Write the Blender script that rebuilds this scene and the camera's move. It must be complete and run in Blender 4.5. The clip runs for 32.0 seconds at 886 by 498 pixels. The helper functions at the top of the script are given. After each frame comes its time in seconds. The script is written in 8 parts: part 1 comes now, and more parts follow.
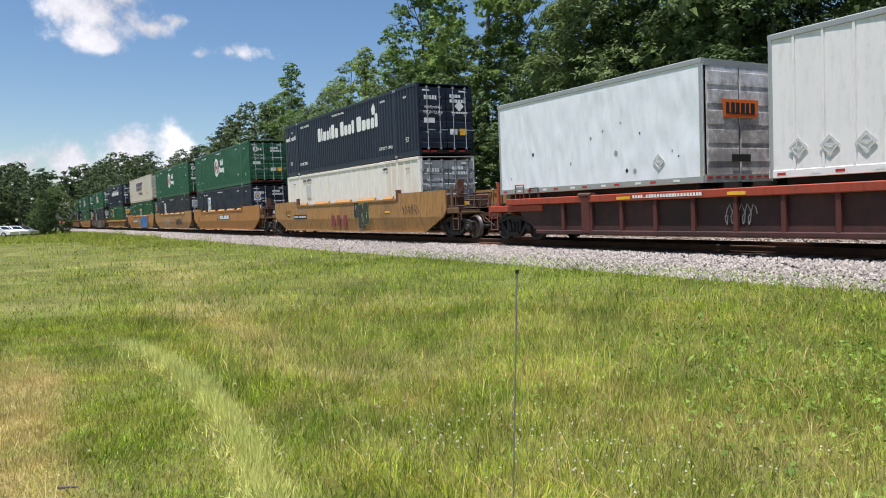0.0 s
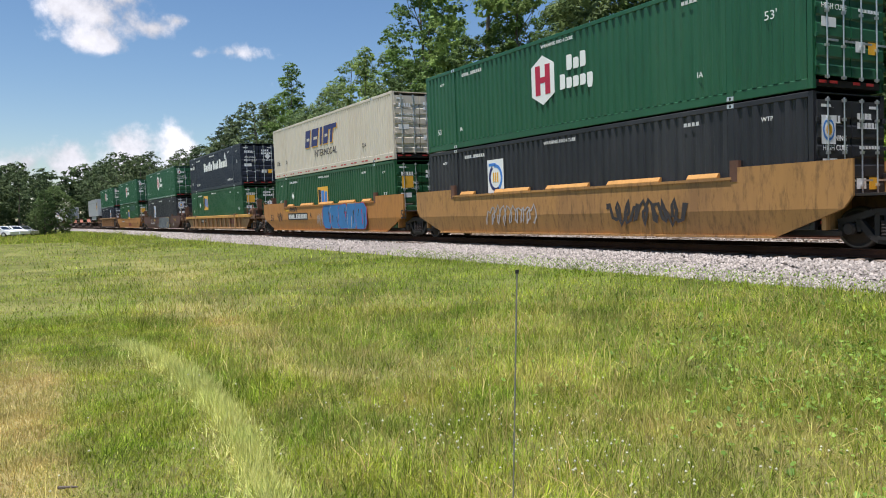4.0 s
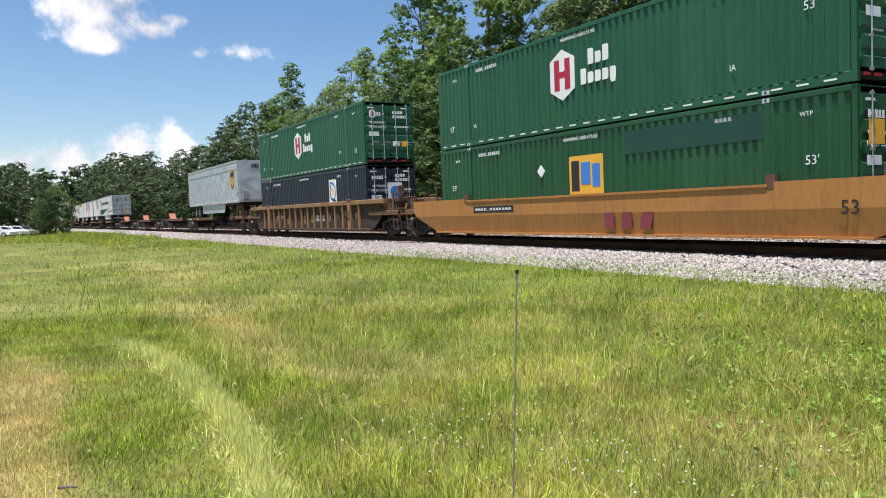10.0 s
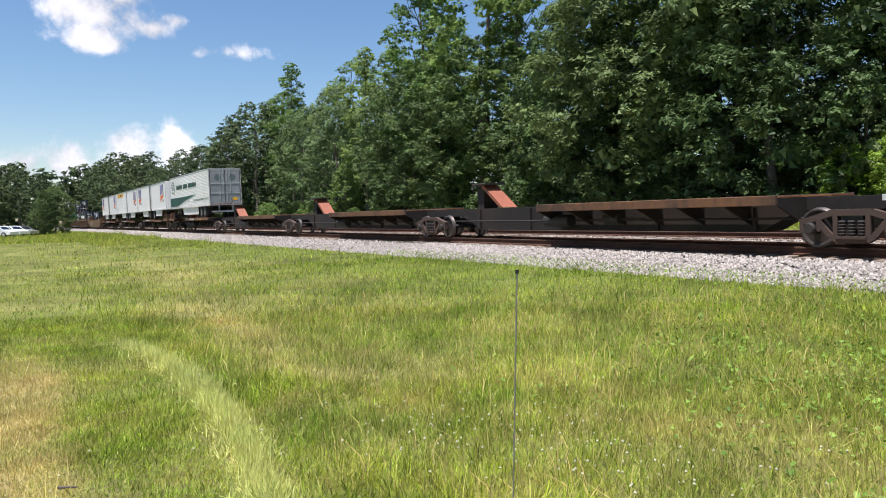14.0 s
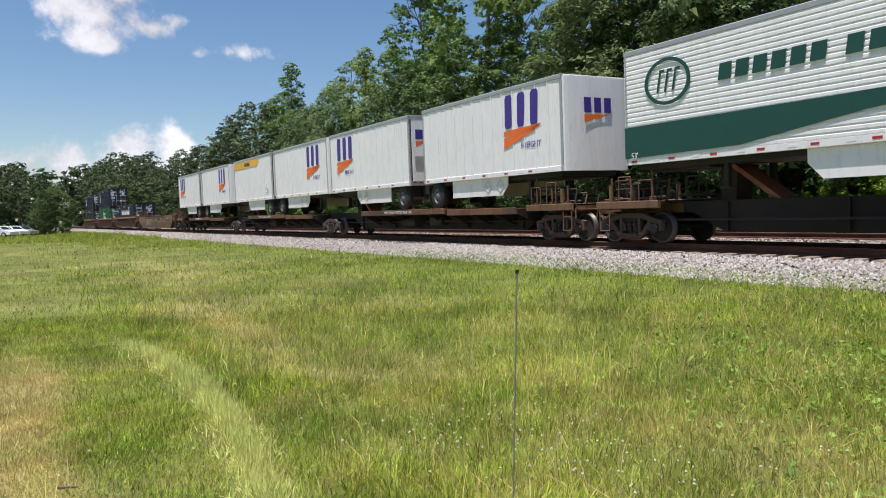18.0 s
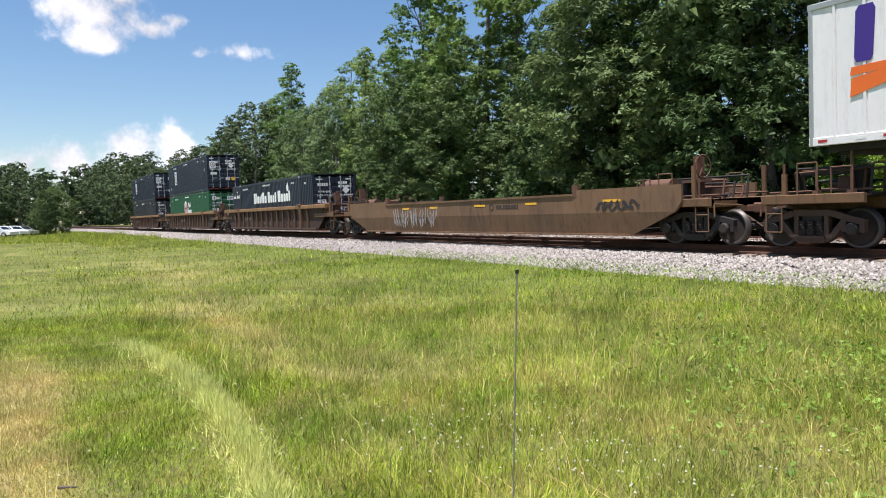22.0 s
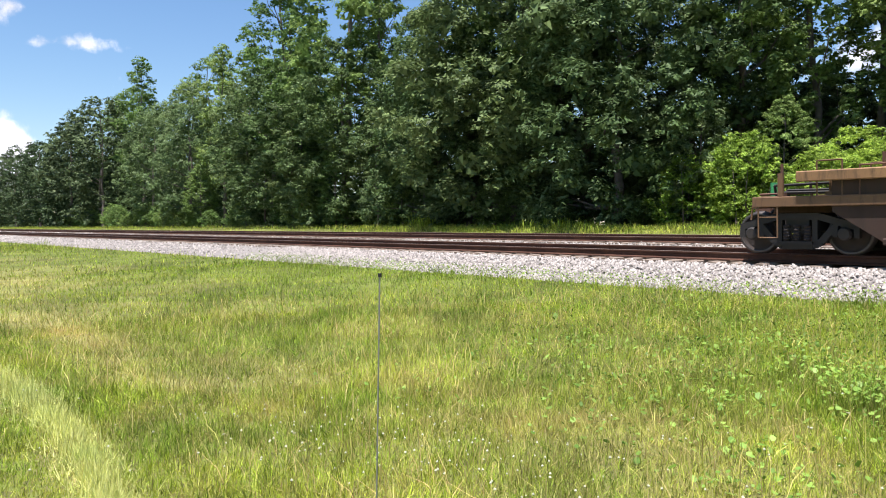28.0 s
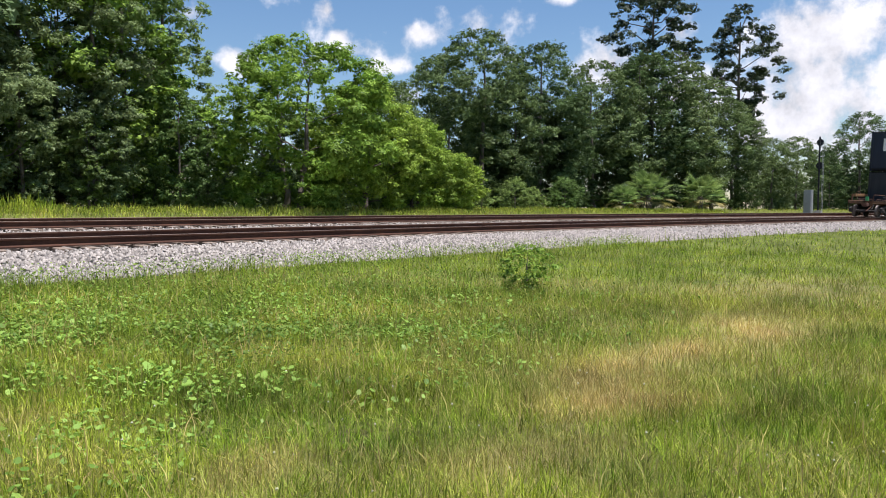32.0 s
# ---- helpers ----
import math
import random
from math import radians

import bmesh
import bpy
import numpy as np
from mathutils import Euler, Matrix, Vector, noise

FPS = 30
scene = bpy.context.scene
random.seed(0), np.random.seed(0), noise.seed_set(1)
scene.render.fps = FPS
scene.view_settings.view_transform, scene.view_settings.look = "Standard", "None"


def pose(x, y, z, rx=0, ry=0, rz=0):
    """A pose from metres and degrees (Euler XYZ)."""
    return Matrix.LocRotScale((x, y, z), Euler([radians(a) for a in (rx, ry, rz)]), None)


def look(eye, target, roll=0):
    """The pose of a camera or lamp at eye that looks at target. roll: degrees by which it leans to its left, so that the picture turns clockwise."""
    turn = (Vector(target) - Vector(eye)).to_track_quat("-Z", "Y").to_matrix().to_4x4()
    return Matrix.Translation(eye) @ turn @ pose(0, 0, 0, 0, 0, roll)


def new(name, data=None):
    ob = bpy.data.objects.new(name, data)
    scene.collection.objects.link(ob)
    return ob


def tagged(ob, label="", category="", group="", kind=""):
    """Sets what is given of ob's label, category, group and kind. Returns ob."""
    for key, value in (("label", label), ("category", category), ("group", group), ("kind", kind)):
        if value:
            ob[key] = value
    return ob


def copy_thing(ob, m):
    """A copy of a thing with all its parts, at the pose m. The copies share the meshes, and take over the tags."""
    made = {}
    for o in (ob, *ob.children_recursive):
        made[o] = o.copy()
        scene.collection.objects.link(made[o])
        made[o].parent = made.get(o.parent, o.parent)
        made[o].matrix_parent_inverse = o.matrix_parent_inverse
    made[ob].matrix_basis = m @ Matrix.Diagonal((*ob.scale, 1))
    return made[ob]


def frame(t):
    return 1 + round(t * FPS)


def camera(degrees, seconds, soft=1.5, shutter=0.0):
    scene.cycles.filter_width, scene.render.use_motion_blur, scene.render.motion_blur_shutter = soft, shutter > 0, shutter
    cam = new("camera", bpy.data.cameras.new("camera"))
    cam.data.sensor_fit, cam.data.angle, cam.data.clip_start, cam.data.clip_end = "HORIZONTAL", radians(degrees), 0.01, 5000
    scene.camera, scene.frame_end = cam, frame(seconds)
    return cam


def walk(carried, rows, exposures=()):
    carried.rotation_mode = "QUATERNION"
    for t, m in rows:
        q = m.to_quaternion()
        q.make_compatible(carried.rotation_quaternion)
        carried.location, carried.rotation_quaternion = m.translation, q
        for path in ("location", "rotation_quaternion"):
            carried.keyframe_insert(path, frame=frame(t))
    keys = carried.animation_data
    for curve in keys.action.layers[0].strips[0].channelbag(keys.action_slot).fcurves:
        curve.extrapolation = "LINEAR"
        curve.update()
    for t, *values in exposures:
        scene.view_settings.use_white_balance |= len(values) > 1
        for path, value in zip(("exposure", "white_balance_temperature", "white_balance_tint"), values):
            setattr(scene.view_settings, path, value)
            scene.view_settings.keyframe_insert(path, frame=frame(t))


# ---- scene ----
import collections

# ---------- camera ----------
LENS = 61.1
EYE = (0.0, 0.0, 1.55)


def aim(yaw, pitch, lean):
    """A camera pose from degrees: yaw clockwise from the track's normal, pitch upward, lean to its right."""
    y, p = radians(yaw), radians(pitch)
    way = Vector((math.sin(y) * math.cos(p), math.cos(y) * math.cos(p), math.sin(p)))
    return look(EYE, Vector(EYE) + way, -lean)


cam = camera(LENS, 32.0, soft=1.0)
HELD = aim(-59.60, -2.04, 0.41)
walk(cam, [(0.0, HELD), (10.0, HELD), (20.0, HELD), (26.6, HELD), (27.1, aim(-59.5, -2.0, 0.42)),
           (27.5, aim(-58.82, -1.83, 0.43)), (28.0, aim(-49.14, -1.82, 0.20)), (28.5, aim(-36.85, -1.99, 0.32)),
           (29.0, aim(-21.34, -2.34, 0.29)), (29.5, aim(-5.79, -2.59, 0.26)), (30.0, aim(5.91, -2.73, 0.20)),
           (30.5, aim(24.14, -3.09, 0.07)), (31.0, aim(37.25, -3.16, -0.08)), (31.5, aim(43.44, -3.23, -0.12)),
           (32.0, aim(49.20, -3.17, -0.20))],
     [(0.0, 0.62, 6300, 14), (6.0, 0.68, 6300, 14), (8.5, 0.84, 6300, 14), (12.0, 0.82, 6300, 14), (14.5, 0.82, 6300, 14), (17.5, 0.57, 6300, 14), (20.0, 0.64, 6300, 14), (22.0, 0.84, 6300, 14), (26.5, 0.86, 6300, 14), (28.0, 1.10, 6300, 14), (30.2, 1.14, 6300, 14), (31.2, 0.86, 6300, 14), (32.0, 0.70, 6300, 14)])

# ---------- sun and sky ----------
SUN_TO = Vector((0.10, -0.24, 1.0)).normalized()
sun = new("sun", bpy.data.lights.new("sun", "SUN"))
sun.data.energy, sun.data.angle, sun.data.color = 4.6, radians(0.6), (1.0, 0.96, 0.90)
sun.matrix_world = look((0, 0, 60), Vector((0, 0, 60)) - SUN_TO)

world = bpy.data.worlds.new("sky")
scene.world = world
world.use_nodes = True


def build_sky():
    nt = world.node_tree
    N, L = nt.nodes, nt.links
    for n in list(N):
        N.remove(n)
    out = N.new("ShaderNodeOutputWorld")
    sky = N.new("ShaderNodeTexSky")
    sky.sky_type, sky.sun_disc = "NISHITA", False
    sky.sun_elevation = math.asin(SUN_TO.z)
    sky.sun_rotation = math.atan2(SUN_TO.x, SUN_TO.y)
    sky.air_density, sky.dust_density, sky.ozone_density = 1.1, 0.3, 2.4
    tc = N.new("ShaderNodeTexCoord")
    big = N.new("ShaderNodeTexNoise")
    big.inputs["Scale"].default_value, big.inputs["Detail"].default_value = 13.0, 9.0
    big.inputs["Roughness"].default_value = 0.62
    L.new(tc.outputs["Generated"], big.inputs["Vector"])
    fine = N.new("ShaderNodeTexNoise")
    fine.inputs["Scale"].default_value, fine.inputs["Detail"].default_value = 42.0, 8.0
    L.new(tc.outputs["Generated"], fine.inputs["Vector"])
    thin = N.new("ShaderNodeMath")
    thin.operation, thin.inputs[1].default_value = "MULTIPLY_ADD", 0.45
    L.new(fine.outputs["Fac"], thin.inputs[0])
    L.new(big.outputs["Fac"], thin.inputs[2])
    total = None
    # azimuth, height, width, tallness (degrees), weight
    clouds = [(-83.8, 14.0, 4.8, 2.6, 1.25), (-80.4, 13.6, 3.0, 1.1, 1.05), (-86.2, 14.8, 2.2, 1.9, 1.1), (-83.9, 12.3, 3.6, 1.1, 1.0), (-82.4, 15.6, 3.2, 1.8, 1.0), (-78.9, 14.2, 1.4, 0.8, 0.8),
              (-75.0, 12.3, 4.2, 0.9, 0.72), (-77.6, 12.1, 1.6, 0.7, 0.7),
              (-88.7, 4.2, 2.6, 2.0, 1.2), (-86.0, 4.6, 2.2, 2.2, 1.25), (-82.2, 5.2, 2.6, 2.6, 1.35), (-79.0, 5.4, 2.2, 2.5, 1.3), (-92.0, 4.2, 3.2, 2.2, 1.0), (-84.0, 3.2, 6.5, 1.5, 1.1),
              (-51.0, 11.4, 2.6, 2.6, 1.05), (-52.5, 8.5, 2.5, 1.6, 0.9), (-62.0, 11.5, 1.6, 1.4, 0.6),
              (30.5, 13.4, 2.2, 1.8, 0.95), (34.0, 10.4, 2.6, 1.6, 1.0), (40.5, 14.3, 1.6, 1.3, 1.05), (41.4, 12.4, 1.2, 0.8, 1.0), (47.4, 12.8, 2.4, 1.1, 1.05),
              (45.1, 10.4, 3.8, 0.8, 0.8), (46.4, 8.4, 3.6, 1.2, 0.95), (58.0, 15.2, 4.0, 0.7, 0.8), (61.0, 10.5, 4.0, 3.2, 1.25), (66.5, 12.6, 2.4, 1.8, 1.05), (66.0, 8.0, 5.5, 3.6, 1.25),
              (75.5, 11.0, 6.5, 5.0, 1.7), (74.0, 6.0, 7.5, 4.0, 1.5), (84.0, 13.0, 7.0, 4.5, 1.2), (82.0, 6.0, 8.0, 4.0, 1.1), (52.0, 13.5, 6.0, 2.2, 0.62), (42.0, 11.5, 8.0, 2.5, 0.58), (36.0, 15.5, 6.0, 1.6, 0.55), (55.0, 11.0, 5.0, 1.0, 0.6),
              (-20.0, 11.0, 5.0, 3.5, 0.9), (-8.0, 12.0, 4.0, 3.0, 0.95), (-14.0, 8.0, 6.0, 3.0, 0.9), (3.0, 10.5, 4.0, 3.0, 0.85),
              (150.0, 30.0, 14.0, 8.0, 1.0), (-140.0, 25.0, 12.0, 7.0, 1.0), (110.0, 22.0, 10.0, 5.0, 1.0), (180.0, 14.0, 18.0, 4.0, 1.0)]
    for az, el, w, h, weight in clouds:
        a, e = radians(az), radians(el)
        m = N.new("ShaderNodeMapping")
        m.vector_type = "TEXTURE"
        m.inputs["Location"].default_value = (math.sin(a) * math.cos(e), math.cos(a) * math.cos(e), math.sin(e))
        m.inputs["Rotation"].default_value = (0, 0, -a)
        m.inputs["Scale"].default_value = (radians(w * 1.12), 0.6, radians(h * 1.3))
        L.new(tc.outputs["Generated"], m.inputs["Vector"])
        g = N.new("ShaderNodeTexGradient")
        g.gradient_type = "QUADRATIC_SPHERE"
        L.new(m.outputs["Vector"], g.inputs["Vector"])
        k = N.new("ShaderNodeMath")
        k.operation = "MULTIPLY"
        k.inputs[1].default_value = weight
        L.new(g.outputs["Fac"], k.inputs[0])
        if total is None:
            total = k
        else:
            s = N.new("ShaderNodeMath")
            s.operation = "ADD"
            L.new(total.outputs[0], s.inputs[0])
            L.new(k.outputs[0], s.inputs[1])
            total = s
    root = N.new("ShaderNodeMath")
    root.operation, root.inputs[1].default_value = "POWER", 0.5
    L.new(total.outputs[0], root.inputs[0])
    density = N.new("ShaderNodeMath")
    density.operation = "MULTIPLY_ADD"
    density.inputs[1].default_value = 1.25
    L.new(root.outputs[0], density.inputs[0])
    sub = N.new("ShaderNodeMath")
    sub.operation, sub.inputs[1].default_value = "SUBTRACT", 0.94
    L.new(thin.outputs[0], sub.inputs[0])
    sub2 = N.new("ShaderNodeMath")
    sub2.operation, sub2.inputs[1].default_value = "MULTIPLY", 2.5
    L.new(sub.outputs[0], sub2.inputs[0])
    L.new(sub2.outputs[0], density.inputs[2])
    cover = N.new("ShaderNodeMapRange")
    cover.interpolation_type = "SMOOTHSTEP"
    cover.inputs["From Min"].default_value, cover.inputs["From Max"].default_value = 0.0, 0.75
    L.new(density.outputs[0], cover.inputs["Value"])
    tone = N.new("ShaderNodeMapRange")
    tone.inputs["From Min"].default_value, tone.inputs["From Max"].default_value = 0.35, 0.68
    tone.inputs["To Min"].default_value, tone.inputs["To Max"].default_value = 4.6, 8.6
    L.new(big.outputs["Fac"], tone.inputs["Value"])
    white = N.new("ShaderNodeCombineColor")
    L.new(tone.outputs[0], white.inputs[0])
    L.new(tone.outputs[0], white.inputs[1])
    blue = N.new("ShaderNodeMath")
    blue.operation, blue.inputs[1].default_value = "MULTIPLY", 1.04
    L.new(tone.outputs[0], blue.inputs[0])
    L.new(blue.outputs[0], white.inputs[2])
    mix = N.new("ShaderNodeMix")
    mix.data_type = "RGBA"
    L.new(cover.outputs[0], mix.inputs["Factor"])
    deep = N.new("ShaderNodeHueSaturation")
    deep.inputs["Saturation"].default_value, deep.inputs["Value"].default_value = 1.14, 0.88
    L.new(sky.outputs[0], deep.inputs["Color"])
    L.new(deep.outputs[0], mix.inputs[6])
    L.new(white.outputs[0], mix.inputs[7])
    bg = N.new("ShaderNodeBackground")
    bg.inputs["Strength"].default_value = 0.085
    L.new(mix.outputs[2], bg.inputs["Color"])
    L.new(bg.outputs[0], out.inputs["Surface"])


build_sky()

# ---------- materials ----------
MATS = {}


def rgb(c):
    return (c[0], c[1], c[2], 1.0)


def paint(name, color, rough=0.5, metal=0.0, vary=0.25, dirt=None, grain=6.0, bump=0.0, streak=False, spec=0.5, dirty=0.5, grime=0.0, dents=0.0):
    """A painted, plastic or metal surface with variation at two scales, and dirt of its own colour."""
    key = name
    if key in MATS:
        return MATS[key]
    m = bpy.data.materials.new(name)
    m.use_nodes = True
    nt = m.node_tree
    N, L = nt.nodes, nt.links
    b = N["Principled BSDF"]
    b.inputs["Roughness"].default_value = rough
    b.inputs["Metallic"].default_value = metal
    b.inputs["Specular IOR Level"].default_value = spec
    tc = N.new("ShaderNodeTexCoord")
    mp = N.new("ShaderNodeMapping")
    mp.inputs["Scale"].default_value = (1, 1, 0.18) if streak else (1, 1, 1)
    L.new(tc.outputs["Object"], mp.inputs["Vector"])
    n1 = N.new("ShaderNodeTexNoise")
    n1.inputs["Scale"].default_value, n1.inputs["Detail"].default_value = grain, 8.0
    n1.inputs["Roughness"].default_value = 0.65
    L.new(mp.outputs[0], n1.inputs["Vector"])
    n2 = N.new("ShaderNodeTexNoise")
    n2.inputs["Scale"].default_value, n2.inputs["Detail"].default_value = grain * 0.16, 5.0
    L.new(mp.outputs[0], n2.inputs["Vector"])
    info = N.new("ShaderNodeObjectInfo")
    mixv = N.new("ShaderNodeMath")
    mixv.operation, mixv.inputs[1].default_value = "MULTIPLY_ADD", 0.55
    L.new(n2.outputs["Fac"], mixv.inputs[0])
    half = N.new("ShaderNodeMath")
    half.operation, half.inputs[1].default_value = "MULTIPLY", 0.45
    L.new(n1.outputs["Fac"], half.inputs[0])
    L.new(half.outputs[0], mixv.inputs[2])
    fade = N.new("ShaderNodeMapRange")
    fade.inputs["From Min"].default_value, fade.inputs["From Max"].default_value = 0.3, 0.7
    fade.inputs["To Min"].default_value, fade.inputs["To Max"].default_value = 1 - vary, 1 + vary
    L.new(mixv.outputs[0], fade.inputs["Value"])
    base = N.new("ShaderNodeMix")
    base.data_type, base.blend_type = "RGBA", "MULTIPLY"
    base.inputs["Factor"].default_value = 1.0
    base.inputs[6].default_value = rgb(color)
    L.new(fade.outputs[0], base.inputs[7])
    last = base.outputs[2]
    if dirt:
        rng = N.new("ShaderNodeMapRange")
        rng.inputs["From Min"].default_value, rng.inputs["From Max"].default_value = 0.48, 0.66
        rng.inputs["To Max"].default_value = dirty
        L.new(mixv.outputs[0], rng.inputs["Value"])
        d = N.new("ShaderNodeMix")
        d.data_type = "RGBA"
        L.new(rng.outputs[0], d.inputs["Factor"])
        L.new(last, d.inputs[6])
        d.inputs[7].default_value = rgb(dirt)
        last = d.outputs[2]
    if grime:
        gm = N.new("ShaderNodeMapping")
        gm.inputs["Scale"].default_value = (1.0, 1.0, 0.22)
        L.new(tc.outputs["Object"], gm.inputs["Vector"])
        g1 = N.new("ShaderNodeTexNoise")
        g1.inputs["Scale"].default_value, g1.inputs["Detail"].default_value, g1.inputs["Roughness"].default_value = 7.0, 10.0, 0.72
        L.new(gm.outputs[0], g1.inputs["Vector"])
        gr = N.new("ShaderNodeMapRange")
        gr.inputs["From Min"].default_value, gr.inputs["From Max"].default_value, gr.inputs["To Max"].default_value = 0.50, 0.70, grime
        L.new(g1.outputs["Fac"], gr.inputs["Value"])
        gx = N.new("ShaderNodeMix")
        gx.data_type = "RGBA"
        L.new(gr.outputs[0], gx.inputs["Factor"])
        L.new(last, gx.inputs[6])
        gx.inputs[7].default_value = (0.030, 0.021, 0.015, 1.0)
        last = gx.outputs[2]
    L.new(last, b.inputs["Base Color"])
    rr = N.new("ShaderNodeMapRange")
    rr.inputs["To Min"].default_value, rr.inputs["To Max"].default_value = max(0.05, rough - 0.12), min(1, rough + 0.15)
    L.new(n1.outputs["Fac"], rr.inputs["Value"])
    L.new(rr.outputs[0], b.inputs["Roughness"])
    if bump:
        bp = N.new("ShaderNodeBump")
        bp.inputs["Strength"].default_value, bp.inputs["Distance"].default_value = bump, 0.02
        L.new(n1.outputs["Fac"], bp.inputs["Height"])
        L.new(bp.outputs[0], b.inputs["Normal"])
    if dents:
        dm = N.new("ShaderNodeMapping")
        dm.inputs["Rotation"].default_value, dm.inputs["Scale"].default_value = (0, radians(35), 0), (2.6, 1.0, 0.8)
        L.new(tc.outputs["Object"], dm.inputs["Vector"])
        dn = N.new("ShaderNodeTexNoise")
        dn.inputs["Scale"].default_value, dn.inputs["Detail"].default_value = 1.0, 1.0
        L.new(dm.outputs[0], dn.inputs["Vector"])
        db = N.new("ShaderNodeBump")
        db.inputs["Strength"].default_value, db.inputs["Distance"].default_value = 1.0, dents
        L.new(dn.outputs["Fac"], db.inputs["Height"])
        L.new(db.outputs[0], b.inputs["Normal"])
    MATS[key] = m
    return m


def leafy(name, low, high, through_light=0.35, dry=None, gloss=0.045, patchy=1.0):
    """Leaves or blades: a spread of greens from piece to piece, matt, letting some light through."""
    m = bpy.data.materials.new(name)
    m.use_nodes = True
    nt = m.node_tree
    N, L = nt.nodes, nt.links
    out = N["Material Output"]
    N.remove(N["Principled BSDF"])
    geo = N.new("ShaderNodeNewGeometry")
    ramp = N.new("ShaderNodeMix")
    ramp.data_type = "RGBA"
    ramp.inputs[6].default_value, ramp.inputs[7].default_value = rgb(low), rgb(high)
    L.new(geo.outputs["Random Per Island"], ramp.inputs["Factor"])
    last = ramp.outputs[2]
    if dry:
        at = N.new("ShaderNodeAttribute")
        at.attribute_name = "dry"
        mx = N.new("ShaderNodeMix")
        mx.data_type = "RGBA"
        L.new(at.outputs["Fac"], mx.inputs["Factor"])
        L.new(last, mx.inputs[6])
        mx.inputs[7].default_value = rgb(dry)
        last = mx.outputs[2]
        # patches of lusher and paler turf, at two sizes
        tc = N.new("ShaderNodeTexCoord")
        for scale, lo, hi, hue in ((0.75, 0.76, 1.32, 0.018), (3.1, 0.78, 1.26, -0.012)):
            nz = N.new("ShaderNodeTexNoise")
            nz.inputs["Scale"].default_value, nz.inputs["Detail"].default_value = scale, 4.0
            L.new(tc.outputs["Object"], nz.inputs["Vector"])
            hs = N.new("ShaderNodeHueSaturation")
            for socket, a, b in (("Value", 1 + (lo - 1) * patchy, 1 + (hi - 1) * patchy), ("Hue", 0.5 + hue * patchy, 0.5 - hue * patchy)):
                r = N.new("ShaderNodeMapRange")
                r.inputs["From Min"].default_value, r.inputs["From Max"].default_value = 0.34, 0.66
                r.inputs["To Min"].default_value, r.inputs["To Max"].default_value = a, b
                L.new(nz.outputs["Fac"], r.inputs["Value"])
                L.new(r.outputs[0], hs.inputs[socket])
            L.new(last, hs.inputs["Color"])
            last = hs.outputs[0]
    else:
        info = N.new("ShaderNodeObjectInfo")
        hs = N.new("ShaderNodeHueSaturation")
        r1 = N.new("ShaderNodeMapRange")
        r1.inputs["To Min"].default_value, r1.inputs["To Max"].default_value = 0.82, 1.18
        L.new(info.outputs["Random"], r1.inputs["Value"])
        L.new(r1.outputs[0], hs.inputs["Value"])
        r2 = N.new("ShaderNodeMapRange")
        r2.inputs["To Min"].default_value, r2.inputs["To Max"].default_value = 0.515, 0.485
        L.new(info.outputs["Random"], r2.inputs["Value"])
        L.new(r2.outputs[0], hs.inputs["Hue"])
        L.new(last, hs.inputs["Color"])
        tc = N.new("ShaderNodeTexCoord")
        nz = N.new("ShaderNodeTexNoise")
        nz.inputs["Scale"].default_value, nz.inputs["Detail"].default_value = 0.55, 3.0
        L.new(tc.outputs["Object"], nz.inputs["Vector"])
        r3 = N.new("ShaderNodeMapRange")
        r3.inputs["From Min"].default_value, r3.inputs["From Max"].default_value = 0.32, 0.68
        r3.inputs["To Min"].default_value, r3.inputs["To Max"].default_value = 0.65, 1.30
        L.new(nz.outputs["Fac"], r3.inputs["Value"])
        mv = N.new("ShaderNodeMix")
        mv.data_type, mv.blend_type = "RGBA", "MULTIPLY"
        mv.inputs["Factor"].default_value = 1.0
        L.new(hs.outputs[0], mv.inputs[6])
        L.new(r3.outputs[0], mv.inputs[7])
        last = mv.outputs[2]
    dif = N.new("ShaderNodeBsdfDiffuse")
    L.new(last, dif.inputs["Color"])
    tr = N.new("ShaderNodeBsdfTranslucent")
    L.new(last, tr.inputs["Color"])
    mix = N.new("ShaderNodeMixShader")
    mix.inputs[0].default_value = through_light
    L.new(dif.outputs[0], mix.inputs[1])
    L.new(tr.outputs[0], mix.inputs[2])
    gl = N.new("ShaderNodeBsdfGlossy")
    gl.inputs["Roughness"].default_value = 0.5
    mix2 = N.new("ShaderNodeMixShader")
    mix2.inputs[0].default_value = gloss
    L.new(mix.outputs[0], mix2.inputs[1])
    L.new(gl.outputs[0], mix2.inputs[2])
    L.new(mix2.outputs[0], out.inputs["Surface"])
    return m


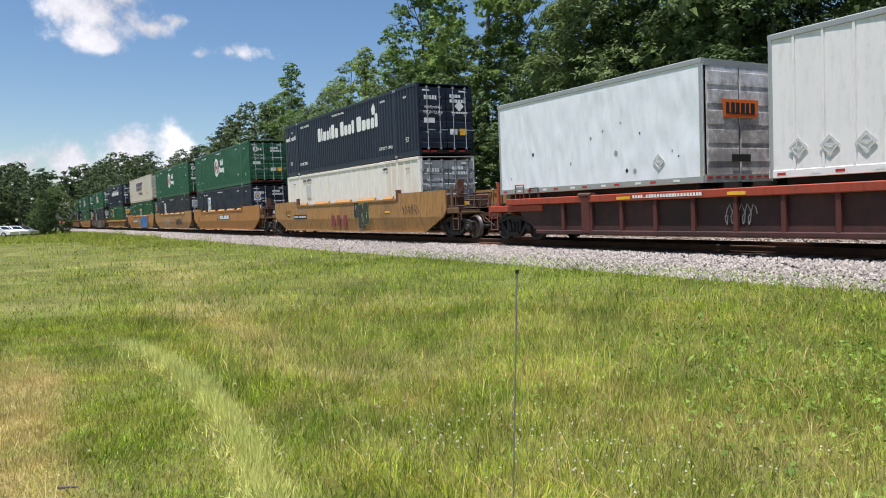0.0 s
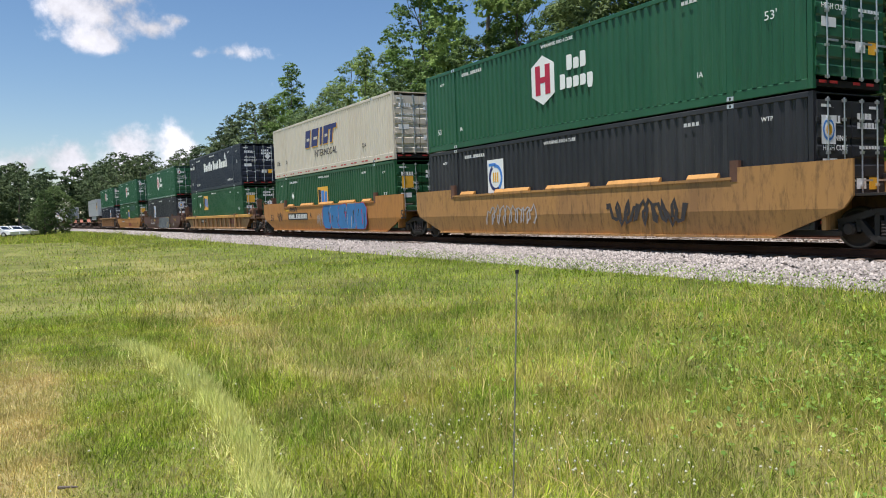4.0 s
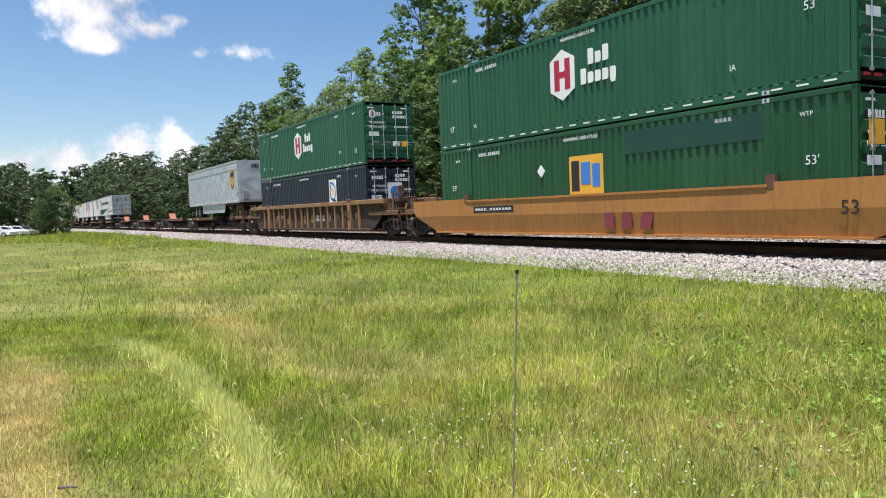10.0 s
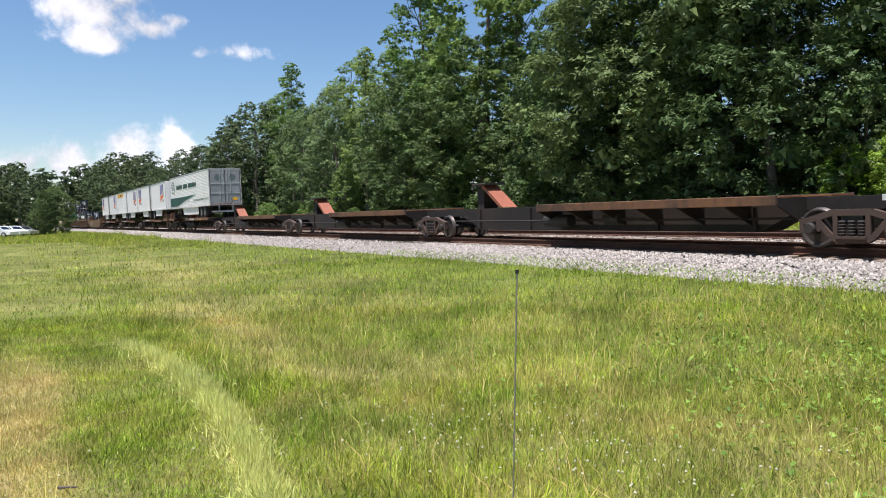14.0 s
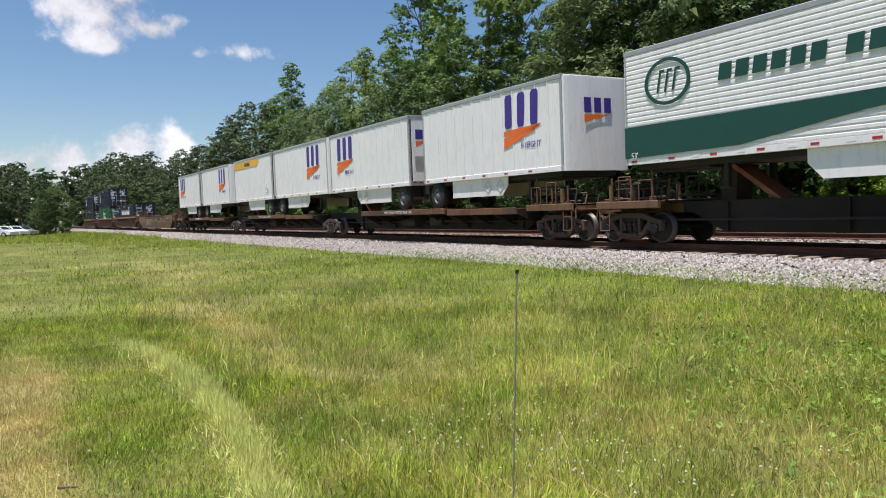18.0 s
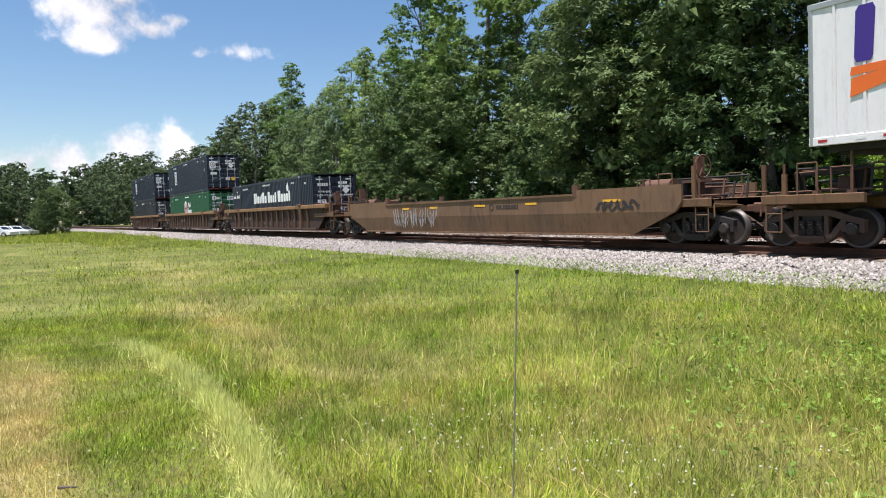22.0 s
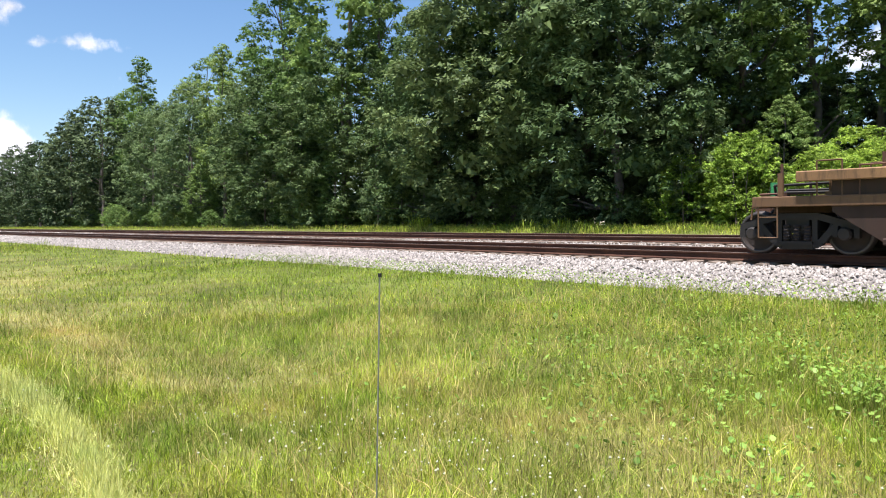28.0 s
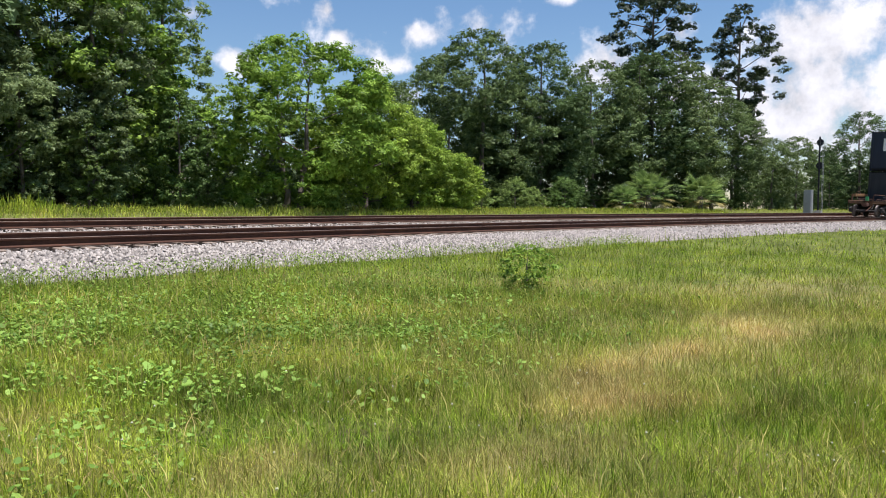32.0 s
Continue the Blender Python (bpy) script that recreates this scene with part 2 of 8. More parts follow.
def ground_mat(name, soil, green, straw):
    m = bpy.data.materials.new(name)
    m.use_nodes = True
    nt = m.node_tree
    N, L = nt.nodes, nt.links
    b = N["Principled BSDF"]
    b.inputs["Roughness"].default_value = 0.95
    b.inputs["Specular IOR Level"].default_value = 0.1
    tc = N.new("ShaderNodeTexCoord")
    n1 = N.new("ShaderNodeTexNoise")
    n1.inputs["Scale"].default_value, n1.inputs["Detail"].default_value = 14.0, 9.0
    n2 = N.new("ShaderNodeTexNoise")
    n2.inputs["Scale"].default_value, n2.inputs["Detail"].default_value = 0.7, 5.0
    for n in (n1, n2):
        L.new(tc.outputs["Object"], n.inputs["Vector"])
    a = N.new("ShaderNodeMix")
    a.data_type = "RGBA"
    r = N.new("ShaderNodeMapRange")
    r.inputs["From Min"].default_value, r.inputs["From Max"].default_value = 0.4, 0.62
    L.new(n1.outputs["Fac"], r.inputs["Value"])
    L.new(r.outputs[0], a.inputs["Factor"])
    a.inputs[6].default_value, a.inputs[7].default_value = rgb(soil), rgb(green)
    at = N.new("ShaderNodeAttribute")
    at.attribute_name = "dry"
    d = N.new("ShaderNodeMix")
    d.data_type = "RGBA"
    L.new(at.outputs["Fac"], d.inputs["Factor"])
    L.new(a.outputs[2], d.inputs[6])
    d.inputs[7].default_value = rgb(straw)
    v = N.new("ShaderNodeMix")
    v.data_type, v.blend_type = "RGBA", "MULTIPLY"
    v.inputs["Factor"].default_value = 1.0
    L.new(d.outputs[2], v.inputs[6])
    n3 = N.new("ShaderNodeTexNoise")
    n3.inputs["Scale"].default_value, n3.inputs["Detail"].default_value = 0.16, 6.0
    L.new(tc.outputs["Object"], n3.inputs["Vector"])
    both = N.new("ShaderNodeMath")
    both.operation = "ADD"
    L.new(n2.outputs["Fac"], both.inputs[0])
    L.new(n3.outputs["Fac"], both.inputs[1])
    k = N.new("ShaderNodeMapRange")
    k.inputs["From Min"].default_value, k.inputs["From Max"].default_value = 0.75, 1.25
    k.inputs["To Min"].default_value, k.inputs["To Max"].default_value = 0.62, 1.38
    L.new(both.outputs[0], k.inputs["Value"])
    L.new(k.outputs[0], v.inputs[7])
    L.new(v.outputs[2], b.inputs["Base Color"])
    bp = N.new("ShaderNodeBump")
    bp.inputs["Strength"].default_value, bp.inputs["Distance"].default_value = 0.8, 0.05
    L.new(n1.outputs["Fac"], bp.inputs["Height"])
    L.new(bp.outputs[0], b.inputs["Normal"])
    return m


def stone_mat(name, dark, light):
    """Stones that differ from piece to piece."""
    m = bpy.data.materials.new(name)
    m.use_nodes = True
    nt = m.node_tree
    N, L = nt.nodes, nt.links
    b = N["Principled BSDF"]
    b.inputs["Roughness"].default_value = 0.85
    geo = N.new("ShaderNodeNewGeometry")
    tc = N.new("ShaderNodeTexCoord")
    n1 = N.new("ShaderNodeTexNoise")
    n1.inputs["Scale"].default_value, n1.inputs["Detail"].default_value = 30.0, 6.0
    L.new(tc.outputs["Object"], n1.inputs["Vector"])
    s = N.new("ShaderNodeMath")
    s.operation, s.inputs[1].default_value = "MULTIPLY_ADD", 0.5
    L.new(n1.outputs["Fac"], s.inputs[0])
    k = N.new("ShaderNodeMath")
    k.operation, k.inputs[1].default_value = "MULTIPLY", 0.6
    L.new(geo.outputs["Random Per Island"], k.inputs[0])
    L.new(k.outputs[0], s.inputs[2])
    a = N.new("ShaderNodeMix")
    a.data_type = "RGBA"
    L.new(s.outputs[0], a.inputs["Factor"])
    a.inputs[6].default_value, a.inputs[7].default_value = rgb(dark), rgb(light)
    L.new(a.outputs[2], b.inputs["Base Color"])
    bp = N.new("ShaderNodeBump")
    bp.inputs["Strength"].default_value, bp.inputs["Distance"].default_value = 0.5, 0.02
    L.new(n1.outputs["Fac"], bp.inputs["Height"])
    L.new(bp.outputs[0], b.inputs["Normal"])
    return m


GRASS = leafy("grass_blades", (0.055, 0.105, 0.008), (0.40, 0.515, 0.045), 0.30, dry=(0.56, 0.43, 0.17), gloss=0.012)
PRESSED = leafy("bleached_pressed_blades", (0.36, 0.425, 0.085), (0.71, 0.745, 0.25), 0.2, dry=(0.73, 0.645, 0.27), gloss=0.012, patchy=0.35)
WEED = leafy("broad_weeds", (0.05, 0.11, 0.012), (0.20, 0.31, 0.05), 0.30, gloss=0.008)
ROUND = leafy("pennywort_leaves", (0.09, 0.18, 0.025), (0.25, 0.39, 0.075), 0.25, gloss=0.015)
LEAF_DARK = leafy("leaves_dark", (0.105, 0.155, 0.064), (0.225, 0.305, 0.124), 0.38, gloss=0.012)
LEAF_MID = leafy("leaves_mid", (0.108, 0.172, 0.048), (0.250, 0.355, 0.100), 0.38, gloss=0.012)
LEAF_LIME = leafy("leaves_lime", (0.125, 0.215, 0.030), (0.37, 0.51, 0.080), 0.30, gloss=0.012)
LEAF_DEEP = leafy("leaves_deep_green", (0.066, 0.105, 0.038), (0.160, 0.226, 0.080), 0.30, gloss=0.012)
# Greens darkened to put the far oaks' shaded side into their leaf colour.
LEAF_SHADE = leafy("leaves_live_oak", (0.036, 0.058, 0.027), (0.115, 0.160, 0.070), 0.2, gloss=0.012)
# Dark greens that put the wood's inner shade into the leaf colour.
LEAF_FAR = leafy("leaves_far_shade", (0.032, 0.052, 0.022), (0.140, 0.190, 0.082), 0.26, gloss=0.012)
PALM_DRY = leafy("yellowed_fronds", (0.20, 0.17, 0.05), (0.42, 0.34, 0.12), 0.3)
NEEDLE = leafy("pine_needles", (0.018, 0.036, 0.014), (0.055, 0.085, 0.03), 0.2)
FLOWER = paint("clover_flowers", (0.46, 0.45, 0.30), 0.8)
BARK = paint("bark", (0.13, 0.105, 0.085), 0.9, vary=0.5, grain=9, bump=0.8)
SOIL = ground_mat("soil_and_turf", (0.085, 0.085, 0.030), (0.135, 0.175, 0.030), (0.34, 0.28, 0.12))
BALLAST = stone_mat("ballast_stone", (0.050, 0.043, 0.038), (0.51, 0.455, 0.41))
BED = stone_mat("ballast_fines", (0.045, 0.039, 0.034), (0.33, 0.295, 0.265))
TIE = paint("creosoted_tie", (0.25, 0.19, 0.145), 0.9, vary=0.5, grain=12, bump=0.5, dirt=(0.35, 0.32, 0.29))
RAIL = paint("rusty_rail", (0.070, 0.033, 0.022), 0.85, vary=0.35, grain=10, dirt=(0.11, 0.052, 0.030), spec=0.2)
RAIL_TOP = paint("polished_rail_head", (0.16, 0.115, 0.09), 0.55, metal=0.4, vary=0.25)
STEEL_DARK = paint("grimy_steel", (0.020, 0.017, 0.015), 0.75, vary=0.4, dirt=(0.055, 0.036, 0.024), grain=5)
TREAD = paint("worn_wheel_tread", (0.10, 0.085, 0.078), 0.5, metal=0.7, vary=0.3)
RUST = paint("rusted_iron", (0.13, 0.062, 0.038), 0.85, vary=0.4, dirt=(0.07, 0.045, 0.035), grain=6)
WHEEL_RUST = paint("dark_wheel_rust", (0.026, 0.018, 0.015), 0.8, vary=0.4, dirt=(0.05, 0.03, 0.02), grain=5)
RUBBER = paint("tyre_rubber", (0.022, 0.022, 0.023), 0.8, vary=0.3)
CHROME = paint("bare_aluminium", (0.72, 0.73, 0.74), 0.35, metal=0.8)
WHITE = paint("white_marking", (0.82, 0.82, 0.80), 0.6, vary=0.08)
BLACKP = paint("black_marking", (0.02, 0.02, 0.022), 0.6, vary=0.1)
REDR = paint("red_reflector", (0.45, 0.03, 0.03), 0.4)
YELR = paint("yellow_reflector", (0.85, 0.45, 0.03), 0.4)

# ---------- mesh helpers ----------


class Shape:
    """Collects vertices and faces of one part."""

    def __init__(self):
        self.v, self.f = [], []

    def add(self, verts, faces):
        n = len(self.v)
        self.v += [tuple(p) for p in verts]
        self.f += [tuple(i + n for i in f) for f in faces]
        return self

    def box(self, x0, x1, y0, y1, z0, z1, b=0.0):
        """A box; b bevels its long edges."""
        if b <= 0:
            return self.add([(x0, y0, z0), (x1, y0, z0), (x1, y1, z0), (x0, y1, z0), (x0, y0, z1), (x1, y0, z1), (x1, y1, z1), (x0, y1, z1)],
                            [(3, 2, 1, 0), (4, 5, 6, 7), (0, 1, 5, 4), (1, 2, 6, 5), (2, 3, 7, 6), (3, 0, 4, 7)])
        sx, sy, sz = x1 - x0, y1 - y0, z1 - z0
        b = min(b, sx / 3, sy / 3, sz / 3)
        if sx >= sy and sx >= sz:
            o = [(y0 + b, z0), (y1 - b, z0), (y1, z0 + b), (y1, z1 - b), (y1 - b, z1), (y0 + b, z1), (y0, z1 - b), (y0, z0 + b)]
            return self.prism([(x0, p, q) for p, q in o], [(x1, p, q) for p, q in o])
        if sy >= sz:
            o = [(z0 + b, x0), (z1 - b, x0), (z1, x0 + b), (z1, x1 - b), (z1 - b, x1), (z0 + b, x1), (z0, x1 - b), (z0, x0 + b)]
            return self.prism([(q, y0, p) for p, q in o], [(q, y1, p) for p, q in o])
        o = [(x0 + b, y0), (x1 - b, y0), (x1, y0 + b), (x1, y1 - b), (x1 - b, y1), (x0 + b, y1), (x0, y1 - b), (x0, y0 + b)]
        return self.prism([(p, q, z0) for p, q in o], [(p, q, z1) for p, q in o])

    def prism(self, a, b):
        """Two like outlines joined by a wall and capped."""
        n = len(a)
        return self.add(list(a) + list(b), [tuple(range(n - 1, -1, -1)), tuple(range(n, 2 * n))] + [(i, (i + 1) % n, n + (i + 1) % n, n + i) for i in range(n)])

    def slab_y(self, outline, y0, y1):
        """An outline in x and z, thick from y0 to y1."""
        return self.prism([(x, y0, z) for x, z in outline], [(x, y1, z) for x, z in outline])

    def slab_x(self, outline, x0, x1):
        return self.prism([(x0, y, z) for y, z in outline], [(x1, y, z) for y, z in outline])

    def tube(self, p, q, r0, r1=None, n=10, caps=True):
        p, q = Vector(p), Vector(q)
        r1 = r0 if r1 is None else r1
        w = (q - p).normalized()
        u = w.orthogonal().normalized()
        t = w.cross(u)
        ring = [(math.cos(2 * math.pi * i / n), math.sin(2 * math.pi * i / n)) for i in range(n)]
        v = [p + (u * c + t * s) * r0 for c, s in ring] + [q + (u * c + t * s) * r1 for c, s in ring]
        f = [(i, (i + 1) % n, n + (i + 1) % n, n + i) for i in range(n)]
        if caps:
            f += [tuple(range(n - 1, -1, -1)), tuple(range(n, 2 * n))]
        return self.add(v, f)

    def lathe_y(self, cx, cz, profile, n=20):
        """A turned form round an axle along y: profile of (radius, y)."""
        k = len(profile)
        v, f = [], []
        for i in range(n):
            a = 2 * math.pi * i / n
            v += [(cx + r * math.cos(a), y, cz + r * math.sin(a)) for r, y in profile]
        for i in range(n):
            j = (i + 1) % n
            f += [(i * k + m, j * k + m, j * k + m + 1, i * k + m + 1) for m in range(k - 1)]
        return self.add(v, f)

    def mesh(self, name, mat, smooth=False):
        me = bpy.data.meshes.new(name)
        me.from_pydata(self.v, [], self.f)
        me.update()
        bm = bmesh.new()
        bm.from_mesh(me)
        bmesh.ops.recalc_face_normals(bm, faces=bm.faces)
        bm.to_mesh(me)
        bm.free()
        if mat:
            me.materials.append(mat)
        if smooth:
            me.polygons.foreach_set("use_smooth", [True] * len(me.polygons))
        return me


def part(name, shape, mat, parent, label="", at=None, smooth=False):
    """One mesh object under a thing or a part. shape: a Shape, or a mesh that it shares."""
    me = shape.mesh(name, mat, smooth) if isinstance(shape, Shape) else shape
    ob = new(name, me)
    ob.parent = parent
    if at is not None:
        ob.matrix_basis = at if isinstance(at, Matrix) else Matrix.Translation(at)
    if label:
        ob["label"] = label
    return ob


def thing(name, label, category, group="", at=None):
    ob = new(name)
    ob.empty_display_size = 0.3
    tagged(ob, label, category, group)
    if at is not None:
        ob.matrix_basis = at
    return ob


def raw_mesh(name, verts, faces, mat, dry=None):
    """A large mesh from arrays: verts (n, 3), faces (m, k)."""
    me = bpy.data.meshes.new(name)
    verts, faces = np.asarray(verts, np.float32), np.asarray(faces, np.int32)
    k = faces.shape[1]
    me.vertices.add(len(verts))
    me.vertices.foreach_set("co", verts.ravel())
    me.loops.add(faces.size)
    me.loops.foreach_set("vertex_index", faces.ravel())
    me.polygons.add(len(faces))
    me.polygons.foreach_set("loop_start", np.arange(0, faces.size, k, dtype=np.int32))
    me.update(calc_edges=True)
    me.validate()
    if dry is not None:
        at = me.attributes.new("dry", "FLOAT", "POINT")
        at.data.foreach_set("value", np.asarray(dry, np.float32))
    me.materials.append(mat)
    return me


# ---------- the line of the track ----------
TRACK_Y, RAIL_Z, CANT = 15.89, 0.981, 0.0372
BEND_AT, BEND_R, BEND_END = 8.0, 330.0, 120.0
SECOND = 5.56          # from one track's middle to the other's


def line(s, lat=0.0, h=0.0):
    """A place on the near track: s along it, lat away from the camera, h over the rails; and its heading."""
    turn = 0.0
    if s <= BEND_AT:
        x, y = s, TRACK_Y
    else:
        turn = (min(s, BEND_END) - BEND_AT) / BEND_R
        x = BEND_AT + BEND_R * math.sin(turn)
        y = TRACK_Y - BEND_R * (1 - math.cos(turn))
        if s > BEND_END:
            x += (s - BEND_END) * math.cos(turn)
            y -= (s - BEND_END) * math.sin(turn)
    c, n = math.cos(CANT), math.sin(CANT)
    a, z = lat * c - h * n, lat * n + h * c
    return (x + math.sin(turn) * a, y + math.cos(turn) * a, RAIL_Z + z), -turn


def on_line(s, h=0.0):
    p, turn = line(s, 0.0, h)
    return Matrix.Translation(p) @ Matrix.Rotation(turn, 4, "Z") @ Matrix.Rotation(CANT, 4, "X")


def run(t):
    """How far the train has come at t seconds: it gathers speed slowly."""
    return 14.968 * t + (0.038 * (t - 6) ** 2 if t > 6 else 0.0)


# ---------- ground ----------
NPR = np.random.RandomState(7)


def bumps(x, y, scale, seed=0.0):
    """Smooth waves for uneven ground, about -1 to 1."""
    return (np.sin(x / scale + 1.3 * seed) * np.cos(y / scale * 1.13 + seed) + 0.6 * np.sin(x / scale * 2.3 + y / scale * 1.7 + seed * 2.1)
            + 0.4 * np.cos(x / scale * 4.1 - y / scale * 3.3 + seed)) / 2.0


PROFILE_Y = [-4000, -40, 0, 5, 9, 12.2, 12.75, 13.2, 15.0, 23.0, 24.6, 25.4, 27, 34, 60, 4000]
PROFILE_Z = [-0.3, -0.2, 0.0, 0.06, 0.17, 0.30, 0.31, 0.15, 0.15, 0.35, 0.60, 1.12, 1.28, 1.38, 1.4, 1.4]


def bend_y(x):
    """How far the track's bend pulls it towards the camera at x."""
    x = np.asarray(x, float)
    d = np.clip(x - BEND_AT, 0, 110)
    out = BEND_R - np.sqrt(BEND_R ** 2 - d ** 2)
    return out + np.clip(x - BEND_AT - 110, 0, None) * (110 / math.sqrt(BEND_R ** 2 - 110 ** 2))


def ground_z(x, y):
    x, y = np.asarray(x, float), np.asarray(y, float)
    return np.interp(y + bend_y(x) * np.clip((y - 6) / 6, 0, 1), PROFILE_Y, PROFILE_Z)


def turf_z(x, y):
    """The ground with its small unevenness."""
    return ground_z(x, y) + np.where((np.abs(x) < 120) & (np.asarray(y) < 12.2), 0.025 * bumps(x, y, 1.1), 0)


def lane_y(x):
    """The pale wheel track that curves past the camera."""
    return np.interp(x, [-14, -10.4, -9.0, -7.8, -6.2, -5.1, -4.0, -2.5, 0], [1.2, 1.30, 1.47, 1.55, 1.50, 1.40, 1.22, 0.9, 0.3])


def dryness(x, y):
    """Where the turf is straw-coloured: the wheel tracks of a lane, and scorched patches."""
    x, y = np.asarray(x, float), np.asarray(y, float)
    d = 0.10 + 0.17 * bumps(x, y, 1.5, 0.4) + 0.20 * bumps(x, y, 0.55, 2.0) * bumps(x, y, 2.9, 7.0) + 0.10 * bumps(x, y, 0.27, 4.0)
    left = np.clip((-x - 0.8) / 1.2, 0, 1)
    d = d + 0.15 * np.clip((-x - 12) / 8, 0, 1)
    d = d + left * 0.42 * np.exp(-((y - lane_y(x)) / 0.13) ** 2) * np.clip((x + 11.5) / 2.5, 0, 1)
    d = d + left * 0.62 * np.exp(-(np.clip(y - 0.20 - 0.08 * np.sin(x * 1.3), 0, None) / 0.24) ** 2) * np.exp(-(np.clip(-0.7 - y, 0, None) / 0.4) ** 2) * np.clip((x + 11.5) / 3.5, 0, 1)
    for px, py, rx, ry, k in ((-10.6, 2.95, 2.0, 0.34, 0.48), (-7.9, 2.6, 0.9, 0.30, 0.45), (-6.4, 2.9, 1.0, 0.35, 0.25), (-13.8, 2.8, 2.6, 0.6, 0.2), (-7.5, 3.6, 1.2, 0.5, 0.3), (-17.0, 3.6, 2.5, 0.5, 0.3),
                              (5.3, 2.85, 0.75, 0.55, 0.85), (6.2, 3.3, 0.9, 0.35, 0.55), (7.6, 3.2, 0.8, 0.35, 0.6), (9.4, 2.8, 1.3, 0.45, 0.7), (10.4, 3.5, 1.0, 0.4, 0.5), (3.6, 2.5, 0.6, 0.35, 0.45),
                              (0.6, 5.3, 1.6, 0.9, 0.25), (-4.0, 4.3, 2.0, 0.7, 0.25), (2.4, 3.4, 0.5, 0.35, 0.35), (14, 4.0, 4, 1.5, 0.35), (-25, 4.6, 6, 1.1, 0.28)):
        d = d + k * np.exp(-((x - px) / rx) ** 2 - ((y - py) / ry) ** 2) * (1 + 0.5 * bumps(x, y, 0.35, px))
    d = d - 0.35 * np.exp(-((y - 10.6) / 1.7) ** 2) - 0.25 * np.exp(-((x - 2) / 4) ** 2 - ((y - 8.5) / 2.0) ** 2)
    d = d - 0.12 * np.clip((np.hypot(x, y) - 13) / 6, 0, 1)
    d = np.where(y + bend_y(x) > 20, 0.10 + 0.10 * bumps(x, y, 2.2, 1.0), d)
    return np.clip(d, 0, 1)


def build_ground():
    xs = np.unique(np.concatenate([np.linspace(-4000, -120, 12), np.linspace(-120, -30, 60), np.linspace(-30, 30, 241), np.linspace(30, 120, 60), np.linspace(120, 4000, 12)]))
    ys = np.unique(np.concatenate([np.linspace(-4000, -30, 8), np.linspace(-30, -4, 20), np.linspace(-4, 13, 120), np.linspace(13, 30, 50), np.linspace(30, 80, 20), np.linspace(80, 4000, 12)]))
    X, Y = np.meshgrid(xs, ys)
    Z = turf_z(X, Y)
    V = np.stack([X.ravel(), Y.ravel(), Z.ravel()], 1)
    w = len(xs)
    i, j = np.meshgrid(np.arange(w - 1), np.arange(len(ys) - 1))
    a = (j * w + i).ravel()
    F = np.stack([a, a + 1, a + w + 1, a + w], 1)
    far = np.clip(dryness(X, Y), 0, 1).ravel()
    ob = new("ground", raw_mesh("ground", V, F, SOIL, far))
    tagged(ob, "uneven turf with mown green grass and scorched straw patches", "ground", kind="structure")
    return ob


build_ground()


def sweep(name, outline, s0, s1, step, lat, mat):
    """An outline of (lateral, height) carried along the line."""
    n = len(outline)
    stations = [s0]
    while stations[-1] < s1 - 1e-6:
        s = stations[-1]
        stations.append(min(s1, s + (step if s >= 0 else 30)))
    V, F = [], []
    for s in stations:
        for a, h in outline:
            V.append(line(s, lat + a, h)[0])
    for k in range(len(stations) - 1):
        for i in range(n):
            j = (i + 1) % n
            F.append((k * n + i, k * n + j, (k + 1) * n + j, (k + 1) * n + i))
    F.append(tuple(range(n)))
    F.append(tuple(range((len(stations) - 1) * n, len(stations) * n)))
    sh = Shape()
    sh.v, sh.f = V, F
    return sh.mesh(name, mat)


def build_track():
    foot = [(-0.075, -0.175), (0.075, -0.175), (0.075, -0.155), (0.012, -0.13), (0.012, -0.045), (0.036, -0.035), (0.036, -0.004), (-0.036, -0.004), (-0.036, -0.035), (-0.012, -0.045), (-0.012, -0.13), (-0.075, -0.155)]
    top = [(-0.034, -0.004), (0.034, -0.004), (0.03, 0.0), (-0.03, 0.0)]
    tie_mesh = Shape().box(-0.115, 0.115, -1.3, 1.3, -0.36, -0.185, 0.015).mesh("tie", TIE)
    for k, mid in ((0, 0.0), (1, SECOND)):
        track = new("near_track" if k == 0 else "far_track")
        tagged(track, "rusty steel rails with bright heads on wooden ties", "railway track", kind="structure")
        for lat in (-0.755, 0.755):
            r = part("rail", sweep("rail", foot, -700, 420, 3.0, mid + lat, RAIL), None, track)
            part("rail_head", sweep("rail_head", top, -700, 420, 3.0, mid + lat, RAIL_TOP), None, r, "polished running surface")
        s = -48.0 if k == 0 else -40.0
        while s < (74 if k == 0 else 66):
            p, turn = line(s, mid)
            m = Matrix.Translation(p) @ Matrix.Rotation(turn, 4, "Z") @ Matrix.Rotation(CANT, 4, "X") @ Matrix.Rotation(random.uniform(-0.015, 0.015), 4, "Z") @ Matrix.Translation((0, random.uniform(-0.06, 0.06), random.uniform(-0.012, 0.008)))
            part("tie", tie_mesh, None, track, at=m)
            s += 0.53
        rest = Shape()
        for a, b in ((-260.0, -48.5 if k == 0 else -40.5), (74.5 if k == 0 else 66.5, 200.0)):
            s = a
            while s < b:
                p, turn = line(s, mid)
                c, n = math.cos(turn), math.sin(turn)
                v = [(p[0] + x * c - y * n, p[1] + x * n + y * c, p[2] + z + y * CANT) for z in (-0.36, -0.185) for x, y in ((-0.115, -1.3), (0.115, -1.3), (0.115, 1.3), (-0.115, 1.3))]
                rest.add(v, [(3, 2, 1, 0), (4, 5, 6, 7), (0, 1, 5, 4), (1, 2, 6, 5), (2, 3, 7, 6), (3, 0, 4, 7)])
                s += 0.53
        o = part("far_ties", rest, TIE, track)
        tagged(o, kind="stuff")


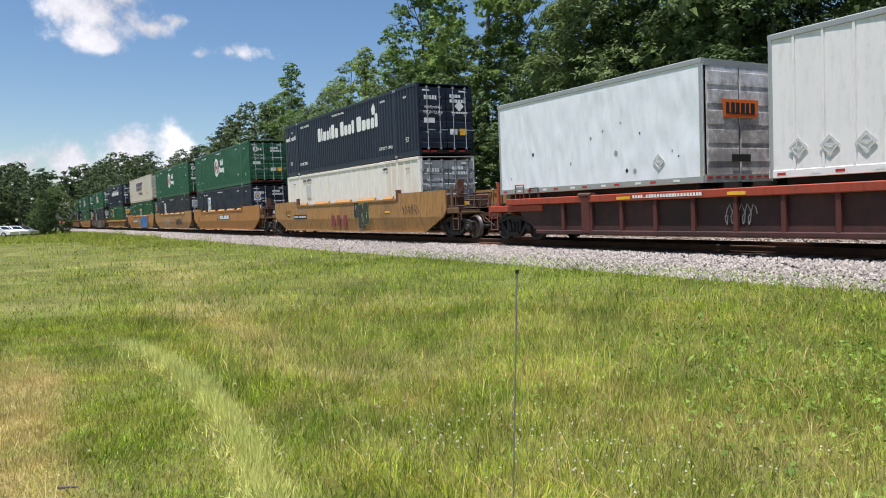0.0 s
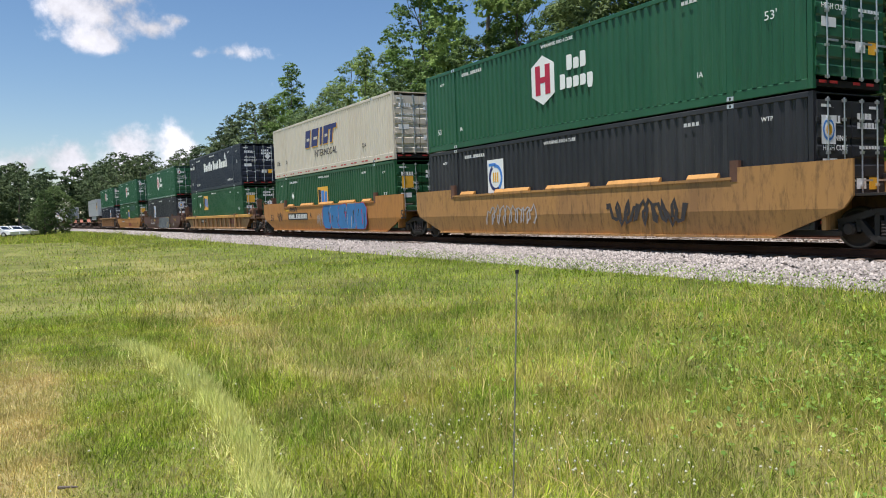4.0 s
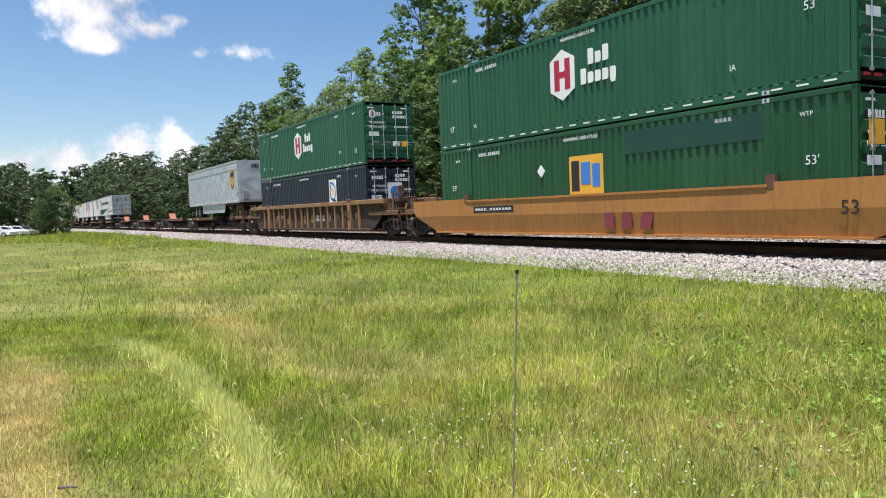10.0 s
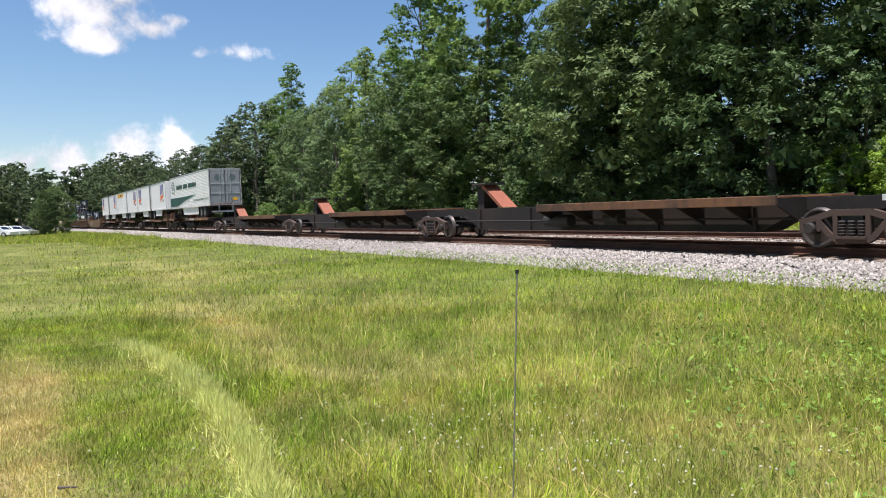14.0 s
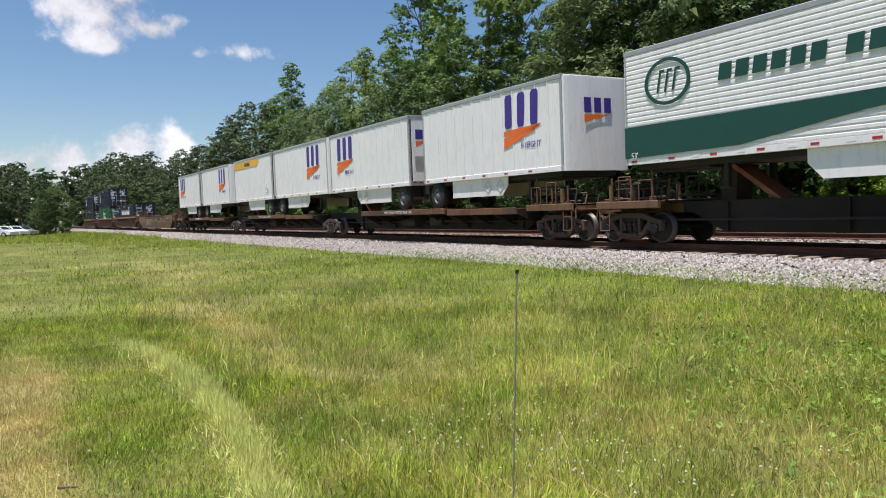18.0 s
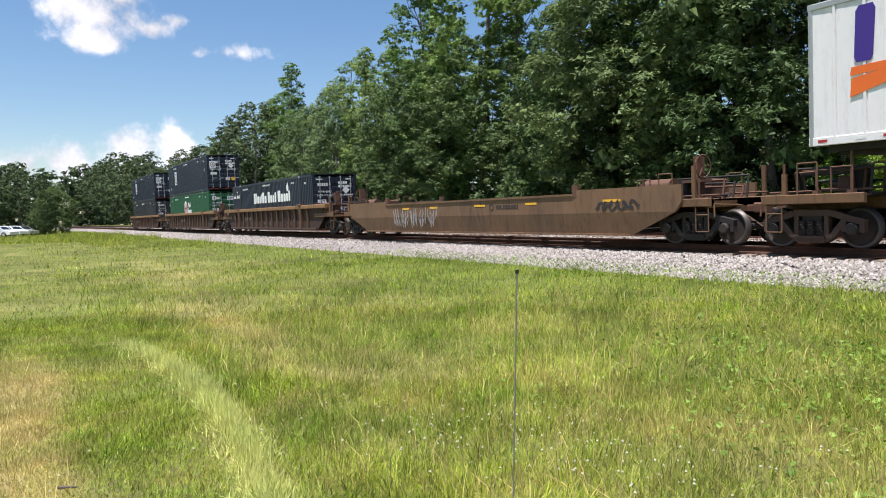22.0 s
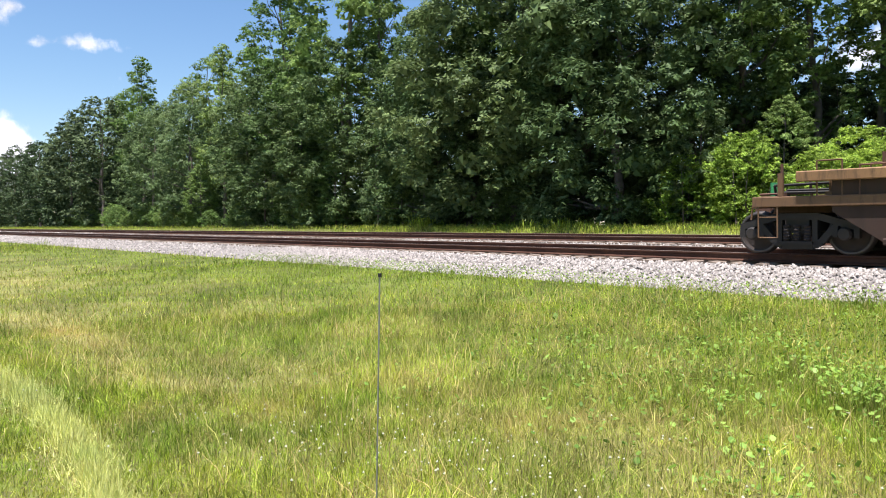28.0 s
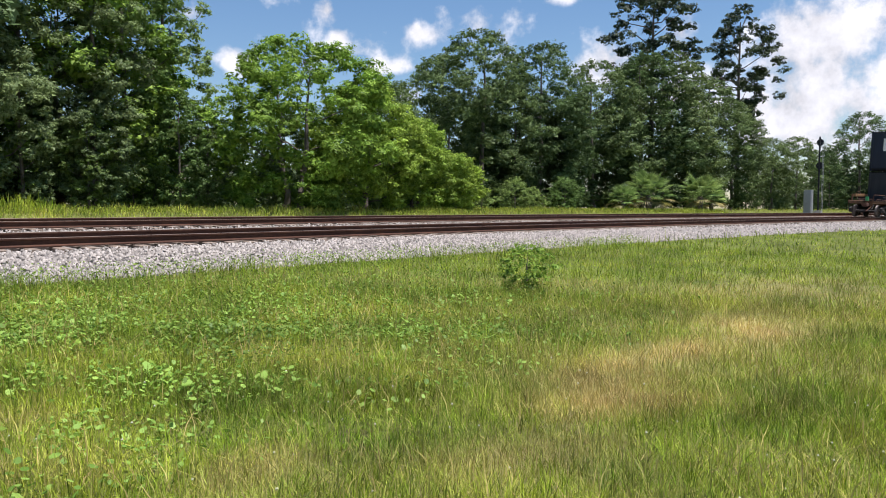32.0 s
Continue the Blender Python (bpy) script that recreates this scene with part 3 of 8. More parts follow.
def ballast_top(lat):
    """Height of the bed over the rails' plane."""
    return np.interp(lat, [-3.6, -3.0, -1.75, -1.35, 1.35, 2.2, 3.3, SECOND - 1.35, SECOND + 1.35, SECOND + 1.8, SECOND + 3.2, SECOND + 3.8],
                     [-0.60, -0.50, -0.26, -0.225, -0.225, -0.235, -0.235, -0.225, -0.225, -0.26, -0.72, -0.85])


def build_ballast():
    lats = np.array([-3.6, -3.0, -2.4, -1.75, -1.35, 0, 1.35, 2.2, 3.3, SECOND - 1.35, SECOND, SECOND + 1.35, SECOND + 1.8, SECOND + 3.2, SECOND + 3.8])
    st = np.concatenate([np.linspace(-700, -60, 12)[:-1], np.linspace(-60, 60, 241), np.linspace(60, 420, 60)[1:]])
    V = []
    for s in st:
        for a, h in zip(lats, ballast_top(lats)):
            jig = 0.02 * math.sin(s * 3.1 + a * 5) if -60 < s < 60 else 0
            V.append(line(float(s), float(a), float(h) - 0.03 + jig)[0])
    n = len(lats)
    i, j = np.meshgrid(np.arange(n - 1), np.arange(len(st) - 1))
    a = (j * n + i).ravel()
    F = np.stack([a, a + n, a + n + 1, a + 1], 1)
    bed = new("ballast_bed", raw_mesh("ballast_bed", np.array(V), F, BED))
    tagged(bed, "bank of pale crushed stone under the rails", "ballast", kind="structure")
    # loose stones over it
    R = np.random.RandomState(3)
    N = 66000
    s = np.concatenate([R.uniform(-26, 30, int(N * 0.68)), R.uniform(-75, 75, int(N * 0.26)), R.uniform(-160, -72, N - int(N * 0.68) - int(N * 0.26))])
    lat = np.where(R.rand(N) < 0.70, R.uniform(-3.3, -1.26, N), R.uniform(0.8, SECOND + 1.4, N))
    h = ballast_top(lat)
    P = np.array([line(float(a), float(b), float(c))[0] for a, b, c in zip(s, lat, h)])
    P[:, 2] += R.normal(size=N) * 0.014
    size = R.uniform(0.020, 0.046, N) * np.where(np.abs(s) > 72, 2.3, np.where(np.abs(s) > 30, 1.3, 1.0))
    base = np.array([(1, 0, -0.3), (-0.2, 0.9, -0.3), (-0.8, -0.5, -0.3), (0.35, -0.9, -0.2), (0.5, 0.45, 0.7), (-0.5, 0.2, 0.75), (0.1, -0.5, 0.65)])
    tri = np.array([(0, 1, 4), (1, 5, 4), (1, 2, 5), (2, 6, 5), (2, 3, 6), (3, 0, 6), (0, 4, 6), (4, 5, 6)])
    ang = R.uniform(0, 6.28, N)
    c, n_ = np.cos(ang), np.sin(ang)
    jit = base[None] * R.uniform(0.65, 1.35, (N, 7, 3))
    jit = jit * size[:, None, None]
    jit[..., 2] += jit[..., 0] * R.normal(size=(N, 1)) * 0.28 + jit[..., 1] * R.normal(size=(N, 1)) * 0.28
    W = np.stack([jit[..., 0] * c[:, None] - jit[..., 1] * n_[:, None], jit[..., 0] * n_[:, None] + jit[..., 1] * c[:, None], jit[..., 2]], 2) + P[:, None, :]
    F = (tri[None] + 7 * np.arange(N)[:, None, None]).reshape(-1, 3)
    ob = new("ballast_stones", raw_mesh("ballast_stones", W.reshape(-1, 3), F, BALLAST))
    tagged(ob, "loose angular pale grey and pinkish crushed stones", "gravel", kind="stuff")


# ---------- grass and weeds ----------


def blades(name, x, y, height, width, mat, label, seed, lean=1.0, bent=True, dry=None):
    """Blades of grass, tilted every way: bent where they are near, straight where they are far."""
    R = np.random.RandomState(seed)
    n = len(x)
    z = turf_z(x, y) - 0.006
    a = R.uniform(0, 6.283, n)
    face = R.uniform(0, 6.283, n)
    tilt = np.clip(0.08 + lean * 0.62 * R.rand(n) ** 1.2, 0, 1.42)
    wx, wy = np.cos(face) * width / 2, np.sin(face) * width / 2
    up = height * np.cos(tilt) + 0.012
    lx, ly = np.cos(a) * height * np.sin(tilt), np.sin(a) * height * np.sin(tilt)
    tip = np.stack([x + lx, y + ly, z + up], 1)
    if dry is None:
        dry = dryness(x, y) + R.uniform(-0.25, 0.25, n) + 0.20 * bumps(x, y, 0.23, 5.0) + 0.12 * bumps(x, y, 0.09, 3.0) + (R.rand(n) < 0.06) * 0.5
    d = np.clip(dry, 0, 1)
    if bent:
        mid = np.stack([x + lx * 0.34, y + ly * 0.34, z + up * 0.60], 1)
        w3 = np.stack([wx, wy, 0 * wx], 1)
        V = np.stack([np.stack([x, y, z], 1), mid + w3, mid - w3, tip], 1).reshape(-1, 3)
        b = 4 * np.arange(n)[:, None]
        F = np.concatenate([b + np.array([[0, 1, 2]]), b + np.array([[2, 1, 3]])], 1).reshape(-1, 3)
        k = 4
    else:
        V = np.stack([np.stack([x - wx, y - wy, z], 1), np.stack([x + wx, y + wy, z], 1), tip], 1).reshape(-1, 3)
        F = 3 * np.arange(n)[:, None] + np.array([[0, 1, 2]])
        k = 3
    ob = new(name, raw_mesh(name, V, F, mat, np.repeat(d, k)))
    tagged(ob, label, "grass", kind="stuff")
    return ob


def scatter(R, n, r0, r1, a0=-97, a1=86, power=1.0):
    """Places in a fan round the camera, from r0 to r1 metres off."""
    r = r0 + (r1 - r0) * R.rand(n) ** power
    a = np.radians(R.uniform(a0, a1, n))
    return r * np.sin(a), r * np.cos(a)


def grass_height(x, y):
    d = dryness(x, y)
    track = np.clip((-x - 0.8) / 1.2, 0, 1) * np.exp(-((y - lane_y(x) + 0.05) / 0.24) ** 2) * np.clip((x + 12.5) / 2.5, 0, 1)
    mown = np.where((x < -1.0) & (y < lane_y(x) + 0.1), 0.52, 1.0) * (1 - 0.72 * track)
    edge = 1 + np.exp(-((y + bend_y(x) - 11.9) / 0.7) ** 2) * (0.6 + 0.7 * bumps(x, y, 0.7, 8.0))
    side = np.interp(x, [-14, -5, 0, 8], [0.70, 0.74, 1.08, 1.0])
    return (0.122 + 0.042 * bumps(x, y, 0.9, 1.0) + 0.032 * bumps(x, y, 0.3, 2.0) + 0.036 * bumps(x, y, 0.085, 6.0)) * (1.15 - 0.55 * d) * mown * edge * side


def build_grass():
    R = np.random.RandomState(11)
    for k, (n, r0, r1, w, p) in enumerate(((200000, 2.5, 7.2, 0.0046, 0.95), (260000, 5.2, 12.8, 0.0072, 0.85), (150000, 11.5, 26.0, 0.013, 1.0), (110000, 24.0, 80.0, 0.030, 1.0))):
        x, y = scatter(R, n, r0, r1, power=p)
        keep = (y + bend_y(x) < 12.55 + 0.35 * bumps(x, y, 0.5, 3.0) + 0.30 * bumps(x, 0 * x, 1.7, 5.0)) & (y > -4.0)
        x, y = x[keep], y[keep]
        h = grass_height(x, y) * R.uniform(0.4, 1.4, len(x)) * (1 + 0.12 * k)
        blades("meadow_grass", x, y, h, w * R.uniform(0.7, 1.4, len(x)), GRASS, "rough green meadow grass with straw-coloured dry blades", 20 + k, lean=2.0, bent=k == 0)
    # the far end of the field, and tall weeds beside the bed there
    x, y = scatter(R, 30000, 70.0, 150.0, -93, -76)
    keep = y + bend_y(x) < 12.3
    blades("meadow_grass", x[keep], y[keep], R.uniform(0.12, 0.34, keep.sum()), R.uniform(0.04, 0.08, keep.sum()), GRASS, "rough green meadow grass with straw-coloured dry blades", 25, lean=1.6, bent=False)
    x = R.uniform(-118, -42, 14000)
    y = R.uniform(5.2, 11.5, len(x))
    tall_ = np.clip(0.15 + 0.9 * bumps(x, y, 3.4, 2.0) + 0.5 * np.exp(-((x + 82) / 16) ** 2), 0.1, 1.15)
    blades("tall_weeds", x, y, tall_ * R.uniform(0.25, 0.90, len(x)), R.uniform(0.018, 0.036, len(x)), GRASS, "tall pale green weeds beside the stone bed", 26, lean=1.2, bent=True, dry=R.uniform(0.0, 0.45, len(x)))
    # short turf of the mown lane
    x, y = R.uniform(-14, -1.2, 70000), R.uniform(-1.2, 2.2, 70000)
    keep = np.hypot(x, y) > 2.4
    x, y = x[keep], y[keep]
    blades("mown_turf", x, y, R.uniform(0.03, 0.085, len(x)), R.uniform(0.004, 0.008, len(x)), GRASS, "short mown turf, pale and partly straw-coloured", 29, lean=2.0, bent=False)
    # the pale wheel track, its grass pressed flat
    x = -1.6 - 9.0 * R.rand(22000)
    y = lane_y(x) + R.normal(size=len(x)) * np.interp(x, [-12, -3], [0.062, 0.044]) * np.where(R.rand(len(x)) < 0.3, 2.3, 1.0)
    keep = (np.hypot(x, y) > 2.4) & (R.rand(len(x)) < np.clip((x + 10.8) / 2.6, 0, 1))
    x, y = x[keep], y[keep]
    blades("pressed_grass", x, y, R.uniform(0.07, 0.15, len(x)), R.uniform(0.006, 0.011, len(x)), PRESSED, "pale yellow-green grass pressed flat by wheels", 30, lean=2.4, bent=False, dry=R.uniform(0.0, 0.5, len(x)))
    # round the camera's foot and behind it
    for n, r0, r1, a0, a1, w in ((26000, 0.0, 2.7, 0, 360, 0.008), (60000, 2.5, 16.0, 84, 265, 0.014), (40000, 15.0, 60.0, 84, 265, 0.04)):
        x, y = scatter(R, n, r0, r1, a0, a1, power=0.6)
        blades("meadow_grass", x, y, grass_height(x, y) * R.uniform(0.3, 1.0, len(x)), w * R.uniform(0.7, 1.4, len(x)), GRASS, "rough green meadow grass with straw-coloured dry blades", 27, lean=1.45, bent=False)
    # thin pale stems, standing or fallen across the grass
    x, y = scatter(R, 48000, 2.8, 14.0, power=0.8)
    keep = (y + bend_y(x) < 11.8) & ((y > 1.8) | (x > -1.5)) & (R.rand(len(x)) < 0.55 + 0.5 * bumps(x, y, 0.8, 9.0))
    x, y = x[keep], y[keep]
    blades("dry_stems", x, y, R.uniform(0.14, 0.36, len(x)), R.uniform(0.0028, 0.005, len(x)) * (1 + np.hypot(x, y) / 14), GRASS, "thin straw-coloured seed stems above the grass", 35, lean=1.9, bent=True, dry=R.uniform(0.3, 1.0, len(x)))
    # straw lying on the scorched patches
    x, y = scatter(R, 90000, 3.2, 13.0, power=0.8)
    keep = R.rand(len(x)) < np.clip((dryness(x, y) - 0.48) * 2.2, 0, 1)
    x, y = x[keep], y[keep]
    blades("straw", x, y, R.uniform(0.08, 0.24, len(x)), R.uniform(0.004, 0.007, len(x)), GRASS, "bleached straw lying on scorched patches", 36, lean=2.6, bent=False, dry=R.uniform(0.7, 1.0, len(x)))
    # strip beyond the tracks
    x = R.uniform(-170, 110, 60000)
    x = np.where(R.rand(len(x)) < 0.6, R.uniform(-40, 60, len(x)), x)
    y = R.uniform(24.8, 29.6, len(x)) - bend_y(x)
    blades("bank_grass", x, y, R.uniform(0.12, 0.38, len(x)) * (1 + 0.5 * bumps(x, y, 1.6, 4.0)), R.uniform(0.016, 0.030, len(x)), GRASS, "tall bright green grass on the bank behind the tracks", 31, lean=1.5, bent=True, dry=R.uniform(0.0, 0.35, len(x)))


def build_bank_weeds():
    """Feathery weeds that stand over the bank's grass."""
    R = np.random.RandomState(41)
    x, y, h = [], [], []
    for cx, cy, n, tall_, wide in ((4.2, 27.6, 700, 1.9, 0.34), (3.3, 27.9, 420, 1.5, 0.26), (5.3, 27.8, 520, 1.7, 0.32), (8.3, 27.8, 620, 1.35, 0.42), (1.2, 28.2, 220, 1.2, 0.3), (-6.0, 27.2, 500, 0.75, 1.4), (10.2, 28.2, 350, 0.8, 0.8), (-34, 28.0, 500, 1.2, 0.8), (-12, 27.6, 500, 0.7, 1.6), (-24, 27.8, 500, 0.8, 2.2)):
        x.append(R.normal(cx, wide, n))
        y.append(R.normal(cy, 0.45, n))
        h.append(0.72 * tall_ * R.uniform(0.25, 1.0, n) * np.exp(-((x[-1] - cx) / (1.6 * wide)) ** 2) * (1 + 0.35 * bumps(x[-1], y[-1], 0.16, cx)))
    x, y, h = np.concatenate(x), np.concatenate(y), np.concatenate(h) + 0.2
    blades("feathery_weeds", x, y, h, R.uniform(0.025, 0.055, len(x)), GRASS, "tall feathery light green weeds on the bank", 43, lean=0.8, bent=True, dry=R.uniform(0, 0.12, len(x)))


def build_weeds():
    """Low broad leaves, clover heads and taller weeds at the bed's edge."""
    R = np.random.RandomState(5)
    n = 26000
    x, y = R.normal(2.5, 4.6, n), R.normal(8.7, 2.0, n)
    k2 = 16000
    x = np.concatenate([x, R.uniform(-24, 24, k2)])
    y = np.concatenate([y, 12.0 - bend_y(x[-k2:]) + R.normal(0, 0.45, k2)])
    keep = (y + bend_y(x) < 12.7) & (y > 3.2)
    x, y = x[keep], y[keep]
    n = len(x)
    z = turf_z(x, y) + R.uniform(0.04, 0.20, n) + np.where(y > 11.4, R.uniform(0, 0.2, n), 0)
    sz = R.uniform(0.009, 0.022, n) * (1 + 0.5 * (R.rand(n) < 0.08))
    a = R.uniform(0, 6.283, n)
    tilt = R.uniform(-1.1, 1.1, n)
    ux, uy, uz = np.cos(a) * sz, np.sin(a) * sz, tilt * sz
    vx, vy, vz = -np.sin(a) * sz * 0.75, np.cos(a) * sz * 0.75, R.uniform(-0.5, 0.5, n) * sz
    c = np.stack([x, y, z], 1)
    U, W = np.stack([ux, uy, uz], 1), np.stack([vx, vy, vz], 1)
    V = np.stack([c - U, c - W - U * 0.2, c + U, c + W + U * 0.1], 1).reshape(-1, 3)
    F = (np.array([[0, 1, 2, 3]]) + 4 * np.arange(n)[:, None])
    tagged(new("broadleaf_weeds", raw_mesh("broadleaf_weeds", V, F, WEED)), "low bright green broad-leaved weeds in the grass", "weeds", kind="stuff")
    # round leaves held level on thin stalks, in drifts
    n = 46000
    x, y = R.normal(2.2, 3.4, n), R.normal(7.4, 2.1, n)
    keep = (y + bend_y(x) < 11.6) & (y > 3.6) & (R.rand(n) < 0.35 + 0.75 * bumps(x, y, 0.55, 1.7) + 0.35 * bumps(x, y, 1.7, 3.0))
    x, y = x[keep], y[keep]
    n = len(x)
    z = turf_z(x, y) + grass_height(x, y) * R.uniform(0.45, 1.05, n)
    r = R.uniform(0.010, 0.024, n) * (1 + 0.5 * (R.rand(n) < 0.12))
    ax, ay = R.normal(size=n) * 0.38, R.normal(size=n) * 0.38
    ang = R.uniform(0, 6.283, n)[:, None] + np.arange(6)[None] * (2 * math.pi / 6)
    dx, dy = np.cos(ang) * r[:, None], np.sin(ang) * r[:, None]
    V = np.stack([x[:, None] + dx, y[:, None] + dy, z[:, None] + dx * ax[:, None] + dy * ay[:, None]], 2).reshape(-1, 3)
    F = np.arange(6)[None] + 6 * np.arange(n)[:, None]
    tagged(new("pennywort", raw_mesh("pennywort", V, F, ROUND)), "low round bright green leaves in drifts through the grass", "weeds", kind="stuff")
    n = 200
    x, y = scatter(R, n, 3.0, 7.5)
    x, y = np.concatenate([x, R.normal(-3.3, 0.75, 120), R.normal(-4.3, 0.4, 40)]), np.concatenate([y, R.normal(3.0, 0.38, 120), R.normal(2.4, 0.25, 40)])
    keep = (y < 9) & (np.hypot(x, y) > 2.8)
    x, y = x[keep], y[keep]
    sh = Shape()
    for px, py in zip(x, y):
        pz = float(turf_z(px, py)) + R.uniform(0.10, 0.20)
        r = R.uniform(0.006, 0.011)
        sh.add([(px + r, py, pz), (px - r, py, pz), (px, py + r, pz), (px, py - r, pz), (px, py, pz + r), (px, py, pz - r)],
               [(0, 2, 4), (2, 1, 4), (1, 3, 4), (3, 0, 4), (2, 0, 5), (1, 2, 5), (3, 1, 5), (0, 3, 5)])
    tagged(new("clover_flowers", sh.mesh("clover_flowers", FLOWER)), "scattered small white clover flower heads", "flowers", kind="stuff")

# ---------- trees ----------


def leaf_cloud(R, centres, radii, n, size, flat=0.35, squash=0.8, sprays=11, core=0.09):
    """Leaves on sprays round many clumps, with a shaded core of large leaves in each. Returns verts and triangles."""
    k = len(centres)
    w = radii ** 2

    def ways(m):
        d = R.normal(size=(m, 3))
        return d / np.linalg.norm(d, axis=1)[:, None]
    out = ways(k * sprays).reshape(k, sprays, 3)
    out[..., 2] = np.where(out[..., 2] < -0.30, -out[..., 2], out[..., 2])
    tips = centres[:, None] + out * (radii[:, None, None] * R.uniform(0.55, 1.08, (k, sprays, 1))) * np.array([1, 1, squash])
    pick, which = R.choice(k, n, p=w / w.sum()), R.randint(0, sprays, n)
    d = ways(n)
    c = tips[pick, which] + d * (radii[pick] * 0.36 * R.rand(n) ** 0.5)[:, None] * np.array([1, 1, 0.55])
    nrm = d * 0.35 + out[pick, which] * (0.55 - 0.5 * flat) + R.normal(size=(n, 3)) * 0.25 + np.array([0, 0, flat + 0.15])
    s = size * R.uniform(0.55, 1.35, n)
    m = int(n * core)
    if m:
        pc = R.choice(k, m, p=w / w.sum())
        c = np.concatenate([c, centres[pc] + ways(m) * (radii[pc] * 0.62 * R.rand(m) ** 0.4)[:, None] * np.array([1, 1, squash])])
        nrm = np.concatenate([nrm, ways(m) + np.array([0, 0, 0.4])])
        s = np.concatenate([s, np.minimum(radii[pc] * R.uniform(0.16, 0.30, m), 2.6 * size)])
    nrm /= np.linalg.norm(nrm, axis=1)[:, None]
    u = np.cross(nrm, R.normal(size=(len(c), 3)))
    u /= np.linalg.norm(u, axis=1)[:, None]
    v = np.cross(nrm, u)
    s = s[:, None]
    V = np.stack([c - u * s * 0.7 - v * s * 0.5, c - u * s * 0.5 + v * s * 0.55, c + u * s], 1).reshape(-1, 3)
    F = np.array([[0, 1, 2]]) + 3 * np.arange(len(c))[:, None]
    return V, F


def limb_path(R, a, b, sag, n=4):
    a, b = Vector(a), Vector(b)
    pts = []
    for i in range(n + 1):
        t = i / n
        p = a.lerp(b, t)
        p.z += sag * math.sin(math.pi * t)
        if 0 < i < n:
            p += Vector(R.normal(size=3) * 0.05 * (b - a).length)
        pts.append(p)
    return pts


def limb(shape, pts, r0, r1, n=7):
    for i in range(len(pts) - 1):
        t0, t1 = i / (len(pts) - 1), (i + 1) / (len(pts) - 1)
        shape.tube(pts[i], pts[i + 1], r0 + (r1 - r0) * t0, r0 + (r1 - r0) * t1, n, caps=False)


def tree_model(name, seed, height, crown_low, spread, leaves, size, mat, label, category="tree", clump=1.0, lumps=90, trunk_r=0.2, stems=1, whorl=False, shape=1.0, shell=0.30, arms=9):
    """A tree: tapered trunk, forked limbs, and a crown of leaves set on clumps that fill an uneven outline."""
    R = np.random.RandomState(seed)
    ob = thing(name, label, category)
    lobes = [(R.uniform(0, 6.28), R.uniform(crown_low, 0.9), R.uniform(-0.35, 0.4)) for _ in range(9)]

    def reach(t, a):
        """The crown's half width at height share t and bearing a."""
        k = min(1.0, max(0.0, (t - crown_low) / (1.0 - crown_low)))
        r = spread * (math.sin(math.pi * min(1, 0.16 + 0.80 * k)) ** 0.75) * (1.0 - 0.35 * (1 - shape) * k)
        for la, lt, lk in lobes:
            r *= 1 + lk * max(0, math.cos(a - la)) ** 3 * math.exp(-((t - lt) / 0.13) ** 2)
        return r

    paths = []
    for st in range(stems):
        trunk = Shape()
        foot = Vector((R.normal() * 0.4, R.normal() * 0.4, 0)) if stems > 1 else Vector((0, 0, 0))
        head = Vector((foot.x * 2.0 + R.normal() * 0.02 * height * (not whorl), foot.y * 2 + R.normal() * 0.02 * height * (not whorl), height * (0.93 if stems == 1 else R.uniform(0.6, 0.85))))
        path = [foot.lerp(head, i / 7) + Vector((R.normal() * 0.007 * height, R.normal() * 0.007 * height, 0)) * ((0.3 if whorl else 1) if 0 < i < 7 else 0) for i in range(8)]
        path[0].z = -0.15
        limb(trunk, path, trunk_r, trunk_r * 0.16, 9)
        trunk.tube(foot - Vector((0, 0, 0.15)), foot + Vector((0, 0, 0.5)), trunk_r * 1.5, trunk_r, 9, caps=False)
        part("trunk", trunk, BARK, ob, smooth=True)
        paths.append(path)
    C, rad = [], []
    ends = []
    for i in range(lumps):
        t = crown_low + (1.0 - crown_low) * (i + R.rand()) / lumps
        a = i * 2.39996 + R.uniform(-0.6, 0.6)
        full = reach(t, a)
        if whorl:
            t = crown_low + (1.0 - crown_low) * (int((i / lumps) * 9) + 0.5 + R.uniform(-0.5, 0.5)) / 9
            full = reach(t, a)
        r = full * R.uniform(shell, 1.0) ** 0.6
        c = Vector((math.cos(a) * r, math.sin(a) * r, t * height))
        C.append(np.array(c))
        rad.append(clump * R.uniform(0.6, 1.15) * (0.55 + 0.45 * min(1, full / spread)))
        if r > 0.5 * full:
            ends.append((c, t))
    for j in sorted(R.choice(len(ends), min(len(ends), arms), replace=False)):
        c, t = ends[j]
        path = paths[j % len(paths)]
        zf = max(0.08, min(0.95, (t - 0.10) if not whorl else t - 0.02)) * (len(path) - 1)
        k = min(int(zf), len(path) - 2)
        base = path[k].lerp(path[k + 1], zf - k)
        sh = Shape()
        limb(sh, limb_path(R, base, c, -0.05 * (c - base).length, 3), trunk_r * 0.34 * (1.1 - t * 0.6), trunk_r * 0.06, 6)
        part("limb", sh, BARK, ob, smooth=True)
    V, F = leaf_cloud(R, np.array(C), np.array(rad), leaves, size, squash=0.72 if whorl else 0.75)
    V[:, 2] = np.maximum(V[:, 2], 0.05)
    part("crown", raw_mesh("crown", V, F, mat), None, ob)
    return ob


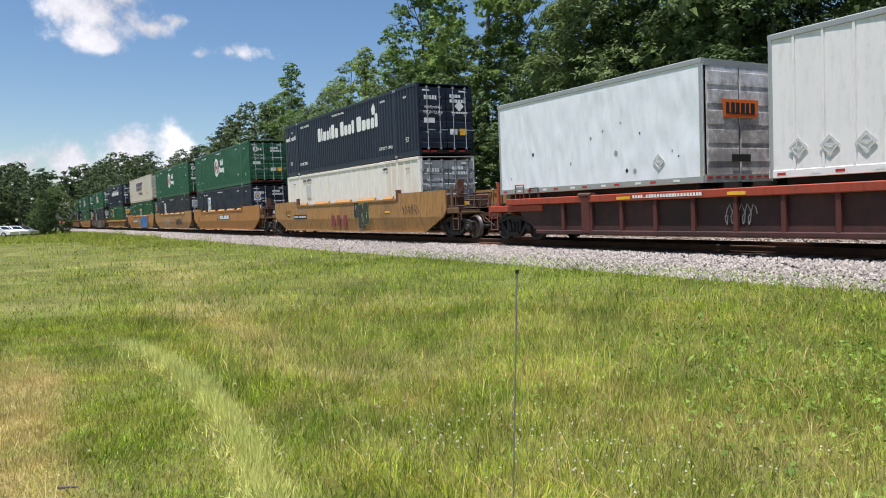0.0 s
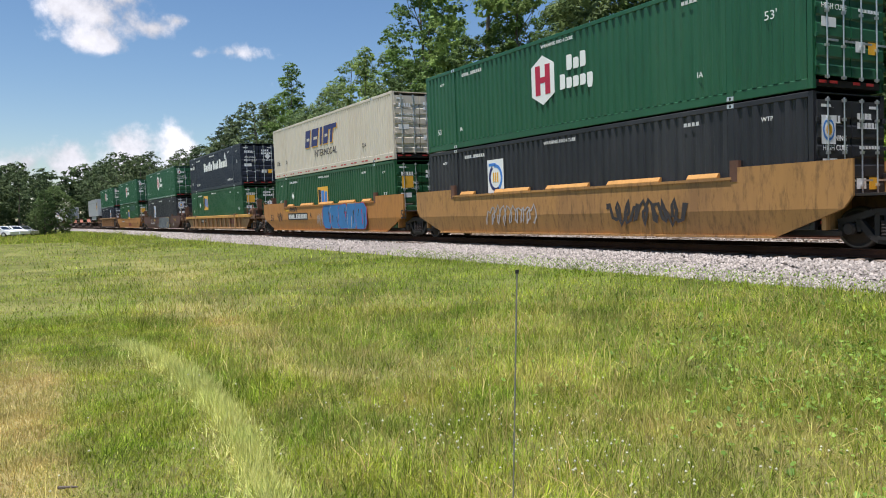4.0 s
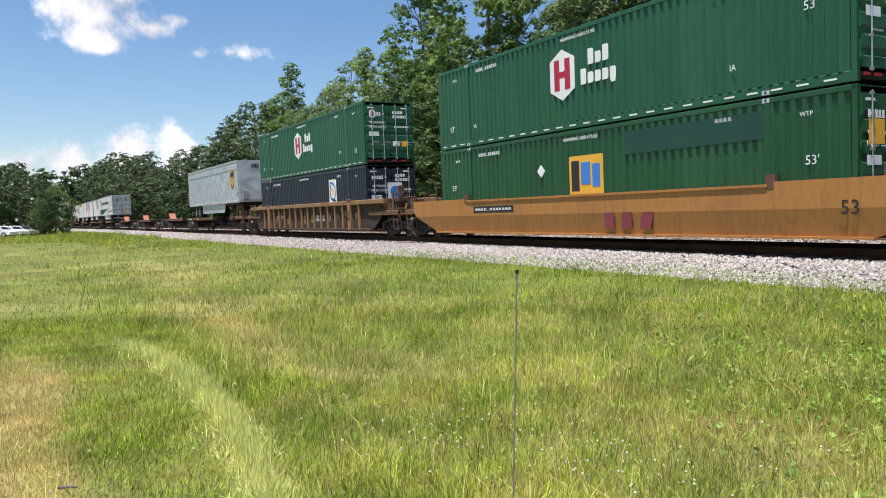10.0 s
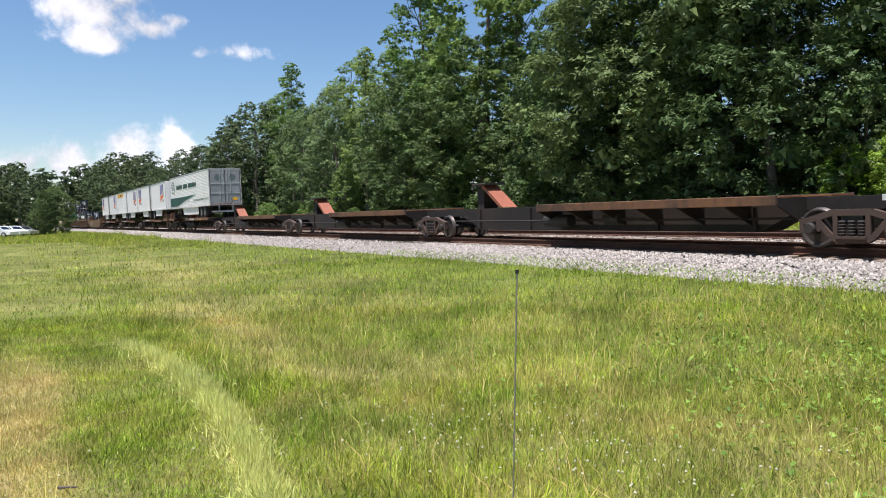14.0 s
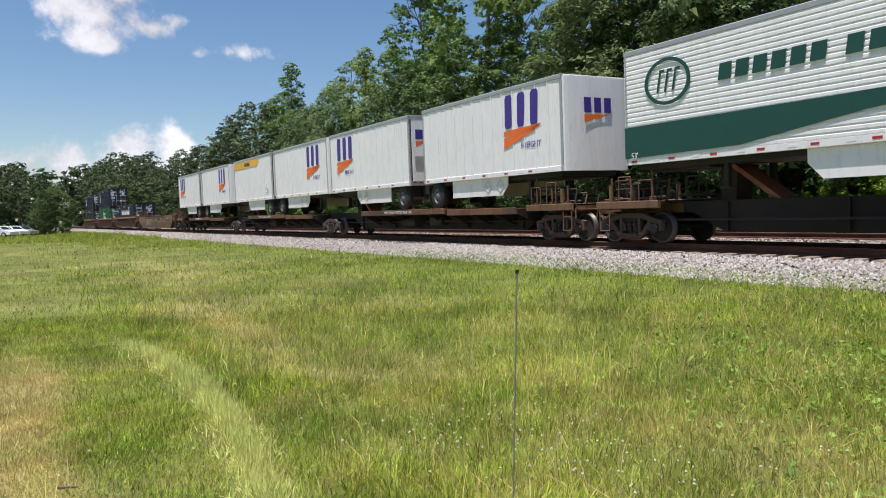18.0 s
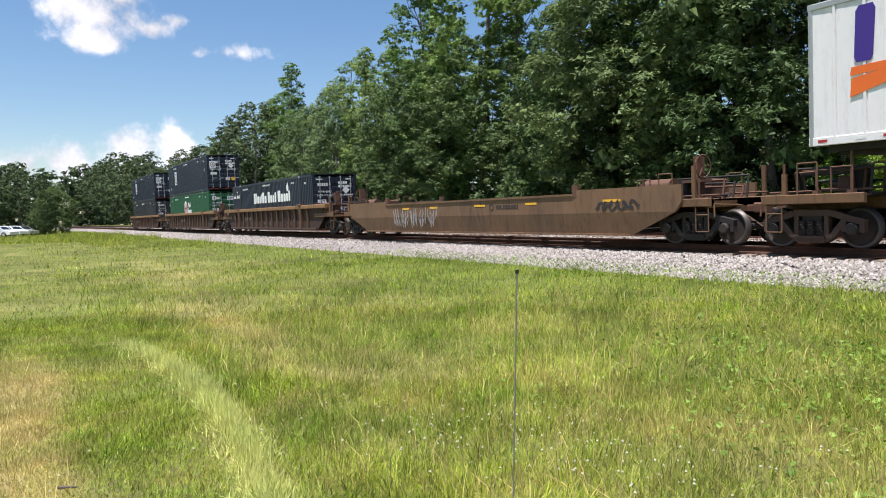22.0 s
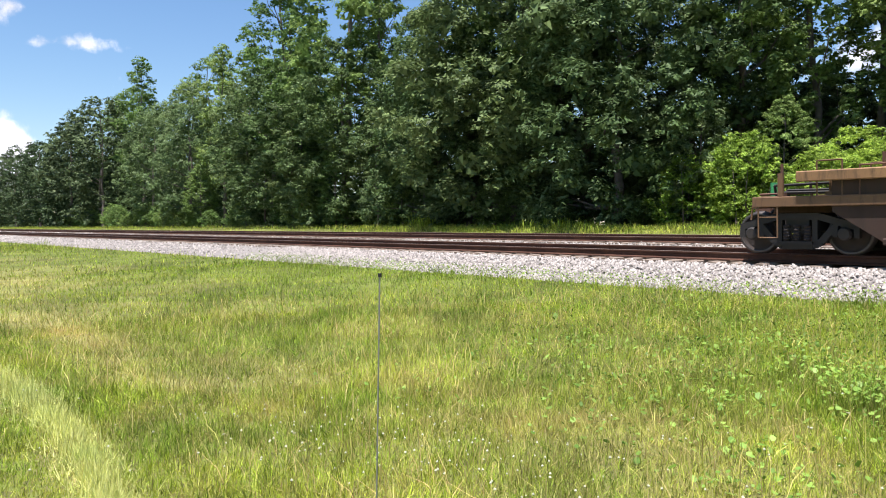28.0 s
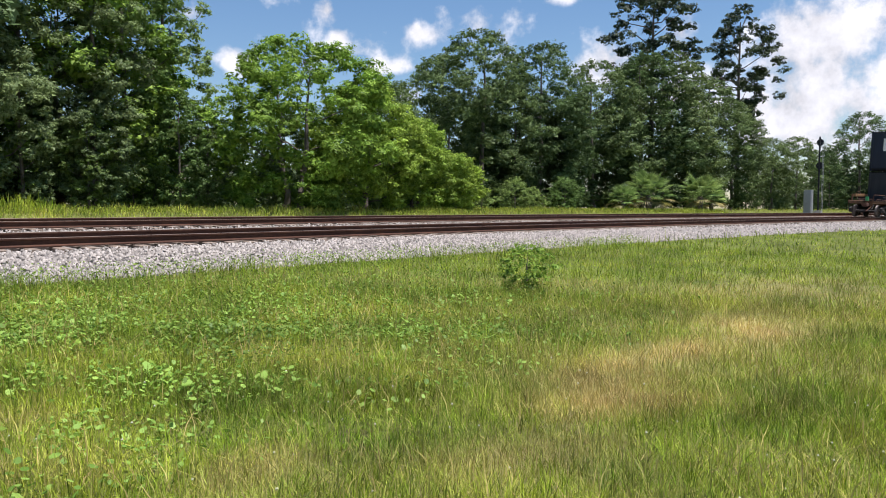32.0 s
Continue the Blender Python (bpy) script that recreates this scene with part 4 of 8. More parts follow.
def palmetto_model(seed):
    R = np.random.RandomState(seed)
    ob = thing("palmetto", "green fan palmetto with drooping yellowed lower fronds", "palm", "palmettos by the far bank")
    trunk = Shape()
    trunk.tube((0, 0, -0.1), (0.05, 0.03, 1.1), 0.22, 0.17, 10)
    part("trunk", trunk, BARK, ob)
    for i in range(34):
        a = i * 2.39996
        up = 1.25 - 1.7 * (i / 34)
        length = R.uniform(0.9, 1.3)
        base = Vector((0.05, 0.03, 1.05))
        d = Vector((math.cos(a) * math.cos(up), math.sin(a) * math.cos(up), math.sin(up)))
        hub = base + d * length
        sh = Shape()
        sh.tube(base, hub, 0.016, 0.01, 5)
        side = d.cross(Vector((0, 0, 1))).normalized()
        nrm = side.cross(d).normalized()
        for j in range(15):
            b = (j - 7) / 7 * 1.55
            w = (d * math.cos(b) + side * math.sin(b)).normalized()
            r = 0.85 * (1 - 0.25 * abs(b) / 1.6)
            droop = nrm * (-0.12 - 0.1 * R.rand())
            s2 = w.cross(nrm).normalized() * 0.055
            sh.add([hub, hub + w * r * 0.5 + s2, hub + w * r + droop, hub + w * r * 0.5 - s2], [(0, 1, 2, 3)])
        part("frond", sh, PALM_DRY if i > 27 else LEAF_MID, ob)
    return ob


TREE_KINDS = {}


def tall(i):
    return TREE_KINDS["tall"][i % len(TREE_KINDS["tall"])]


def put(ob, x, y, scale=1.0, turn=0.0, first=set(), tall_by=1.0):
    """Set the model itself first, then copies."""
    z = float(ground_z(x, y)) - 0.05
    m = Matrix.Translation((x, y, z)) @ Matrix.Rotation(turn, 4, "Z") @ Matrix.Diagonal((scale, scale, scale * tall_by, 1))
    if ob.name in first:
        c = copy_thing(ob, m)
        return c
    first.add(ob.name)
    ob.matrix_basis = m
    return ob


def build_trees():
    K = TREE_KINDS
    K["tall"] = [
        tree_model("broadleaf_tree", 101, 19.0, 0.10, 4.4, 15000, 0.17, LEAF_DARK, "tall dark green broadleaf tree at the wood's edge", clump=1.35, lumps=100, trunk_r=0.24),
        tree_model("broadleaf_tree", 102, 21.0, 0.14, 3.7, 14000, 0.16, LEAF_MID, "tall slender sweetgum tree with layered green foliage", clump=1.15, lumps=100, trunk_r=0.22, shape=0.5),
        tree_model("broadleaf_tree", 103, 17.5, 0.04, 4.7, 16000, 0.17, LEAF_DARK, "dense dark oak with foliage down to the ground", clump=1.4, lumps=110, trunk_r=0.26),
        tree_model("broadleaf_tree", 104, 20.0, 0.22, 3.3, 12000, 0.15, LEAF_MID, "tall airy tree with gaps of sky in its crown", clump=1.0, lumps=80, trunk_r=0.2, shape=0.3)]
    K["near"] = [
        tree_model("broadleaf_tree", 131, 19.0, 0.06, 3.9, 40000, 0.095, LEAF_DARK, "tall dark green broadleaf tree at the wood's edge", clump=0.95, lumps=150, trunk_r=0.24, shape=0.6),
        tree_model("broadleaf_tree", 132, 21.0, 0.10, 3.4, 36000, 0.095, LEAF_MID, "tall slender sweetgum tree with layered green foliage", clump=0.85, lumps=150, trunk_r=0.22, shape=0.4),
        tree_model("broadleaf_tree", 133, 18.0, 0.02, 4.2, 44000, 0.095, LEAF_DARK, "dense dark oak with foliage down to the ground", clump=1.0, lumps=170, trunk_r=0.26, shape=0.7),
        tree_model("broadleaf_tree", 134, 20.0, 0.20, 2.9, 26000, 0.095, LEAF_MID, "tall airy tree with gaps of sky in its crown", clump=0.75, lumps=110, trunk_r=0.2, shape=0.3)]
    K["mid"] = [
        tree_model("leafy_tree", 141, 10.0, 0.02, 2.9, 26000, 0.085, LEAF_DARK, "dark green young tree, leafy to the ground", clump=0.7, lumps=120, trunk_r=0.14, shape=0.5, shell=0.5),
        tree_model("leafy_tree", 142, 8.5, 0.02, 2.4, 20000, 0.085, LEAF_MID, "mid-green young tree, leafy to the ground", clump=0.6, lumps=110, trunk_r=0.12, shape=0.4, shell=0.5)]
    K["oak"] = [tree_model("leafy_tree", 121, 11.5, 0.02, 4.7, 38000, 0.095, LEAF_DEEP, "rounded dark green tree, leafy to the ground", clump=0.85, lumps=220, trunk_r=0.2, shell=0.34, arms=5),
                tree_model("leafy_tree", 122, 12.5, 0.02, 3.9, 34000, 0.095, LEAF_DEEP, "upright dark green tree, leafy to the ground", clump=0.75, lumps=210, trunk_r=0.18, shell=0.34, shape=0.6, arms=5)]
    K["far_oak"] = [tree_model("woodland_tree", 123, 11.5, 0.02, 4.7, 11000, 0.17, LEAF_SHADE, "oak in the far wood, its shaded side put into the leaf colour", clump=1.05, lumps=120, trunk_r=0.2, shell=0.34, arms=5),
                    tree_model("woodland_tree", 124, 12.5, 0.02, 4.0, 10000, 0.17, LEAF_SHADE, "upright oak in the far wood, its shaded side put into the leaf colour", clump=0.95, lumps=110, trunk_r=0.18, shell=0.34, shape=0.6, arms=5)]
    K["back"] = [tree_model("woodland_tree", 111, 20.0, 0.02, 5.0, 16000, 0.32, LEAF_FAR, "tree within the wood, inner shade put into its leaf colour", clump=1.8, lumps=100, trunk_r=0.24, arms=6),
                 tree_model("woodland_tree", 112, 21.0, 0.30, 3.6, 15000, 0.125, LEAF_MID, "tall straight tree within the wood, bare below", clump=1.2, lumps=60, trunk_r=0.22, arms=8)]
    K["shrub"] = [
        tree_model("shrub", 201, 5.2, 0.06, 2.5, 15000, 0.075, LEAF_LIME, "bright lime-green leafy shrub in full sun", "shrub", clump=0.58, lumps=110, trunk_r=0.07, stems=3, arms=5),
        tree_model("shrub", 202, 4.2, 0.04, 2.3, 7000, 0.10, LEAF_MID, "mid-green rounded shrub at the wood's edge", "shrub", clump=0.7, lumps=60, trunk_r=0.06, stems=3, arms=4)]
    K["dome"] = [tree_model("camphor_tree", 301, 9.6, 0.03, 5.2, 60000, 0.10, LEAF_LIME, "broad dome-shaped tree with yellow-green leaves", clump=0.95, lumps=230, trunk_r=0.2, stems=2, shell=0.5)]
    K["pine"] = [tree_model("pine_tree", 401, 23.0, 0.42, 5.0, 30000, 0.13, NEEDLE, "tall pine with a bare trunk and layered tufts of needles", clump=0.95, lumps=120, trunk_r=0.34, whorl=True, shape=0.75, arms=30, shell=0.15)]
    K["palm"] = [palmetto_model(501)]
    R = np.random.RandomState(77)
    # the wood's front rank, from far along the line to the bend: x, distance, kind, size
    row = [(-205, 33, 0, 1.0), (-190, 31, 2, 0.95), (-176, 34, 1, 0.9), (-163, 31, 0, 0.95), (-151, 33, 3, 0.95), (-140, 31, 2, 1.0), (-130, 32, 0, 1.05), (-121, 31, 2, 1.08), (-113, 32, 0, 1.1), (-106, 31, 1, 0.86), (-101, 33, 3, 1.05),
           (-95, 33, 2, 0.86), (-89, 31, 2, 0.82), (-83, 32, 0, 0.78), (-77, 31, 2, 0.84), (-71.5, 32, 3, 0.82), (-66.5, 31, 0, 0.80), (-60.5, 32, 1, 1.14), (-54.5, 30.5, 3, 0.74), (-50, 32, 1, 1.12), (-45.4, 31, 3, 1.0),
           (-38.8, 30.5, 3, 0.55), (-32.8, 31, 2, 1.08), (-30.5, 32, 1, 1.12), (-26, 31, 2, 1.22), (-21, 33, 0, 1.2), (-17.5, 34, 3, 1.1), (-1.0, 34, 3, 1.0), (3, 33, 1, 0.95), (7, 32, 2, 1.1),
           (11.5, 33, 1, 0.9), (15.4, 32, 3, 0.74), (18.9, 33.5, 1, 0.60)]
    for i, (x, y, k, s) in enumerate(row):
        kinds = K["near"] if x > -47 else K["tall"]
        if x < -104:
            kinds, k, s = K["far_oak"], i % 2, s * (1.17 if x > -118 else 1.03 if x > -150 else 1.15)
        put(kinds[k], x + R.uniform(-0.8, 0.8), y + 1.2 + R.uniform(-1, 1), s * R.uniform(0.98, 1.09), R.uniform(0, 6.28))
    for x, y, s in ((-15.5, 37, 1.0), (-13.2, 39, 1.08), (-10.3, 36.5, 1.0), (-8.6, 38.5, 1.1), (-6.2, 36, 1.02), (-4.2, 37.5, 1.06), (-2.6, 39, 1.0)):
        put(K["back"][1] if s > 1.01 else K["near"][3], x, y, s, R.uniform(0, 6.28))
    for x in (-21, -17, -13, -9.5, -6, -2.5, 1, 5):
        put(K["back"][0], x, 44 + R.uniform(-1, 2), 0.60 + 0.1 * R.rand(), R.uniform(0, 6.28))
    # second rank
    for i in range(30):
        x = -150 + i * 6.0 + R.uniform(-2, 2)
        if -60 < x < -36 or -16 < x < -2 or x > 12:
            continue
        put(K["back"][i % 2], x, 40 + R.uniform(-2, 5), R.uniform(0.85, 1.1) * (0.55 if x > -32 else 1), R.uniform(0, 6.28))
    # understorey
    for i in range(44):
        x = -120 + i * 3.4 + R.uniform(-1.2, 1.2)
        if -18 < x < -2:
            continue
        put(K["shrub"][1] if i % 3 or x < -60 else K["mid"][i % 2], x, 30.8 + R.uniform(-0.6, 1.0), R.uniform(0.5, 1.05), R.uniform(0, 6.28))
    for x, y, s in ((-15.6, 30.2, 0.78), (-12.6, 30.0, 0.76), (-10.2, 29.8, 0.80), (-7.0, 30.0, 0.92), (-4.4, 30.4, 0.70), (-11.6, 31.6, 0.98), (-8.6, 31.4, 0.95), (-18.6, 30.4, 0.82), (-17.2, 31.8, 1.0)):
        put(K["shrub"][0], x, y, s, R.uniform(0, 6.28))
    for x, y, k, s in ((-15.0, 32.5, 1, 1.0), (-18.2, 31.2, 0, 0.95), (-2.2, 31.4, 1, 0.85), (0.2, 31.0, 0, 0.95), (2.8, 31.6, 1, 1.2), (5.6, 31.2, 0, 1.05), (8.4, 31.6, 1, 1.25), (11.2, 31.0, 0, 0.92), (14.0, 30.8, 0, 0.80), (17.6, 30.6, 1, 0.95), (19.6, 31.5, 0, 0.72)):
        put(K["mid"][k], x, y, s, R.uniform(0, 6.28))
    # dark leafy ranks down to the ground, and paler young trees before them
    for x, y, k, s in ((-39.5, 31.4, 1, 0.75), (-36.2, 31.0, 0, 1.2), (-33.0, 30.6, 1, 1.3), (-29.6, 31.0, 0, 1.3), (-26.2, 30.8, 1, 1.25), (-22.9, 31.2, 0, 1.1), (-47.5, 31.5, 0, 1.0), (-44.0, 31.8, 1, 0.85), (-53.5, 31.2, 1, 1.1), (-58.5, 31.5, 0, 1.0)):
        put(K["oak"][k], x, y, s, R.uniform(0, 6.28))
    for x, y, k, s in ((-38.2, 29.6, 1, 0.74), (-41.5, 30.0, 0, 0.6), (-61.5, 30.2, 1, 0.6), (-72.5, 30.8, 1, 1.1), (-79, 30.5, 0, 0.7), (-51.0, 30.0, 1, 0.62)):
        put(K["mid"][k], x, y, s, R.uniform(0, 6.28))
    for x, y, k, s in ((10.0, 31.8, 2, 0.60), (14.2, 31.4, 0, 0.50)):
        put(K["near"][k], x, y, s, R.uniform(0, 6.28))
    # beyond the gap
    for x, y, s, a in ((22.6, 29.0, 0.84, 0.4), (14.6, 36.0, 1.45, 5.0), (26.8, 28.6, 0.80, 2.1), (30.2, 28.0, 0.62, 4.0), (32.2, 27.2, 0.40, 1.0)):
        put(K["dome"][0], x, y, s, a)
    for x, y, k, s in ((36.5, 36, 0, 0.66), (40, 34, 1, 0.92), (43.5, 34, 0, 1.0), (46.5, 33, 1, 1.02), (50, 33, 0, 1.0), (53, 32, 1, 0.95), (56.5, 32, 0, 0.95), (60, 32, 1, 0.82), (63.5, 31, 0, 1.05), (67, 30.5, 0, 1.1), (71, 30, 1, 1.0), (75.5, 30, 0, 1.0), (80, 29, 0, 0.85), (85, 29, 1, 0.62), (90, 28, 0, 0.62), (96, 27, 0, 0.66), (103, 25, 1, 0.8), (110, 23, 0, 0.95), (118, 22, 1, 1.0)):
        put(K["oak"][k], x, y, s * (0.93 if x < 62 else 0.95), R.uniform(0, 6.28))
    for x, y, k, s in ((39, 39, 1, 0.55), (44, 38, 0, 0.85), (48.5, 38, 1, 0.85), (53, 37, 0, 0.82), (58, 36.5, 1, 0.72), (63, 36, 0, 0.72)):
        put(K["oak"][k], x, y, s, R.uniform(0, 6.28))
    put(K["pine"][0], 69, 32.8, 1.0, 0.3)
    put(K["pine"][0], 86, 30.5, 0.98, 2.6)
    for x, y, s in ((52.8, 25.2, 1.15), (60.0, 24.2, 1.0), (49.5, 25.6, 0.65), (62.5, 24.2, 0.75)):
        put(K["palm"][0], x, y, s, R.uniform(0, 6.28))
    for i in range(18):
        x = 20 + i * 2.6
        if x < 36 or 47 < x < 64:
            continue
        put(K["shrub"][1], x + R.uniform(-1, 1), 29.6 - float(bend_y(x)) * 0.6 + R.uniform(-0.5, 1), R.uniform(0.4, 0.9), R.uniform(0, 6.28))
    clump_ = tree_model("weed_clump", 601, 0.80, 0.05, 0.52, 900, 0.05, LEAF_LIME, "bushy dark green weed clump standing in the grass", "weed", clump=0.14, lumps=50, trunk_r=0.012, stems=1)
    put(clump_, 10.8, 7.4, 1.0, 0.0)
    # by the parked cars, on this side of the line
    for x, y, k, s in ((-124, 5.4, 1, 0.70), (-126, 6.8, 0, 0.52), (-122, 4.2, 1, 0.42)):
        put(K["oak"][k], x, y, s, R.uniform(0, 6.28))
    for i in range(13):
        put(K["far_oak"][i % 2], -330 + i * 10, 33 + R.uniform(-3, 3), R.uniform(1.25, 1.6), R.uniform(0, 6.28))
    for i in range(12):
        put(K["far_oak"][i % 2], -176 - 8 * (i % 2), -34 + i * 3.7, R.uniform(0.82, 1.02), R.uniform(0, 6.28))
    # behind the camera, plain wood edge
    for i in range(10):
        put(K["back"][i % 2], -60 + i * 13, -55 + R.uniform(-5, 5), R.uniform(0.7, 0.9), R.uniform(0, 6.28))
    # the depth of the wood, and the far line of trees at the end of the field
    # Inner foliage and brush fill the gaps; their leaf colour carries the shade.
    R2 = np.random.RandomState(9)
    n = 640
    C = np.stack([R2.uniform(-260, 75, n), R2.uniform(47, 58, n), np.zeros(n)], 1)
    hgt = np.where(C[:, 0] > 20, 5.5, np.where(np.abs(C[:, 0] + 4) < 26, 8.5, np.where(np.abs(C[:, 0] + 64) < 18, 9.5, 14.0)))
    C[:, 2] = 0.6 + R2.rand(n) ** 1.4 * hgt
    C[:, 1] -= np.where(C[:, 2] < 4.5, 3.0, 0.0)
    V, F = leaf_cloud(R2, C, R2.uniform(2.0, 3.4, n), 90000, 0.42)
    tagged(new("inner_wood", raw_mesh("inner_wood", V, F, LEAF_FAR)), "interior foliage of the wood, its deep shade put into the leaf colour", "woods", kind="stuff")
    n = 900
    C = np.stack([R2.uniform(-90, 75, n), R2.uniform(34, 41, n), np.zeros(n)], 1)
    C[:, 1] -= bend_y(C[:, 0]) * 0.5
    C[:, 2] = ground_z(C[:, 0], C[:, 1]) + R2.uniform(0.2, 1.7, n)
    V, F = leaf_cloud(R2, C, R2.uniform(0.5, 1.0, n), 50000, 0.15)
    tagged(new("undergrowth", raw_mesh("undergrowth", V, F, LEAF_FAR)), "low brush between the trunks of the wood, shade put into its leaf colour", "undergrowth", kind="stuff")
    n = 360
    C = np.stack([R2.uniform(-420, -270, n), R2.uniform(-60, 60, n), np.zeros(n)], 1)
    C[:, 2] = 1.0 + R2.rand(n) * (11 + 0.12 * (C[:, 1] + 60))
    V, F = leaf_cloud(R2, C, R2.uniform(2.5, 4.5, n), 60000, 0.75)
    tagged(new("distant_woods", raw_mesh("distant_woods", V, F, LEAF_FAR)), "distant dark tree line at the end of the field", "woods", kind="stuff")
    n = 200
    C = np.stack([R2.uniform(112, 300, n), R2.uniform(20, 60, n), np.zeros(n)], 1)
    C[:, 2] = 1.0 + R2.rand(n) * 8
    V, F = leaf_cloud(R2, C, R2.uniform(2.0, 3.5, n), 60000, 0.34)
    tagged(new("distant_woods", raw_mesh("distant_woods", V, F, LEAF_FAR)), "distant green tree line beyond the bend", "woods", kind="stuff")

# ---------- lettering and marks ----------
FONT_CACHE = {}


def text_mesh(body, size, mat):
    key = (body, size, mat.name)
    if key not in FONT_CACHE:
        cu = bpy.data.curves.new("lettering", "FONT")
        cu.body, cu.size, cu.extrude, cu.align_x, cu.align_y = body, size, 0.002, "CENTER", "CENTER"
        cu.resolution_u = 2
        ob = bpy.data.objects.new("lettering", cu)
        scene.collection.objects.link(ob)
        me = bpy.data.meshes.new_from_object(ob)
        bpy.data.objects.remove(ob)
        bpy.data.curves.remove(cu)
        me.name = "lettering"
        me.materials.clear()
        me.materials.append(mat)
        FONT_CACHE[key] = me
    return FONT_CACHE[key]


def facing(x, y, z, end=False):
    """Upright against the near side; or, with end, against the forward end."""
    m = Matrix.Translation((x, y, z)) @ Matrix.Rotation(radians(90), 4, "X")
    if end:
        m = Matrix.Translation((x, y, z)) @ Matrix.Rotation(radians(90), 4, "Z") @ Matrix.Rotation(radians(90), 4, "X")
    return m


def words(parent, body, x, y, z, size, mat, end=False, back=False):
    m = facing(x, y, z, end)
    if back:
        m = Matrix.Translation((x, y, z)) @ Matrix.Rotation(radians(-90), 4, "Z") @ Matrix.Rotation(radians(90), 4, "X")
    return part("lettering", text_mesh(body, size, mat), None, parent, at=m)


def bars(parent, x0, z0, w, h, n, mat, y=-1.302, seed=1, name="marking", end_x=None, high=0.0):
    """Unreadable or withheld lettering as a row of plain bars on one thin base line."""
    R = random.Random(seed)
    step = w / n
    base = z0 + h * 0.12
    o = [(x0, z0), (x0 + w, z0)]
    for i in range(n - 1, -1, -1):
        if n >= 9 and i == 4:
            continue
        up = h * (1 + (high if R.random() < 0.35 else 0))
        a, b = x0 + i * step, x0 + i * step + step * R.uniform(0.62, 0.82)
        o += [(b, base), (b, z0 + up), (a, z0 + up), (a, base)]
    sh = Shape()
    if end_x is None:
        sh.slab_y(o, y, y + 0.004)
    else:
        sh.slab_x(o, end_x - 0.004, end_x)
    return part(name, sh, mat, parent)


def patch(parent, name, outline, mat, y=-1.302, label="", thick=0.004):
    return part(name, Shape().slab_y(outline, y, y + thick), mat, parent, label)


def hexagon(cx, cz, w, h):
    return [(cx, cz - h / 2), (cx + w / 2, cz - h * 0.3), (cx + w / 2, cz + h * 0.3), (cx, cz + h / 2), (cx - w / 2, cz + h * 0.3), (cx - w / 2, cz - h * 0.3)]


def diamond(cx, cz, r):
    return [(cx, cz - r), (cx + r, cz), (cx, cz + r), (cx - r, cz)]


def rect(x0, x1, z0, z1):
    return [(x0, z0), (x1, z0), (x1, z1), (x0, z1)]


def disc(cx, cz, rx, rz, n=24):
    return [(cx + rx * math.cos(2 * math.pi * i / n), cz + rz * math.sin(2 * math.pi * i / n)) for i in range(n)]


def ring(parent, name, cx, cz, r0, r1, mat, y, a0=0, a1=360, n=24, stretch=1.0):
    """A flat band bent round a middle, whole or open."""
    sh = Shape()
    for i in range(n + 1):
        t = radians(a0 + (a1 - a0) * i / n)
        c, s = math.cos(t), stretch * math.sin(t)
        sh.v += [(cx + r0 * c, y, cz + r0 * s), (cx + r1 * c, y, cz + r1 * s), (cx + r1 * c, y + 0.004, cz + r1 * s), (cx + r0 * c, y + 0.004, cz + r0 * s)]
        if i:
            k = 4 * i
            sh.f += [(k - 4 + j, k - 4 + (j + 1) % 4, k + (j + 1) % 4, k + j) for j in range(4)]
    if a1 - a0 < 360:
        sh.f += [(0, 1, 2, 3), (4 * n + 3, 4 * n + 2, 4 * n + 1, 4 * n)]
    return part(name, sh, mat, parent)


# ---------- colours of the train ----------
NAVY = paint("navy_container_paint", (0.010, 0.0145, 0.032), 0.42, vary=0.22, dirt=(0.026, 0.031, 0.050), grain=2.2, streak=True, dirty=0.6, grime=0.2)
BLACKISH = paint("charcoal_container_paint", (0.018, 0.019, 0.024), 0.5, vary=0.25, dirt=(0.05, 0.05, 0.052), grain=2.2, streak=True, dirty=0.6)
GREEN = paint("green_container_paint", (0.012, 0.095, 0.040), 0.42, vary=0.2, dirt=(0.03, 0.11, 0.055), grain=2.2, streak=True, dirty=0.6, grime=0.2)
GREEN_EMP = paint("dark_green_container_paint", (0.010, 0.075, 0.026), 0.42, vary=0.22, dirt=(0.03, 0.10, 0.05), grain=2.2, streak=True, dirty=0.6)
BEIGE = paint("beige_container_paint", (0.62, 0.56, 0.46), 0.5, vary=0.12, dirt=(0.42, 0.34, 0.25), grain=2.4, streak=True, dirty=0.5, grime=0.12)
CREAM = paint("cream_container_paint", (0.86, 0.81, 0.74), 0.5, vary=0.12, dirt=(0.55, 0.40, 0.25), grain=1.6, streak=True, dirty=0.6, grime=0.16)
TRAILER_W = paint("white_trailer_skin", (0.88, 0.845, 0.83), 0.40, vary=0.08, dirt=(0.56, 0.53, 0.47), grain=1.4, streak=True, dirty=0.45, grime=0.16)
TRAILER_OLD = paint("weathered_white_trailer_skin", (0.87, 0.89, 0.93), 0.5, vary=0.10, dirt=(0.60, 0.62, 0.62), grain=0.9, dirty=0.5, grime=0.12, dents=0.06)
TRAILER_GREY = paint("pale_grey_trailer_skin", (0.46, 0.48, 0.52), 0.34, metal=0.1, vary=0.06, dirt=(0.54, 0.56, 0.59), grain=1.1, dirty=0.5, dents=0.11)
DOOR_GREY = paint("grey_trailer_doors", (0.30, 0.32, 0.33), 0.42, vary=0.2, grain=3)
DOOR_PEEL = paint("peeling_door_paint", (0.40, 0.37, 0.35), 0.7, vary=0.45, dirt=(0.82, 0.81, 0.80), grain=5.5, dirty=1.0)
